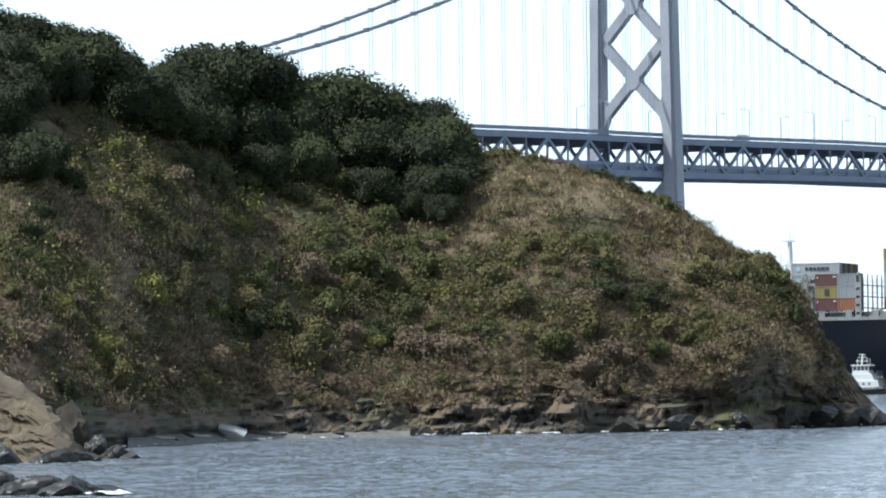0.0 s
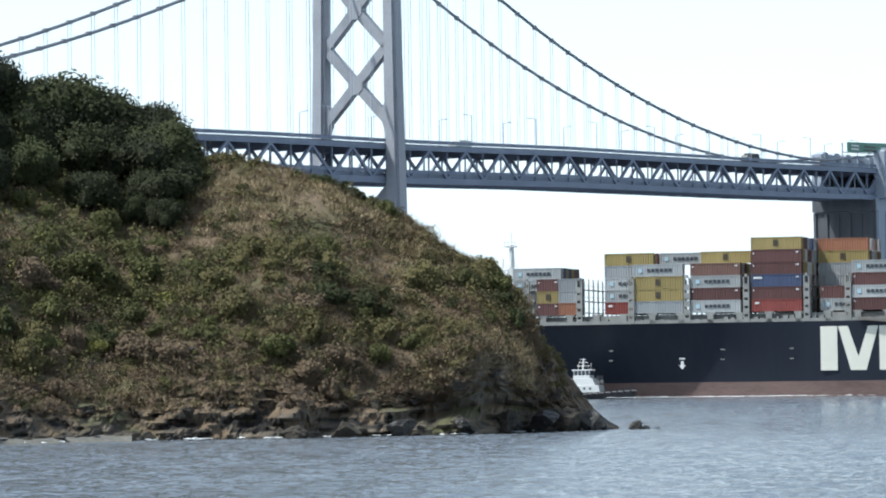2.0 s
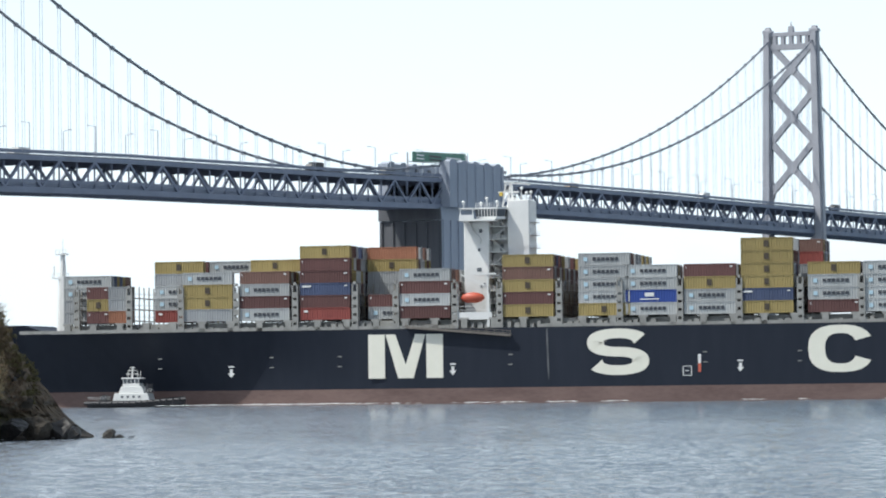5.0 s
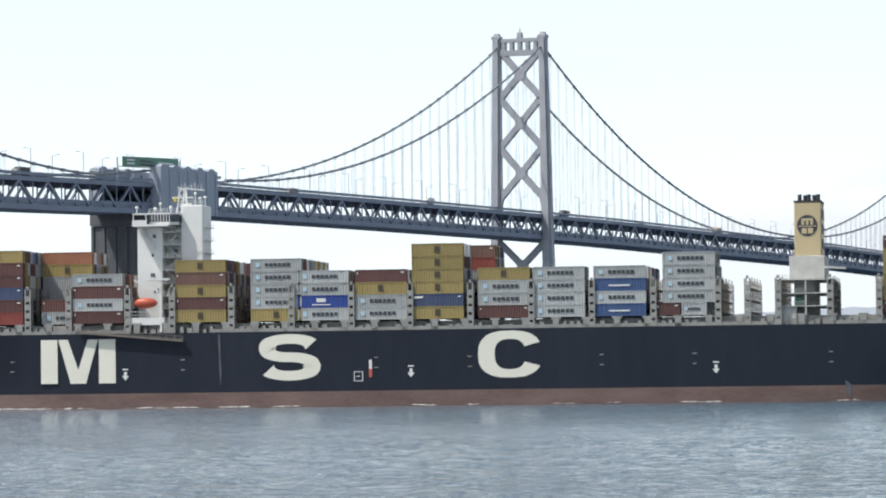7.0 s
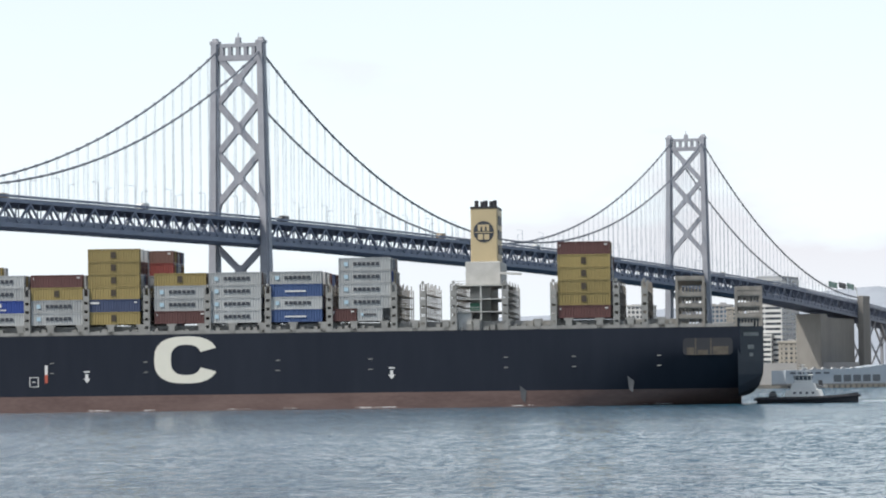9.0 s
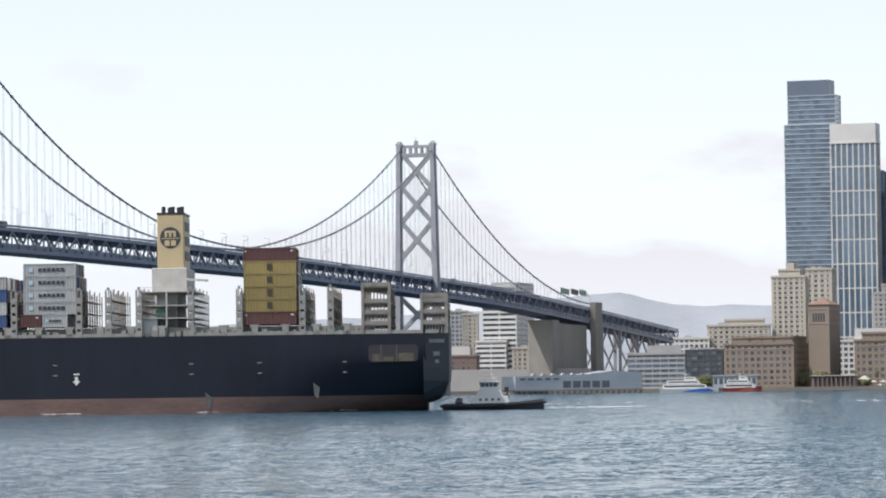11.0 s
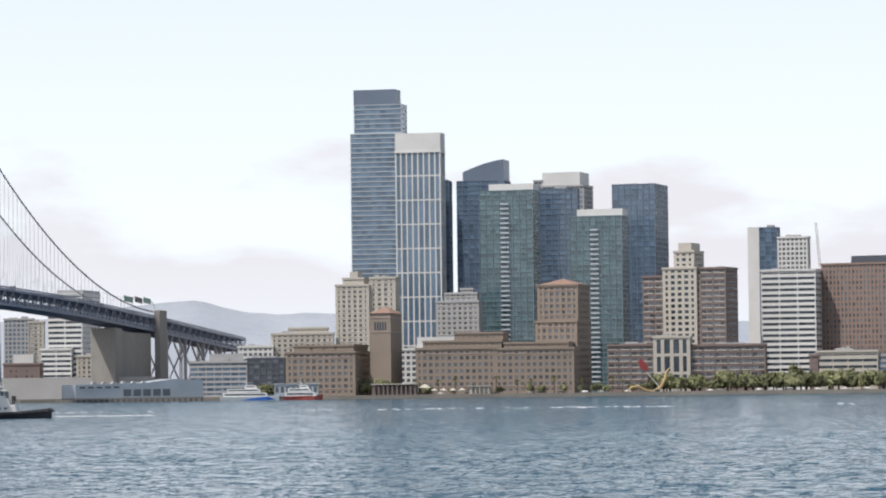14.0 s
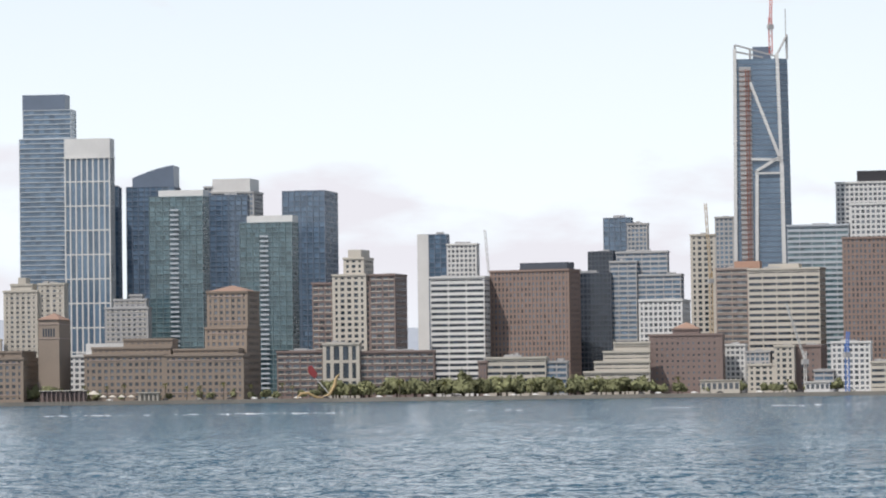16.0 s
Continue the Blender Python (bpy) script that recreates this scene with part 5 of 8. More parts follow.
# ---- containers ----
BOX_COLOURS = {
    "grey": ((0.30, 0.31, 0.315), "light grey steel shipping container"),
    "line": ((0.40, 0.41, 0.405), "light grey steel shipping container with a pale blue square mark"),
    "gold": ((0.30, 0.232, 0.088), "mustard yellow steel shipping container"),
    "maroon": ((0.112, 0.050, 0.045), "dark maroon steel shipping container"),
    "brown": ((0.155, 0.085, 0.066), "rust brown steel shipping container"),
    "blue": ((0.055, 0.10, 0.23), "mid blue steel shipping container"),
    "navy": ((0.06, 0.08, 0.15), "dark slate blue steel shipping container"),
    "red": ((0.22, 0.052, 0.042), "bright red steel shipping container"),
    "orange": ((0.29, 0.125, 0.07), "orange steel shipping container"),
    "white": ((0.55, 0.56, 0.55), "off-white steel shipping container"),
    "royal": ((0.03, 0.07, 0.30), "royal blue steel shipping container with white writing"),
}
BOX_MATS = {k: surf("box_" + k, shade(c, 0.80), shade(c, 1.12), 0.35, 0.6, obj=0.14, stretch3=(1.0, 1, 0.25)) for k, (c, _) in BOX_COLOURS.items()}
LOGO_BLUE = plain("mark_pale_blue", (0.42, 0.57, 0.65), 0.5)
INK = plain("mark_dark", (0.045, 0.05, 0.06), 0.5)
BROWN_INK = plain("mark_brown", (0.06, 0.045, 0.03), 0.5)
TIER = 3.0


def box_mesh(colour, ln):
    """A corrugated box: recessed ribbed walls in a frame of posts and rails, barred doors at its end."""
    bm = bmesh.new()
    w, h, p = 2.5, TIER - 0.06, 0.22
    for x in (0, ln - p):
        for y in (0, w - p):
            box(bm, x, x + p, y, y + p, 0, h)
    for y in (0, w - p):
        for z in (0, h - p):
            box(bm, p, ln - p, y, y + p, z, z + p)
    for x in (0, ln - p):
        for z in (0, h - p):
            box(bm, x, x + p, p, w - p, z, z + p)
    n = int(ln * 1.6)
    pts = []
    for i in range(n):
        u0 = p + (ln - 2 * p) * i / n
        s = (ln - 2 * p) / n
        pts += [(u0, 0.05), (u0 + s * .35, 0.05), (u0 + s * .5, 0.13), (u0 + s * .85, 0.13)]
    pts.append((ln - p, 0.05))
    a = [bm.verts.new((x, y, p)) for x, y in pts]
    b = [bm.verts.new((x, y, h - p)) for x, y in pts]
    for i in range(len(pts) - 1):
        bm.faces.new((a[i], a[i + 1], b[i + 1], b[i]))
    box(bm, 0.1, ln - 0.1, 0.14, w - 0.1, 0.1, h - 0.06)
    for y in (0.5, 0.95, 1.55, 2.0):
        beam(bm, (ln - 0.02, y, 0.15), (ln - 0.02, y, h - 0.15), 0.07, 0.07, (1, 0, 0))
    beam(bm, (ln - 0.06, 1.25, 0.1), (ln - 0.06, 1.25, h - 0.1), 0.05, 0.03, (1, 0, 0))
    return mesh_of("shipping_container", bm, BOX_MATS[colour])


BOX_CACHE, MARK_CACHE = {}, {}


def mark_mesh(w, h, mat):
    key = (round(w, 2), round(h, 2), mat.name)
    if key not in MARK_CACHE:
        bm = bmesh.new()
        if mat is INK:
            for i in range(6):
                box(bm, w * i / 6, w * (i + 0.78) / 6, -0.04, 0.0, 0, h)
        else:
            box(bm, 0, w, -0.04, 0.0, 0, h)
        MARK_CACHE[key] = mesh_of("mark", bm, mat)
    return MARK_CACHE[key]


def ship_box(colour, x, row, tier, ln=12.35, marks=True, base=20.75):
    y0 = max(0.9, BEAM / 2 - hull_half(x + 3, 18) + 0.9)
    key = (colour, ln)
    if key not in BOX_CACHE:
        BOX_CACHE[key] = box_mesh(colour, ln)
    ob = put("shipping_container", BOX_CACHE[key], None, SHIP @ pose(x, y0 + row * 2.56, base + tier * TIER))
    tagged(ob, BOX_COLOURS[colour][1], "container", "containers stacked on the ship")
    if not marks:
        return ob
    h = TIER
    def mark(name, u, v, w, hh, mat):
        put(name, mark_mesh(w, hh, mat), ob, pose(u, -0.03, v))
    if colour == "line" and ln > 8:
        mark("logo_square", 1.3, 1.0, 0.95, 0.95, LOGO_BLUE)
        mark("lettering_bar", 3.5, 1.1, 6.4, 0.8, INK)
    elif colour == "line":
        mark("logo_square", 0.8, 1.2, 0.6, 0.7, LOGO_BLUE)
        mark("lettering_bar", 1.6, 1.25, 2.9, 0.5, INK)
    elif colour == "gold":
        mark("logo_block", 5.55 if ln > 8 else 2.4, 0.75, 1.15, 1.5, BROWN_INK)
    elif colour in ("maroon", "brown", "navy"):
        mark("lettering_bar", 0.5, 1.9, 0.22 if colour != "navy" else 2.2, 0.45, WHITE)
        mark("lettering_bar", ln - 1.3, 2.1, 0.7, 0.3, WHITE)
    elif colour == "royal":
        mark("lettering_bar", 4.6, 1.35, 2.2, 0.9, WHITE)
        mark("lettering_bar", 3.4, 0.6, 4.6, 0.25, WHITE)
    elif colour == "red":
        mark("lettering_bar", 0.9, 1.8, 1.0, 0.5, WHITE)
    elif colour == "blue":
        mark("lettering_bar", 3.6, 1.1, 5.0, 0.35, WHITE)
    return ob


INNER = {}


def inner_box(c, x, y, z, ln):
    """A box of the inner columns: frame lines and door bars on its end, ribs on its roof."""
    bm = INNER.setdefault(c, bmesh.new())
    w, h = 2.46, TIER - 0.06
    box(bm, x + 0.06, x + ln - 0.06, y + 0.06, y + w - 0.06, z + 0.06, z + h - 0.05)
    for q in (0, w - 0.2):
        box(bm, x + ln - 0.2, x + ln, y + q, y + q + 0.2, z, z + h)
    for q in (0, h - 0.2):
        box(bm, x + ln - 0.2, x + ln, y + 0.2, y + w - 0.2, z + q, z + q + 0.2)
    for q in (0.6, 1.0, 1.5, 1.9):
        beam(bm, (x + ln - 0.03, y + q, z + 0.2), (x + ln - 0.03, y + q, z + h - 0.2), 0.07, 0.07, (1, 0, 0))


def stack(x, colours, rows=14, lower=0, row0=0, ln=12.35, seed=1):
    """A bay: the colours of the near column from the bottom up, then mixed columns behind it."""
    rng = random.Random(seed)
    for i, c in enumerate(colours):
        ship_box(c, x, row0, i, ln)
    y0 = max(0.9, BEAM / 2 - hull_half(x + 3, 18) + 0.9)
    n = min(rows, int((BEAM - 2 * y0) / 2.56) - row0 - 1)
    for r in range(1, n + 1):
        tiers = len(colours) - (rng.random() < 0.35) - lower * (r > 5)
        for i in range(tiers):
            c = rng.choice(("gold", "maroon", "brown", "grey", "line", "navy", "grey", "maroon"))
            if r <= 1 and i == tiers - 1:
                ship_box(c, x, row0 + r, i, ln, marks=False)
            else:
                inner_box(c, x, y0 + (row0 + r) * 2.56, 20.75 + i * TIER, ln)


stack(-178.3, ["grey", "grey", "line", "line"], 6, 0, 2, seed=2)
for i, (a, b) in enumerate((("maroon", "orange"), ("gold", "grey"), ("maroon", "grey"))):
    ship_box(a, -170.2, 0, i, 5.9)
    ship_box(b, -164.2, 0, i, 5.9)
stack(-153.1, ["red", "line", "line", "grey", "gold"], 8, 0, 2, seed=3)
stack(-144.3, ["grey", "gold", "gold", "line"], 0, seed=4)
ship_box("line", -140.2, 4, 4)
stack(-130.0, ["line", "maroon", "line", "brown"], 10, 0, seed=5)
ship_box("gold", -128.5, 2, 4)
stack(-114.9, ["red", "maroon", "navy", "maroon", "maroon", "gold"], 12, 0, seed=6)
stack(-102.0, ["maroon", "grey", "grey", "grey", "gold", "orange"], 6, 0, 7, seed=7)
stack(-98.5, ["line", "maroon"], 3, 0, 1, seed=8)
stack(-90.2, ["maroon", "line", "maroon", "line"], 14, 0, seed=9)
stack(-64.9, ["gold", "maroon", "gold", "brown", "gold"], 15, 0, seed=10)
stack(-46.4, ["gold", "line", "line", "line", "line"], 14, 0, seed=11)
stack(-35.0, ["line", "royal", "line", "line"], 13, 0, seed=12)
stack(-21.0, ["line", "line", "gold", "maroon"], 14, 0, seed=13)
stack(-7.3, ["gold", "navy", "gold", "gold", "gold", "gold"], 5, 0, seed=14)
stack(-1.9, ["grey", "navy", "gold", "grey", "red", "brown"], 6, 0, 7, seed=15)
stack(8.6, ["maroon", "line", "line", "gold"], 5, 0, seed=16)
stack(21.7, ["line", "line", "line", "line"], 14, 1, seed=17)
stack(36.2, ["blue", "line", "blue", "line"], 14, 0, seed=18)
ship_box("maroon", 50.8, 0, 0, 5.9)
ship_box("line", 57.0, 0, 0, 5.9)
for i in range(1, 5):
    ship_box("line", 52.6, 0, i)
stack(52.6, ["grey", "navy", "line", "royal", "grey"], 8, 1, 1, seed=19)
stack(104.4, ["maroon", "gold", "gold", "gold", "gold", "maroon"], 9, 1, seed=20)

for c, bm in INNER.items():
    ob = put("inner_containers", mesh_of("inner_containers", bm, BOX_MATS[c]), None, SHIP)
    tagged(ob, BOX_COLOURS[c][1] + "s in the inner columns", "containers", kind="stuff")


# ---- deckhouse, funnel, mast ----
def deckhouse():
    t = put("deckhouse", None, ship, None, "white accommodation block with the wheelhouse on top")
    def block(name, x0, x1, y0, y1, z0, z1, mat=WHITE, bevel=0.2):
        bm = bmesh.new()
        box(bm, x0, x1, y0, y1, z0, z1)
        return part(name, bm, mat, t, bevel=bevel)
    block("house", -75.2, -69.0, 6, 19, 18.2, 44.0)
    block("house", -64.6, -59.2, 7, 17, 18.2, 49.2)
    block("stair_trunk", -69.0, -64.6, 11, 16, 18.2, 46.5)
    # open bridge wing on a slanted brace
    bm = bmesh.new()
    box(bm, -75.4, -66.6, 1.2, 19, 44.0, 44.45)
    box(bm, -75.4, -75.2, 1.2, 6.4, 44.45, 45.5)
    box(bm, -75.2, -71.8, 1.2, 1.4, 44.45, 45.5)
    box(bm, -75.4, -71.6, 1.2, 6.0, 46.9, 47.15)
    for x in (-75.1, -72.0):
        beam(bm, (x, 1.4, 44.4), (x, 1.4, 47.0), 0.2, 0.2, (1, 0, 0))
    loft(bm, [[(-74.6, y, 44.0), (-73.8, y, 44.0), (-71.0, y, 38.6), (-71.0, y, 40.0)] for y in (5.2, 5.95)])
    part("bridge_wing", bm, WHITE, t)
    # wheelhouse with a canted, rounded front
    bm = bmesh.new()
    plan = [(-71.8, 4.4), (-71.2, 3.6), (-66.8, 3.6), (-64.9, 5.0), (-64.9, 18), (-71.8, 18)]
    loft(bm, [[(x, y, z) for x, y in plan] for z in (44.45, 45.1)])
    loft(bm, [[(x + (0.3 if x > -68 else -0.3), y - 0.4, z) for x, y in plan] for z in (46.9, 47.3)])
    part("wheelhouse", bm, WHITE, t)
    bm = bmesh.new()
    loft(bm, [[(x + e * (1 if x > -68 else -1), y + 0.1 - e, z) for x, y in plan] for z, e in ((45.1, 0), (46.9, 0.25))])
    part("wheelhouse_window", bm, WINDOW, t, "band of raked dark windows")
    for i in range(7):
        bm = bmesh.new()
        beam(bm, (-71.0 + i * 0.72, 3.55, 45.1), (-71.0 + i * 0.72, 3.3, 46.9), 0.16, 0.16, (1, 0, 0))
        part("window_post", bm, WHITE, t)
    for x, z, w in ((-71.4, 41.3, 0.8), (-71.7, 36.8, 0.55), (-72.0, 31.9, 1.1), (-70.4, 28.4, 0.5), (-71.2, 28.0, 0.4)):
        block("porthole", x, x + w, 5.9, 6.03, z, z + min(0.9, w + 0.2), WINDOW, 0)
    # open stairs between the two blocks, galleries on the after side
    for i in range(8):
        z = 21.0 + i * 3.1
        bm = bmesh.new()
        box(bm, -69.0, -64.6, 6.2, 11, z, z + 0.18)
        for zz in (0.55, 1.1):
            beam(bm, (-69.0, 6.25, z + zz), (-64.6, 6.25, z + zz), 0.09, 0.09)
        for k in range(5):
            beam(bm, (-69.0 + k * 1.1, 6.25, z), (-69.0 + k * 1.1, 6.25, z + 1.1), 0.09, 0.09, (1, 0, 0))
        beam(bm, (-68.6 + (i % 2) * 3.4, 8.2, z), (-65.2 - (i % 2) * 3.4, 8.2, z + 3.1), 0.8, 0.2)
        part("stair_landing", bm, WHITE, t)
        block("door", -67.2, -66.3, 10.9, 11.02, z + 0.2, z + 2.2, WINDOW, 0)
        bm = bmesh.new()
        box(bm, -59.2, -57.9, 8, 15, z + 1, z + 1.14)
        for zz in (1.5, 2.0):
            beam(bm, (-57.95, 8, z + zz), (-57.95, 15, z + zz), 0.08, 0.08)
        beam(bm, (-58.0, 8.1, z + 1), (-58.0, 8.1, z + 2.1), 0.08, 0.08, (1, 0, 0))
        part("balcony", bm, WHITE, t)
    # radar mast: an A-frame with yards, aerials, domes and a yellow searchlight
    bm = bmesh.new()
    for x, q in ((-66.4, 0), (-63.6, 0), (-65.6, 2.6), (-64.2, 2.6)):
        beam(bm, (x, 10 + q, 46.5), (x + (0.9 if x < -65 else -0.4), 10.5 + q * .5, 53.6), 0.32, 0.32, (1, 0, 0))
    for i in range(5):
        beam(bm, (-66.2 + i * .12, 10, 47.6 + i * 1.3), (-63.7 - i * .05, 10.3, 48.2 + i * 1.3), 0.16, 0.16)
    beam(bm, (-66.0, 10.2, 53.6), (-59.4, 10.2, 52.9), 0.24, 0.24)
    beam(bm, (-67.4, 10.2, 51.2), (-62.2, 10.2, 51.2), 0.3, 0.36)
    beam(bm, (-65.6, 10.2, 49.6), (-62.6, 10.2, 49.6), 0.3, 0.3)
    for i in range(8):
        beam(bm, (-65.8 + i * 0.8, 10.2, 52.9), (-65.8 + i * 0.8, 10.2, 54.2 + 0.3 * (i % 3)), 0.11, 0.11, (1, 0, 0))
    part("radar_mast", bm, WHITE, t)
    for x, y, z, h in ((-74.6, 3, 47.1, 1.5), (-70.8, 6, 47.3, 1.1), (-69.2, 5, 47.3, 2.2), (-61.2, 8, 49.2, 2.8), (-60.0, 8, 49.2, 1.6), (-59.6, 12, 49.2, 2.0), (-66.9, 6, 47.3, 1.4)):
        bm = bmesh.new()
        beam(bm, (x, y, z), (x, y, z + h), 0.2, 0.2, (1, 0, 0))
        bmesh.ops.create_icosphere(bm, subdivisions=2, radius=0.42, matrix=Matrix.Translation((x, y, z + h)))
        part("aerial_dome", bm, WHITE, t)
    bm = bmesh.new()
    for z in (47.8, 48.3):
        beam(bm, (-71.8, 3.4, z), (-64.8, 3.4, z), 0.08, 0.08)
    for i in range(7):
        beam(bm, (-71.7 + i * 1.13, 3.4, 47.3), (-71.7 + i * 1.13, 3.4, 48.3), 0.08, 0.08, (1, 0, 0))
    for z in (49.8, 50.3):
        beam(bm, (-64.6, 7.1, z), (-59.2, 7.1, z), 0.08, 0.08)
    for i in range(6):
        beam(bm, (-64.5 + i * 1.05, 7.1, 49.2), (-64.5 + i * 1.05, 7.1, 50.3), 0.08, 0.08, (1, 0, 0))
    part("railing", bm, WHITE, t)
    block("searchlight", -66.9, -66.1, 9.2, 9.9, 50.2, 51.2, plain("signal_yellow", (0.5, 0.36, 0.05)), 0.1)
    # lifeboat in its davits
    d = put("lifeboat_station", None, ship, None, "white davit frame holding a lifeboat")
    for a, b, w, up in (((-76.0, 1.0, 18.4), (-76.0, 1.0, 26.4), 0.5, (1, 0, 0)), ((-68.4, 1.0, 18.4), (-68.4, 1.0, 26.4), 0.5, (1, 0, 0)), ((-76, 1, 28.6), (-76, 4.5, 24.5), 0.4, (1, 0, 0)),
                        ((-75.0, 1, 31.0), (-69.0, 1, 28.4), 0.35, (0, 1, 0)), ((-68.6, 1.2, 18.4), (-68.6, 1.2, 31.4), 0.4, (1, 0, 0)), ((-77.2, 0.8, 22.6), (-67.6, 0.8, 22.6), 0.1, (0, 0, 1)), ((-77.2, 0.8, 23.4), (-67.6, 0.8, 23.4), 0.1, (0, 0, 1))):
        bm = bmesh.new()
        beam(bm, a, b, w, w, up)
        part("davit_arm", bm, WHITE, d)
    for x0, x1, y1, z0, z1 in ((-77.2, -67.6, 2.4, 20.2, 22.0), (-72.2, -66.4, 4, 31.0, 31.4)):
        bm = bmesh.new()
        box(bm, x0, x1, 0.8, y1, z0, z1)
        part("platform", bm, WHITE, d)
    bm = bmesh.new()
    secs = []
    for i in range(11):
        u = i / 10
        r = max(0.12, math.sin(math.pi * u) ** 0.45)
        secs.append([(-75.3 + 5.9 * u, 1.6 + math.cos(k * math.tau / 10) * 1.25 * r, 25.5 + math.sin(k * math.tau / 10) * 1.35 * r) for k in range(10)])
    loft(bm, secs)
    part("lifeboat", bm, ORANGE, d, "orange enclosed lifeboat", smooth=True)


deckhouse()


def funnel():
    t = put("funnel", None, ship, None, "cream funnel on a white engine casing")
    cream = plain("funnel_cream", (0.52, 0.42, 0.25), 0.5, var=0.06)
    casing_white = plain("casing_white", (0.46, 0.455, 0.43), 0.6, 0.4, var=0.18)
    bm = bmesh.new()
    box(bm, 83.2, 89.6, 12, 28, 34.6, 47.4)
    part("stack", bm, cream, t, "cream funnel", bevel=0.2)
    bm = bmesh.new()
    box(bm, 83.1, 89.7, 11.9, 28.1, 47.4, 47.8)
    for i in range(5):
        tube(bm, [(84.4 + i * 1.1, 16 + (i % 2) * 4, 47.6), (84.4 + i * 1.1, 16 + (i % 2) * 4, 49.4)], 0.5, 10)
    part("exhaust_pipes", bm, DARK, t, "black exhaust pipes")
    bm = bmesh.new()
    loft(bm, [[(86.3 + math.cos(k * math.tau / 28) * 2.45, y, 41.8 + math.sin(k * math.tau / 28) * 2.55) for k in range(28)] for y in (11.93, 12.0)])
    part("emblem_disc", bm, INK, t, "dark round emblem")
    for x0, x1, z0, z1 in ((84.95, 87.65, 43.0, 43.5), (84.95, 85.55, 42.0, 43.0), (86.0, 86.6, 42.0, 43.0), (87.05, 87.65, 42.0, 43.0), (84.1, 88.5, 41.55, 41.75), (84.95, 86.15, 39.9, 41.2), (86.45, 87.65, 39.9, 41.2)):
        bm = bmesh.new()
        box(bm, x0, x1, 11.86, 11.92, z0, z1)
        part("emblem_bar", bm, cream, t)
    for z in (36.5, 40, 43.5):
        bm = bmesh.new()
        box(bm, 89.6, 89.75, 14, 25, z, z + 2.2)
        part("louvre", bm, DARK, t)
    bm = bmesh.new()
    box(bm, 82.0, 90.4, 10, 32, 29.0, 34.6)
    box(bm, 83.2, 88.2, 8, 33, 18.2, 29.0)
    box(bm, 80.2, 84.0, 2, 9, 18.2, 22.4)
    part("casing", bm, casing_white, t, bevel=0.15)
    bm = bmesh.new()
    for z in (22.4, 25.4, 28.6):
        box(bm, 79.6, 92.6, 1.4, 34, z, z + 0.22)
        for zz in (0.6, 1.15):
            beam(bm, (79.6, 1.45, z + zz), (86.4, 1.45, z + zz), 0.09, 0.09)
    for x in (79.8, 86.2, 92.3):
        beam(bm, (x, 1.6, 18.2), (x, 1.6, 28.6), 0.35, 0.35, (1, 0, 0))
    beam(bm, (90, 8, 31.8), (95.5, 8, 31.4), 0.8, 0.5)
    part("platforms", bm, casing_white, t)
    bm = bmesh.new()
    box(bm, 83.5, 85.8, 3, 6, 22.7, 24.6)
    part("generator", bm, plain("machine_green", (0.05, 0.16, 0.10)), t)


funnel()
bm = bmesh.new()
MX = -181.5
tube(bm, [(MX, 23, 18.2), (MX, 23, 33)], [1.7, 1.1], 8)
tube(bm, [(MX, 23, 33), (MX, 23, 39.0)], [0.85, 0.6], 6)
tube(bm, [(MX, 23, 39), (MX, 23, 42.4)], [0.12, 0.08], 6)
for z, w in ((32.4, 2.6), (38.4, 1.7)):
    box(bm, MX - w, MX + w * 0.7, 22.0, 24.0, z, z + 0.35)
    for x in (MX - w + 0.1, MX - w * 0.4, MX + w * 0.7 - 0.1):
        beam(bm, (x, 22.1, z), (x, 22.1, z + 1.4), 0.14, 0.14, (1, 0, 0))
    beam(bm, (MX - w, 22.1, z + 1.3), (MX + w * 0.7, 22.1, z + 1.3), 0.12, 0.12)
beam(bm, (MX - 2.3, 23, 33), (MX - 2.3, 23, 35.6), 0.3, 0.3, (1, 0, 0))
part("foremast", bm, WHITE, ship, "white signal mast on the foredeck")


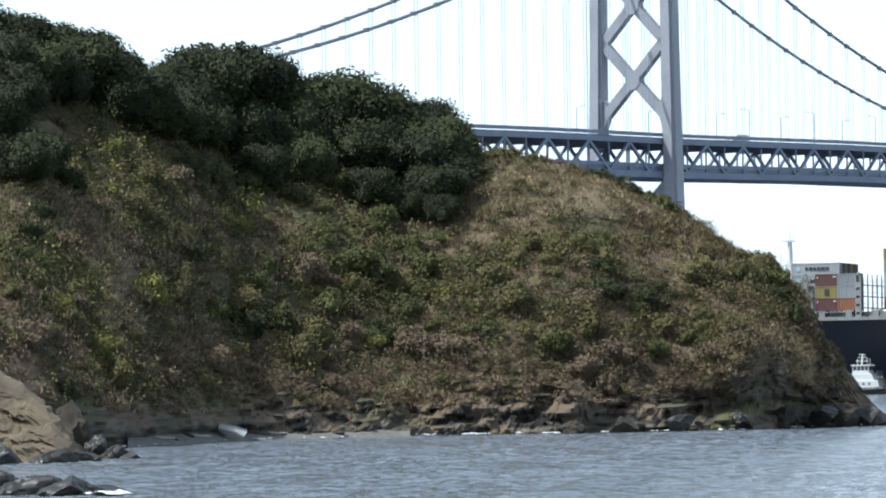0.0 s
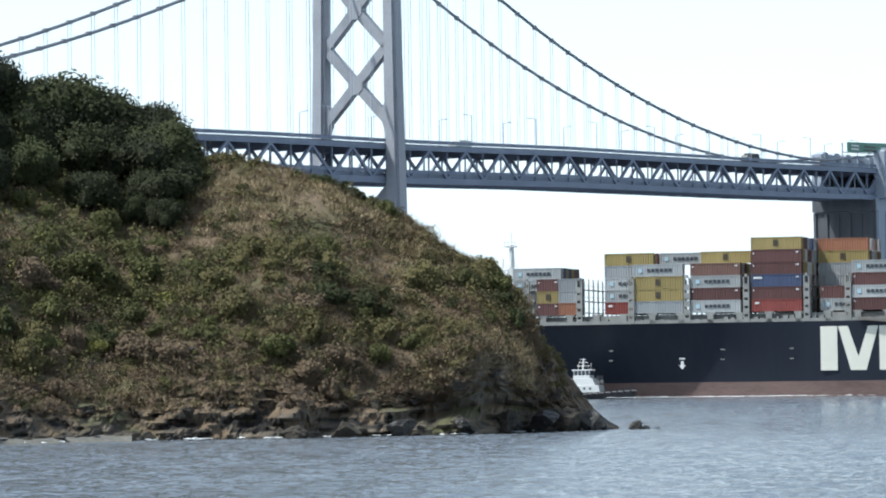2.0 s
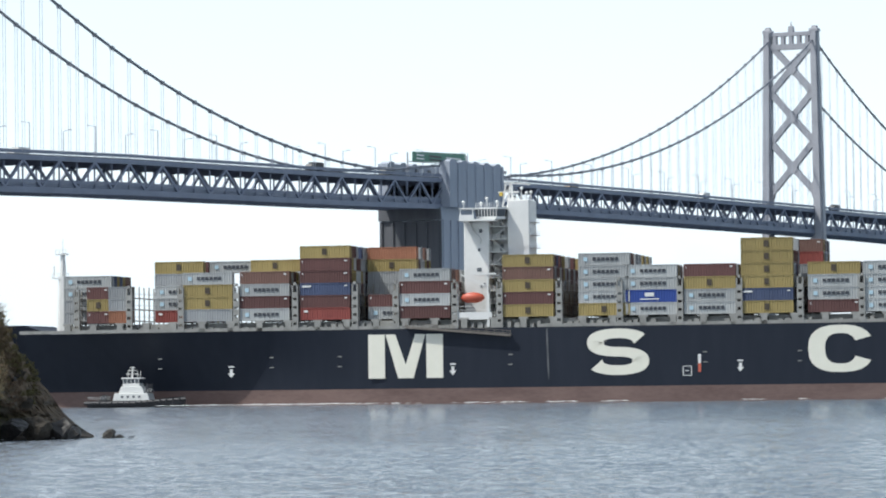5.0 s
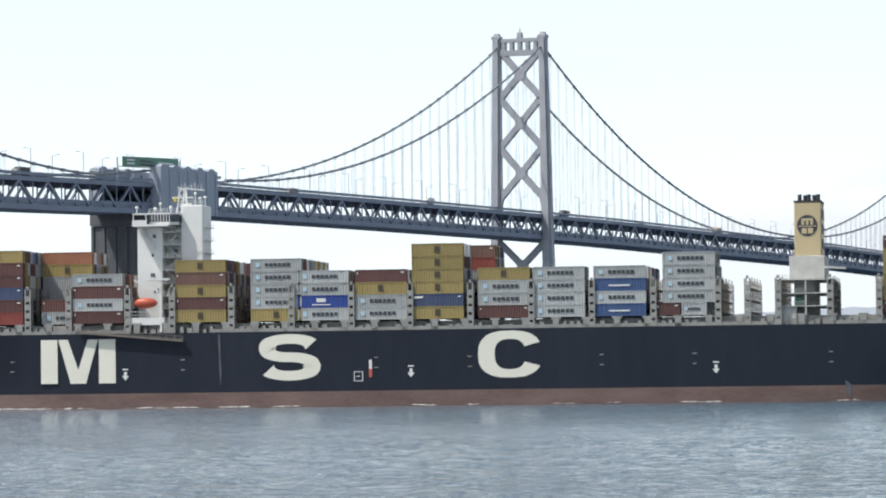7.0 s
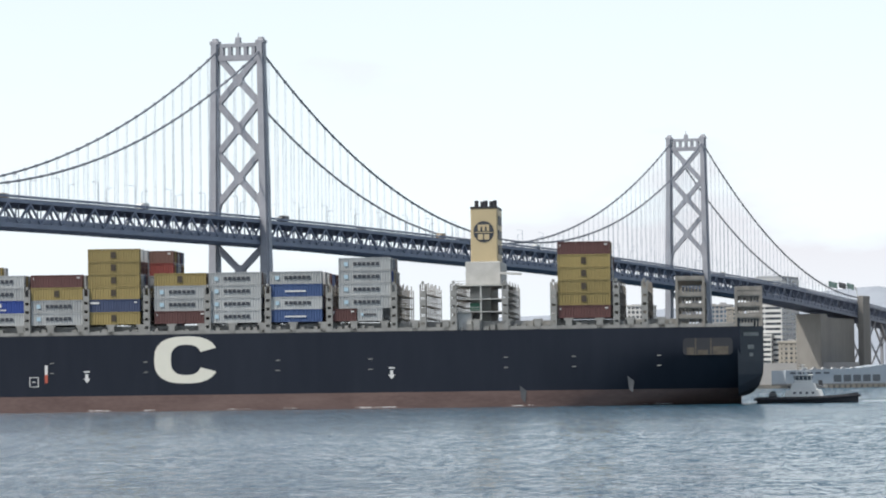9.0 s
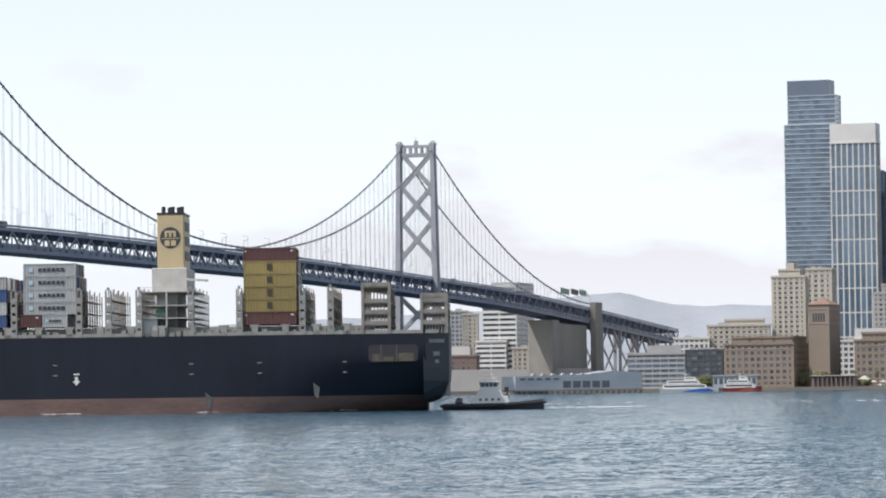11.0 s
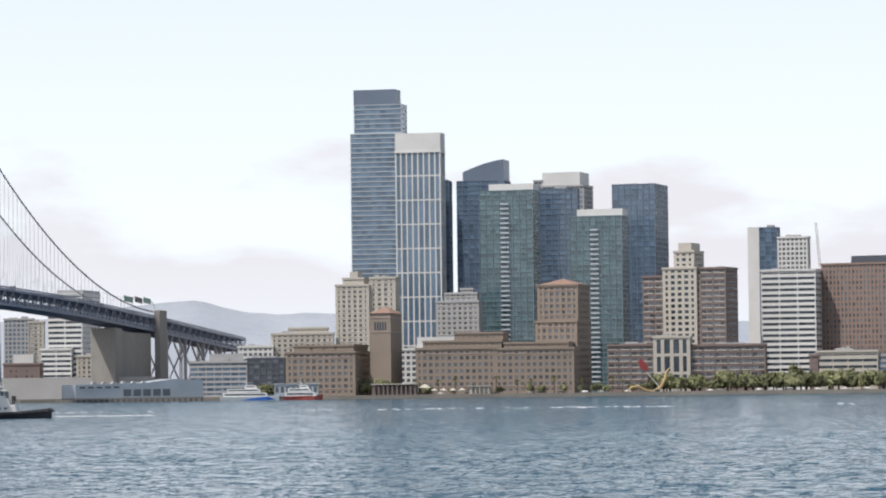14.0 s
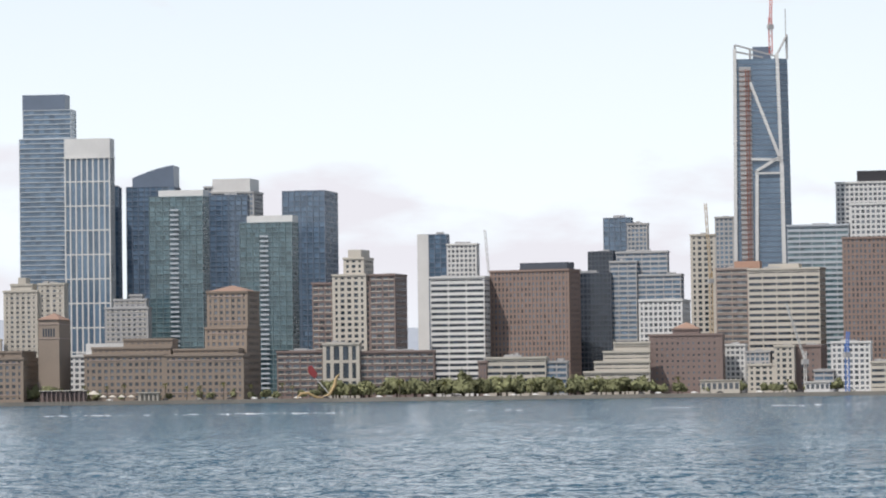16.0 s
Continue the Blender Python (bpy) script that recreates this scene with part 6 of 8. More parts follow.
# ---- tugs ----
def tug(m, ln, label, house):
    t = thing("tugboat", label, "tugboat", m)
    bm = bmesh.new()
    secs = []
    for u in (0, .08, .2, .4, .6, .8, .93, 1):
        hw = 4.6 * min(1, (1.03 - u) / 0.35) ** 0.6 * min(1, 0.75 + u * 2)
        sh = 2.0 + 1.8 * max(0, u - 0.5) ** 1.5 * 2
        secs.append([(u * ln, -hw, sh), (u * ln, -hw * 0.95, 0.4), (u * ln, -hw * 0.5, -1.5), (u * ln, hw * 0.5, -1.5), (u * ln, hw * 0.95, 0.4), (u * ln, hw, sh)])
    loft(bm, secs)
    part("hull", bm, DARK, t, "black hull")
    for u in [i / 16 for i in range(17)]:
        hw = 4.6 * min(1, (1.03 - u) / 0.35) ** 0.6 * min(1, 0.75 + u * 2)
        bm = bmesh.new()
        tube(bm, [(u * ln - .6, -hw - .2, 1.3 + max(0, u - .5) * 2), (u * ln + .6, -hw - .2, 1.3 + max(0, u - .5) * 2)], 0.5, 8)
        part("fender", bm, DARK, t)
    # deckhouse in three shrinking tiers with raked ends
    for x0, x1, y, z0, z1, rake, nm in ((.27, .66, 3.2, 2.0, 4.3, .02, "cabin"), (.33, .60, 2.7, 4.3, 6.4, .025, "cabin"), (.37, .55, 2.5, 6.4, 7.3, 0, "wheelhouse"), (.355, .565, 2.8, 8.7, 9.1, .01, "wheelhouse_roof")):
        bm = bmesh.new()
        loft(bm, [[((x0 + e) * ln, -y, z), ((x1 - e) * ln, -y, z), ((x1 - e) * ln, y, z), ((x0 + e) * ln, y, z)] for z, e in ((z0, 0), (z1, rake))])
        part(nm, bm, house, t, bevel=0.08)
    bm = bmesh.new()
    loft(bm, [[((.375 - e) * ln, -2.4 - e * 8, z), ((.545 + e) * ln, -2.4 - e * 8, z), ((.545 + e) * ln, 2.4 + e * 8, z), ((.375 - e) * ln, 2.4 + e * 8, z)] for z, e in ((7.3, 0), (8.7, .012))])
    part("window_band", bm, WINDOW, t, "dark raked wheelhouse windows")
    for k in range(5):
        bm = bmesh.new()
        beam(bm, ((.38 + k * .04) * ln, -2.46, 7.3), ((.38 + k * .04) * ln, -2.56, 8.7), 0.2, 0.14, (1, 0, 0))
        part("window_post", bm, house, t)
    for k in range(4):
        bm = bmesh.new()
        box(bm, (.36 + k * .06) * ln, (.385 + k * .06) * ln, -3.24, -3.12, 2.9, 3.6)
        part("window", bm, WINDOW, t)
    bm = bmesh.new()
    for q in (-.5, .5):
        beam(bm, (.45 * ln, q, 9.1), (.46 * ln, q * .4, 12.4), 0.2, 0.2, (1, 0, 0))
    for z, w in ((10.2, 1.6), (11.3, 1.1), (12.2, .7)):
        beam(bm, (.455 * ln - w, 0, z), (.455 * ln + w, 0, z), 0.16, 0.22)
    for q in (.40, .50, .53):
        beam(bm, (q * ln, .8, 9.1), (q * ln, .8, 11.0), 0.1, 0.1, (1, 0, 0))
    part("mast", bm, house, t)
    bm = bmesh.new()
    for z in (5.0, 5.5):
        beam(bm, (.60 * ln, -3.1, z), (.70 * ln, -3.1, z), 0.08, 0.08)
    for z in (2.7, 3.2):
        beam(bm, (.02 * ln, -3.6, z), (.26 * ln, -4.2, z), 0.08, 0.08)
    part("railing", bm, house, t)
    bm = bmesh.new()
    for s in (-1, 1):
        tube(bm, [(.63 * ln, 1.6 * s, 4.6), (.63 * ln, 1.6 * s, 7.2)], 0.5, 8)
    part("funnel", bm, DARK, t)
    bm = bmesh.new()
    tube(bm, [(.16 * ln, -1.4, 3.0), (.16 * ln, 1.4, 3.0)], 0.9, 10)
    box(bm, .12 * ln, .2 * ln, -1.8, 1.8, 2.0, 2.6)
    part("winch", bm, DARK, t)
    return t


tug(SHIP @ pose(150.6, 14.0, 0) @ Matrix.Diagonal((1, 1, 0.74, 1)), 24.0, "black-hulled harbour tug with a white deckhouse by the stern", WHITE)
tug(SHIP @ pose(-168.5, 2.0, 0) @ Matrix.Diagonal((1, 0.8, 0.8, 1)), 24.0, "black-hulled harbour tug with a white deckhouse under the ship's bow", WHITE)

# ---- city shore ----
def wall_mat(name, c, rough=0.75):
    return surf("wall_" + name, shade(c, 0.86), shade(c, 1.1), 0.05, rough, fine=14, island=0.05)


WALLS = {
    "white": wall_mat("white", (0.60, 0.60, 0.585)), "cream": wall_mat("cream", (0.47, 0.44, 0.385)), "tan": wall_mat("tan", (0.255, 0.208, 0.168)),
    "brick": wall_mat("brick", (0.205, 0.155, 0.14)), "brown": wall_mat("brown", (0.235, 0.17, 0.142)), "grey": wall_mat("grey", (0.36, 0.36, 0.36)),
    "slate": wall_mat("slate", (0.13, 0.165, 0.22), 0.4), "dark": wall_mat("dark", (0.07, 0.08, 0.10), 0.4), "steel": wall_mat("steel", (0.40, 0.44, 0.48), 0.4),
    "green": wall_mat("green", (0.13, 0.185, 0.20), 0.4), "copper": wall_mat("copper", (0.42, 0.26, 0.19)), "black": wall_mat("black", (0.03, 0.03, 0.035)),
    "blue": wall_mat("blue", (0.05, 0.22, 0.55)), "rose": wall_mat("rose", (0.36, 0.29, 0.255)), "tile": wall_mat("tile", (0.27, 0.175, 0.13)),
}
# style: wall, glass, storey height, bay width, share of band, share of pier
STYLES = {
    "bluebands": ("steel", GLASS, 3.7, 90.0, 0.19, 0.008), "whiteribs": ("white", GLASS, 18.0, 4.6, 0.05, 0.24), "green": ("green", GLASS_GREEN, 3.5, 5.0, 0.20, 0.08),
    "darkblue": ("slate", GLASS, 3.8, 4.8, 0.16, 0.14), "cream_grid": ("cream", GLASS_DARK, 4.2, 4.6, 0.42, 0.42), "white_grid": ("white", WINDOW, 3.8, 3.6, 0.40, 0.36),
    "white_bands": ("white", GLASS_DARK, 4.1, 12.0, 0.52, 0.05), "brown_grid": ("brown", WINDOW, 3.9, 2.9, 0.38, 0.50), "dark": ("dark", GLASS_DARK, 3.9, 3.0, 0.3, 0.2),
    "dark_bands": ("dark", WINDOW, 4.0, 4.0, 0.35, 0.25), "brick_bands": ("brick", WINDOW, 4.2, 5.0, 0.45, 0.18), "brick": ("brick", WINDOW, 4.0, 4.0, 0.5, 0.5),
    "brick_fine": ("brick", WINDOW, 4.0, 3.6, 0.6, 0.62), "tan": ("tan", WINDOW, 4.3, 4.2, 0.46, 0.46), "tan_plain": ("tan", WINDOW, 9.0, 9.0, 0.80, 0.86),
    "grey_grid": ("grey", GLASS, 3.7, 3.6, 0.38, 0.34), "grey_bands": ("grey", GLASS, 3.6, 6.0, 0.42, 0.08), "grey_fine": ("grey", WINDOW, 3.5, 4.0, 0.5, 0.5),
    "cream_bands": ("cream", GLASS_DARK, 4.3, 11.0, 0.55, 0.06), "cream_fine": ("cream", WINDOW, 3.5, 4.2, 0.5, 0.5), "teal_bands": ("steel", GLASS_GREEN, 4.0, 9.0, 0.45, 0.04),
    "brown_bands": ("rose", WINDOW, 4.0, 10.0, 0.5, 0.06), "portal": ("cream", GLASS_DARK, 12.0, 6.2, 0.16, 0.38),
}


def building(name, label, x, y, ang, blocks, roof=None):
    """A house of stacked blocks; each block: x0, x1, y0, y1, z0, z1 in its own frame, and its facade style."""
    t = thing(name, label, "building" if name != "billboard" else "billboard", pose(x, y, 0, 0, 0, ang), "buildings of the city skyline")
    for x0, x1, y0, y1, z0, z1, style in blocks:
        if style.startswith("slope_"):
            bm = bmesh.new()
            top = [(x0 + (x1 - x0) * i / 8, z0 + (z1 - z0) * (0.42 + 0.58 * math.sin(i / 8 * 1.35) / math.sin(1.35))) for i in range(9)]
            loft(bm, [[(x0, q, z0)] + [(a, q, b) for a, b in top] + [(x1, q, z0)] for q in (y0, y1)])
            part("crown", bm, WALLS[style[6:]], t)
            continue
        if style.startswith("blank_"):
            bm = bmesh.new()
            box(bm, x0, x1, y0, y1, z0, z1)
            part("wall", bm, WALLS[style[6:]], t)
            continue
        wall, glass, fh, bw, sp, pr = STYLES[style]
        d = 0.45
        bm = bmesh.new()
        box(bm, x0 + d, x1 - d, y0 + d, y1 - d, z0, z1 - 0.3)
        body = part("wall", bm, glass, t)
        nf = max(1, round((z1 - z0) / fh))
        # single panes, each with its own blinds and tint
        fl, vs, fs = (z1 - z0) / nf, [], []
        for lo, hi, along in ((x0 + d, x1 - d, 0), (y0 + d, y1 - d, 1)):
            nb = max(1, round((hi - lo) / min(bw, 4.0)))
            for i in range(nf):
                for j in range(nb):
                    u0, u1 = lo + (hi - lo) * j / nb + 0.05, lo + (hi - lo) * (j + 1) / nb - 0.05
                    a0, a1, q = z0 + fl * i + 0.1, z0 + fl * (i + 1) - 0.4, len(vs)
                    if along:
                        vs += [(x1 - d + 0.12, u0, a0), (x1 - d + 0.12, u1, a0), (x1 - d + 0.12, u1, a1), (x1 - d + 0.12, u0, a1)]
                    else:
                        vs += [(u0, y0 + d - 0.12, a0), (u1, y0 + d - 0.12, a0), (u1, y0 + d - 0.12, a1), (u0, y0 + d - 0.12, a1)]
                    fs.append((q, q + 1, q + 2, q + 3))
        me = bpy.data.meshes.new("glazing")
        me.from_pydata(vs, [], fs)
        me.materials.append(glass)
        put("glazing", me, body)
        if style == "green" and z1 - z0 > 40:
            w = x1 - x0
            bm = bmesh.new()
            box(bm, x0 + w * 0.40, x0 + w * 0.56, y0 - 1.3, y0 + 0.2, -0.15, 0.15)
            box(bm, x0 + w * 0.40, x0 + w * 0.56, y0 - 1.3, y0 - 1.2, 0.15, 1.1)
            balcony = mesh_of("balcony", bm, WALLS["steel"])
            for i in range(2, nf - 2):
                put("balcony", balcony, body, pose(0, 0, z0 + fl * i))
        h = (z1 - z0) / nf
        bm = bmesh.new()
        box(bm, x0, x1, y0, y1, -h * sp / 2, h * sp / 2)
        band = mesh_of("spandrel", bm, WALLS[wall])
        for i in range(nf + 1):
            zz = z0 + i * h
            if i == 0:
                zz += h * sp / 2
            elif i == nf:
                zz -= h * sp / 2
            put("spandrel", band, body, pose(0, 0, zz))
        if style in ("brick_bands", "tan", "brown_bands", "cream_fine", "grey_fine"):
            pale = WALLS["cream" if style != "tan" else "rose"]
            n0 = max(1, round((x1 - x0) / (9.0 if style != "tan" else 30.0)))
            bm = bmesh.new()
            for q in range(n0):
                w0 = (x1 - x0) / n0
                box(bm, x0 + w0 * (q + 0.1), x0 + w0 * (q + 0.9), y0 - 0.3, y0 - 0.08, -0.3, 0.3)
            sill = mesh_of("sill", bm, pale)
            for i in range(1, nf):
                if style != "tan" or i in (1, nf - 1):
                    put("sill", sill, body, pose(0, 0, z0 + i * h + h * sp * 0.35))
        if not style.startswith(("green", "darkblue", "blue", "dark")):
            bm = bmesh.new()
            box(bm, x0 - 0.5, x1 + 0.5, y0 - 0.6, y0 + 0.3, z1 - 0.9, z1 + 0.5)
            box(bm, x1 - 0.3, x1 + 0.5, y0 + 0.3, y1, z1 - 0.9, z1 + 0.5)
            part("cornice", bm, WALLS[wall], body)
        for lo, hi, along in ((x0, x1, 0), (y0, y1, 1)):
            nb = max(1, round((hi - lo) / bw))
            s = (hi - lo) / nb
            wd = max(0.35, s * pr)
            bm = bmesh.new()
            box(bm, -wd / 2, wd / 2, -wd / 2 if along else 0, wd / 2 if along else 0.6, z0, z1)
            if along:
                bm.free()
                bm = bmesh.new()
                box(bm, -0.6, 0, -wd / 2, wd / 2, z0, z1)
            post = mesh_of("pier", bm, WALLS[wall])
            for i in range(nb + 1):
                u = min(max(lo + i * s, lo + wd / 2), hi - wd / 2)
                put("pier", post, body, pose(u, y0 - 0.06, 0) if not along else pose(x1 + 0.06, u, 0))
        if z1 - z0 > 12:
            bm = bmesh.new()
            rng = random.Random(int(x0 * 7 + z1))
            w, dd = x1 - x0, y1 - y0
            for _ in range(3):
                u, v = rng.uniform(0.1, 0.6), rng.uniform(0.2, 0.6)
                box(bm, x0 + w * u, x0 + w * min(0.95, u + rng.uniform(.1, .3)), y0 + dd * v, y0 + dd * min(.95, v + .3), z1 - 0.3, z1 + rng.uniform(0.6, 2.2))
            part("roof_plant", bm, WALLS["grey"], t)
    if roof == "hip":
        x0, x1, y0, y1, _, z1, _ = blocks[-1]
        bm = bmesh.new()
        cx, cy = (x0 + x1) / 2, (y0 + y1) / 2
        loft(bm, [[(x0 - .8, y0 - .8, z1), (x1 + .8, y0 - .8, z1), (x1 + .8, y1 + .8, z1), (x0 - .8, y1 + .8, z1)],
                  [(cx - .6, cy - .6, z1 + 4.5), (cx + .6, cy - .6, z1 + 4.5), (cx + .6, cy + .6, z1 + 4.5), (cx - .6, cy + .6, z1 + 4.5)]])
        part("roof", bm, WALLS["tile"], t, "terracotta tiled hip roof")
    return t


# land behind the quay
bm = bmesh.new()
edge = [(330, 2560), (380, 2560), (470, 2530), (560, 2500), (760, 2455), (900, 2400), (1100, 2325), (1700, 2100), (2400, 2300), (2400, 4400), (-900, 4400), (-900, 3150), (150, 3050)]
loft(bm, [[(x, y, z) for x, y in edge] for z in (-2, 2.5)])
tagged(put("pavement", mesh_of("pavement", bm, surf("quay_ground", (0.16, 0.15, 0.13), (0.25, 0.23, 0.20), 0.05, 0.9))), "dark stone quay wall and waterfront promenade", "quay", kind="structure")

building('office_tower', 'tall blue glass residential tower with pale floor bands', 647.9, 2909.2, -25.4, [(0.0, 40.8, 0.0, 17.9, 2.5, 203.7, 'bluebands'), (2.7, 40.8, 1.0, 17.4, 203.7, 226.0, 'bluebands'), (2.7, 36.0, 1.0, 17.4, 226.0, 237.5, 'blank_slate')])
building('office_tower', 'tall white-ribbed tower with dark window strips and a pale crown', 667.4, 2831.4, -24.0, [(0.0, 34.9, 0.0, 16.3, 2.5, 184.8, 'whiteribs'), (0.0, 34.9, 0.0, 16.3, 184.8, 198.8, 'blank_white')])
building('office_tower', 'dark striped slab behind the white-ribbed tower', 704.9, 2857.9, -18.1, [(0.0, 9.4, 0.0, 22.0, 2.5, 164.9, 'darkblue')])
building('office_tower', 'slate blue glass tower with a curved sloping crown', 733.4, 2919.2, -22.9, [(0.0, 38.1, 0.0, 27.9, 2.5, 167.9, 'darkblue'), (4.9, 37.3, 1.0, 27.4, 167.9, 184.1, 'slope_slate')])
building('office_tower', 'green glass residential tower with a pale roof rim', 710.2, 2734.4, -29.4, [(0.0, 40.5, 0.0, 17.9, 2.5, 150.4, 'green'), (6.8, 40.5, 2.0, 16.9, 150.4, 154.9, 'blank_white')])
building('office_tower', 'pale tower with a cream penthouse', 802.2, 2947.9, -28.1, [(6.9, 40.7, 0.0, 29.6, 2.5, 165.0, 'grey_grid'), (6.9, 37.5, 0.0, 29.6, 165.0, 175.7, 'blank_white'), (0.0, 6.9, 0.0, 29.6, 2.5, 169.6, 'grey_grid')])
building('office_tower', 'plain blue-grey glass office tower', 769.6, 2794.3, -20.0, [(0.0, 28.8, 0.0, 16.2, 2.5, 155.0, 'darkblue')])
building('office_tower', 'green glass residential tower with a stepped pale top', 766.8, 2690.0, -30.7, [(-0.0, 39.3, 0.0, 17.8, 2.5, 129.5, 'green'), (5.1, 39.3, 2.0, 16.8, 129.5, 134.3, 'blank_white')])
building('office_tower', 'dark blue glass tower', 816.1, 2756.9, -29.2, [(0.0, 32.8, 0.0, 40.2, 2.5, 156.2, 'darkblue')])
building('office_building', 'cream and brick stepped office building with a lantern top', 808.5, 2644.6, -32.2, [(0.0, 42.8, 0.0, 30.8, 2.5, 84.3, 'brick_bands'), (15.6, 40.7, -2.0, 31.8, 2.5, 89.8, 'cream_grid'), (42.8, 61.5, 0.0, 30.8, 2.5, 89.5, 'brick_bands'), (22.3, 37.3, 4.0, 28.8, 89.8, 101.8, 'cream_grid'), (25.2, 34.8, 6.0, 27.8, 101.8, 107.8, 'blank_cream')])
building('office_tower', 'white grid tower with a dark glass corner', 972.9, 2933.6, -29.4, [(0.0, 9.2, 0.0, 10.8, 2.5, 131.6, 'blank_white'), (9.2, 24.0, 0.0, 10.8, 2.5, 131.4, 'darkblue'), (24.0, 48.3, 0.0, 10.8, 2.5, 123.1, 'white_grid')])
building('office_building', 'white banded office block', 892.2, 2630.8, -27.5, [(0.0, 39.4, 0.0, 23.4, 2.5, 87.8, 'white_bands')])
building('office_building', 'brown precast office block with deep window grid', 937.4, 2631.6, -38.8, [(0.0, 60.5, 0.0, 23.7, 2.5, 92.0, 'brown_grid'), (20.8, 57.0, 6.0, 20.7, 91.8, 97.5, 'blank_dark')])
building('office_building', 'dark glass office block', 1003.2, 2643.6, -25.4, [(0.0, 29.3, 0.0, 22.0, 2.5, 90.9, 'dark')])
building('office_tower', 'slate glass twin tower', 1135.7, 2984.6, -30.0, [(11.8, 35.3, 0.0, 8.0, 2.5, 147.0, 'darkblue'), (31.6, 48.5, 0.0, 8.0, 2.5, 141.6, 'grey_grid'), (0.0, 21.2, -8.0, 12.0, 2.5, 119.3, 'dark')])
building('office_building', 'grey stepped residential building with balconies', 1029.6, 2634.4, -34.5, [(0.0, 20.3, 0.0, 11.8, 2.5, 98.8, 'grey_bands'), (4.2, 42.3, 4.0, 9.8, 2.5, 105.6, 'grey_bands'), (20.3, 52.8, 2.0, 10.8, 2.5, 88.6, 'grey_bands')])
building('office_building', 'pale low apartment block', 1025.9, 2562.8, -28.5, [(-0.0, 31.1, 0.0, 40.7, 2.5, 68.8, 'white_grid')])
building('office_tower', 'tan and grey grid tower', 1160.7, 2815.7, -31.5, [(0.0, 19.7, 0.0, 8.0, 2.5, 126.0, 'cream_grid'), (19.7, 37.6, 0.0, 8.0, 2.5, 139.3, 'grey_grid'), (37.6, 46.5, 0.0, 8.0, 2.5, 125.5, 'cream_grid')])
building('office_building', 'brown banded office building with a copper roof box', 1098.3, 2598.7, -27.6, [(-0.0, 23.3, 0.0, 22.0, 2.5, 92.3, 'brown_bands'), (13.1, 31.5, 4.0, 20.0, 92.1, 97.4, 'blank_copper')])
building('office_building', 'cream banded office building with long window strips', 1104.5, 2551.1, -34.5, [(-0.0, 51.9, 0.0, 19.3, 2.5, 90.2, 'cream_bands'), (13.5, 35.6, 6.0, 16.3, 90.2, 93.8, 'blank_cream')])
building('office_building', 'pale teal-banded glass office building', 1177.4, 2655.3, -29.0, [(0.0, 45.7, 0.0, 22.0, 2.5, 126.1, 'teal_bands')])
building('office_building', 'brown office tower with a dense window grid', 1151.7, 2490.4, -27.7, [(-0.0, 38.2, 0.0, 57.3, 2.5, 110.0, 'brown_grid')])
building('office_tower', 'pale stone tower with a black roof box', 1264.6, 2769.2, -27.7, [(-0.0, 46.8, 0.0, 60.0, 2.5, 164.7, 'white_grid'), (16.2, 46.8, 6.0, 57.0, 164.5, 173.8, 'blank_black')])
building('office_tower', 'pale stone setback tower', 1203.9, 2598.2, -27.7, [(0.0, 33.7, 0.0, 59.9, 2.5, 139.4, 'white_grid')])
building('office_building', 'cream portal with tall windows between brick wings', 751.8, 2527.3, -20.8, [(31.6, 56.6, -3.0, 12.5, 2.5, 39.5, 'portal'), (0.0, 31.6, 0.0, 11.0, 2.5, 34.5, 'brick_bands'), (56.6, 107.2, 0.0, 11.0, 2.5, 33.7, 'brick_bands')])
building('office_building', 'long low pale office building with strip windows', 881.6, 2485.2, -22.8, [(5.8, 46.1, 0.0, 22.0, 2.5, 28.4, 'cream_bands'), (46.1, 60.3, 2.0, 21.0, 2.5, 25.4, 'grey_bands'), (0.0, 6.5, 0.0, 22.0, 2.5, 26.0, 'brick')])
building('office_building', 'cream terraced waterfront building like a ziggurat', 948.7, 2460.0, -22.0, [(0.0, 44.3, 0.0, 22.0, 2.5, 18.0, 'cream_bands'), (6.9, 44.3, 3.0, 20.5, 17.9, 24.8, 'cream_bands'), (13.0, 44.3, 6.0, 19.0, 24.8, 31.6, 'cream_bands'), (19.9, 44.3, 9.0, 17.5, 31.6, 37.7, 'cream_bands')])
building('hotel', 'brown brick hotel with a hipped tower roof', 998.5, 2467.6, -27.1, [(-0.0, 50.3, 0.0, 14.7, 2.5, 42.8, 'brick_fine'), (15.9, 34.1, 3.0, 13.2, 42.8, 46.6, 'brick_fine')], roof='hip')
building('office_building', 'low white and cream waterfront block', 1053.1, 2464.9, -25.8, [(0.0, 13.6, 0.0, 22.0, 2.5, 35.6, 'white_grid'), (13.6, 30.6, 0.0, 22.0, 2.5, 30.8, 'grey_grid')])
building('office_building', 'cream waterfront building with framed bays', 1059.9, 2440.9, -26.1, [(0.0, 18.4, 0.0, 27.7, 2.5, 21.7, 'cream_grid'), (18.4, 31.9, -2.0, 28.7, 2.5, 34.2, 'cream_grid')])
building('office_building', 'small brown brick block', 1092.7, 2437.3, -26.5, [(0.0, 18.1, 0.0, 60.0, 2.5, 34.1, 'brick_fine')])
building('office_building', 'low white shed building', 1102.2, 2425.1, -26.7, [(11.5, 38.2, 0.0, 22.0, 2.5, 36.2, 'white_grid'), (38.2, 57.3, 0.0, 22.0, 2.5, 22.5, 'cream_bands'), (-0.0, 13.4, -4.0, 24.0, 2.5, 17.3, 'grey_bands')])
building('office_building', 'small yellow-green low building beside the trees', 916.9, 2532.3, -21.0, [(0.0, 7.8, 0.0, 60.0, 2.5, 30.2, 'tan')])
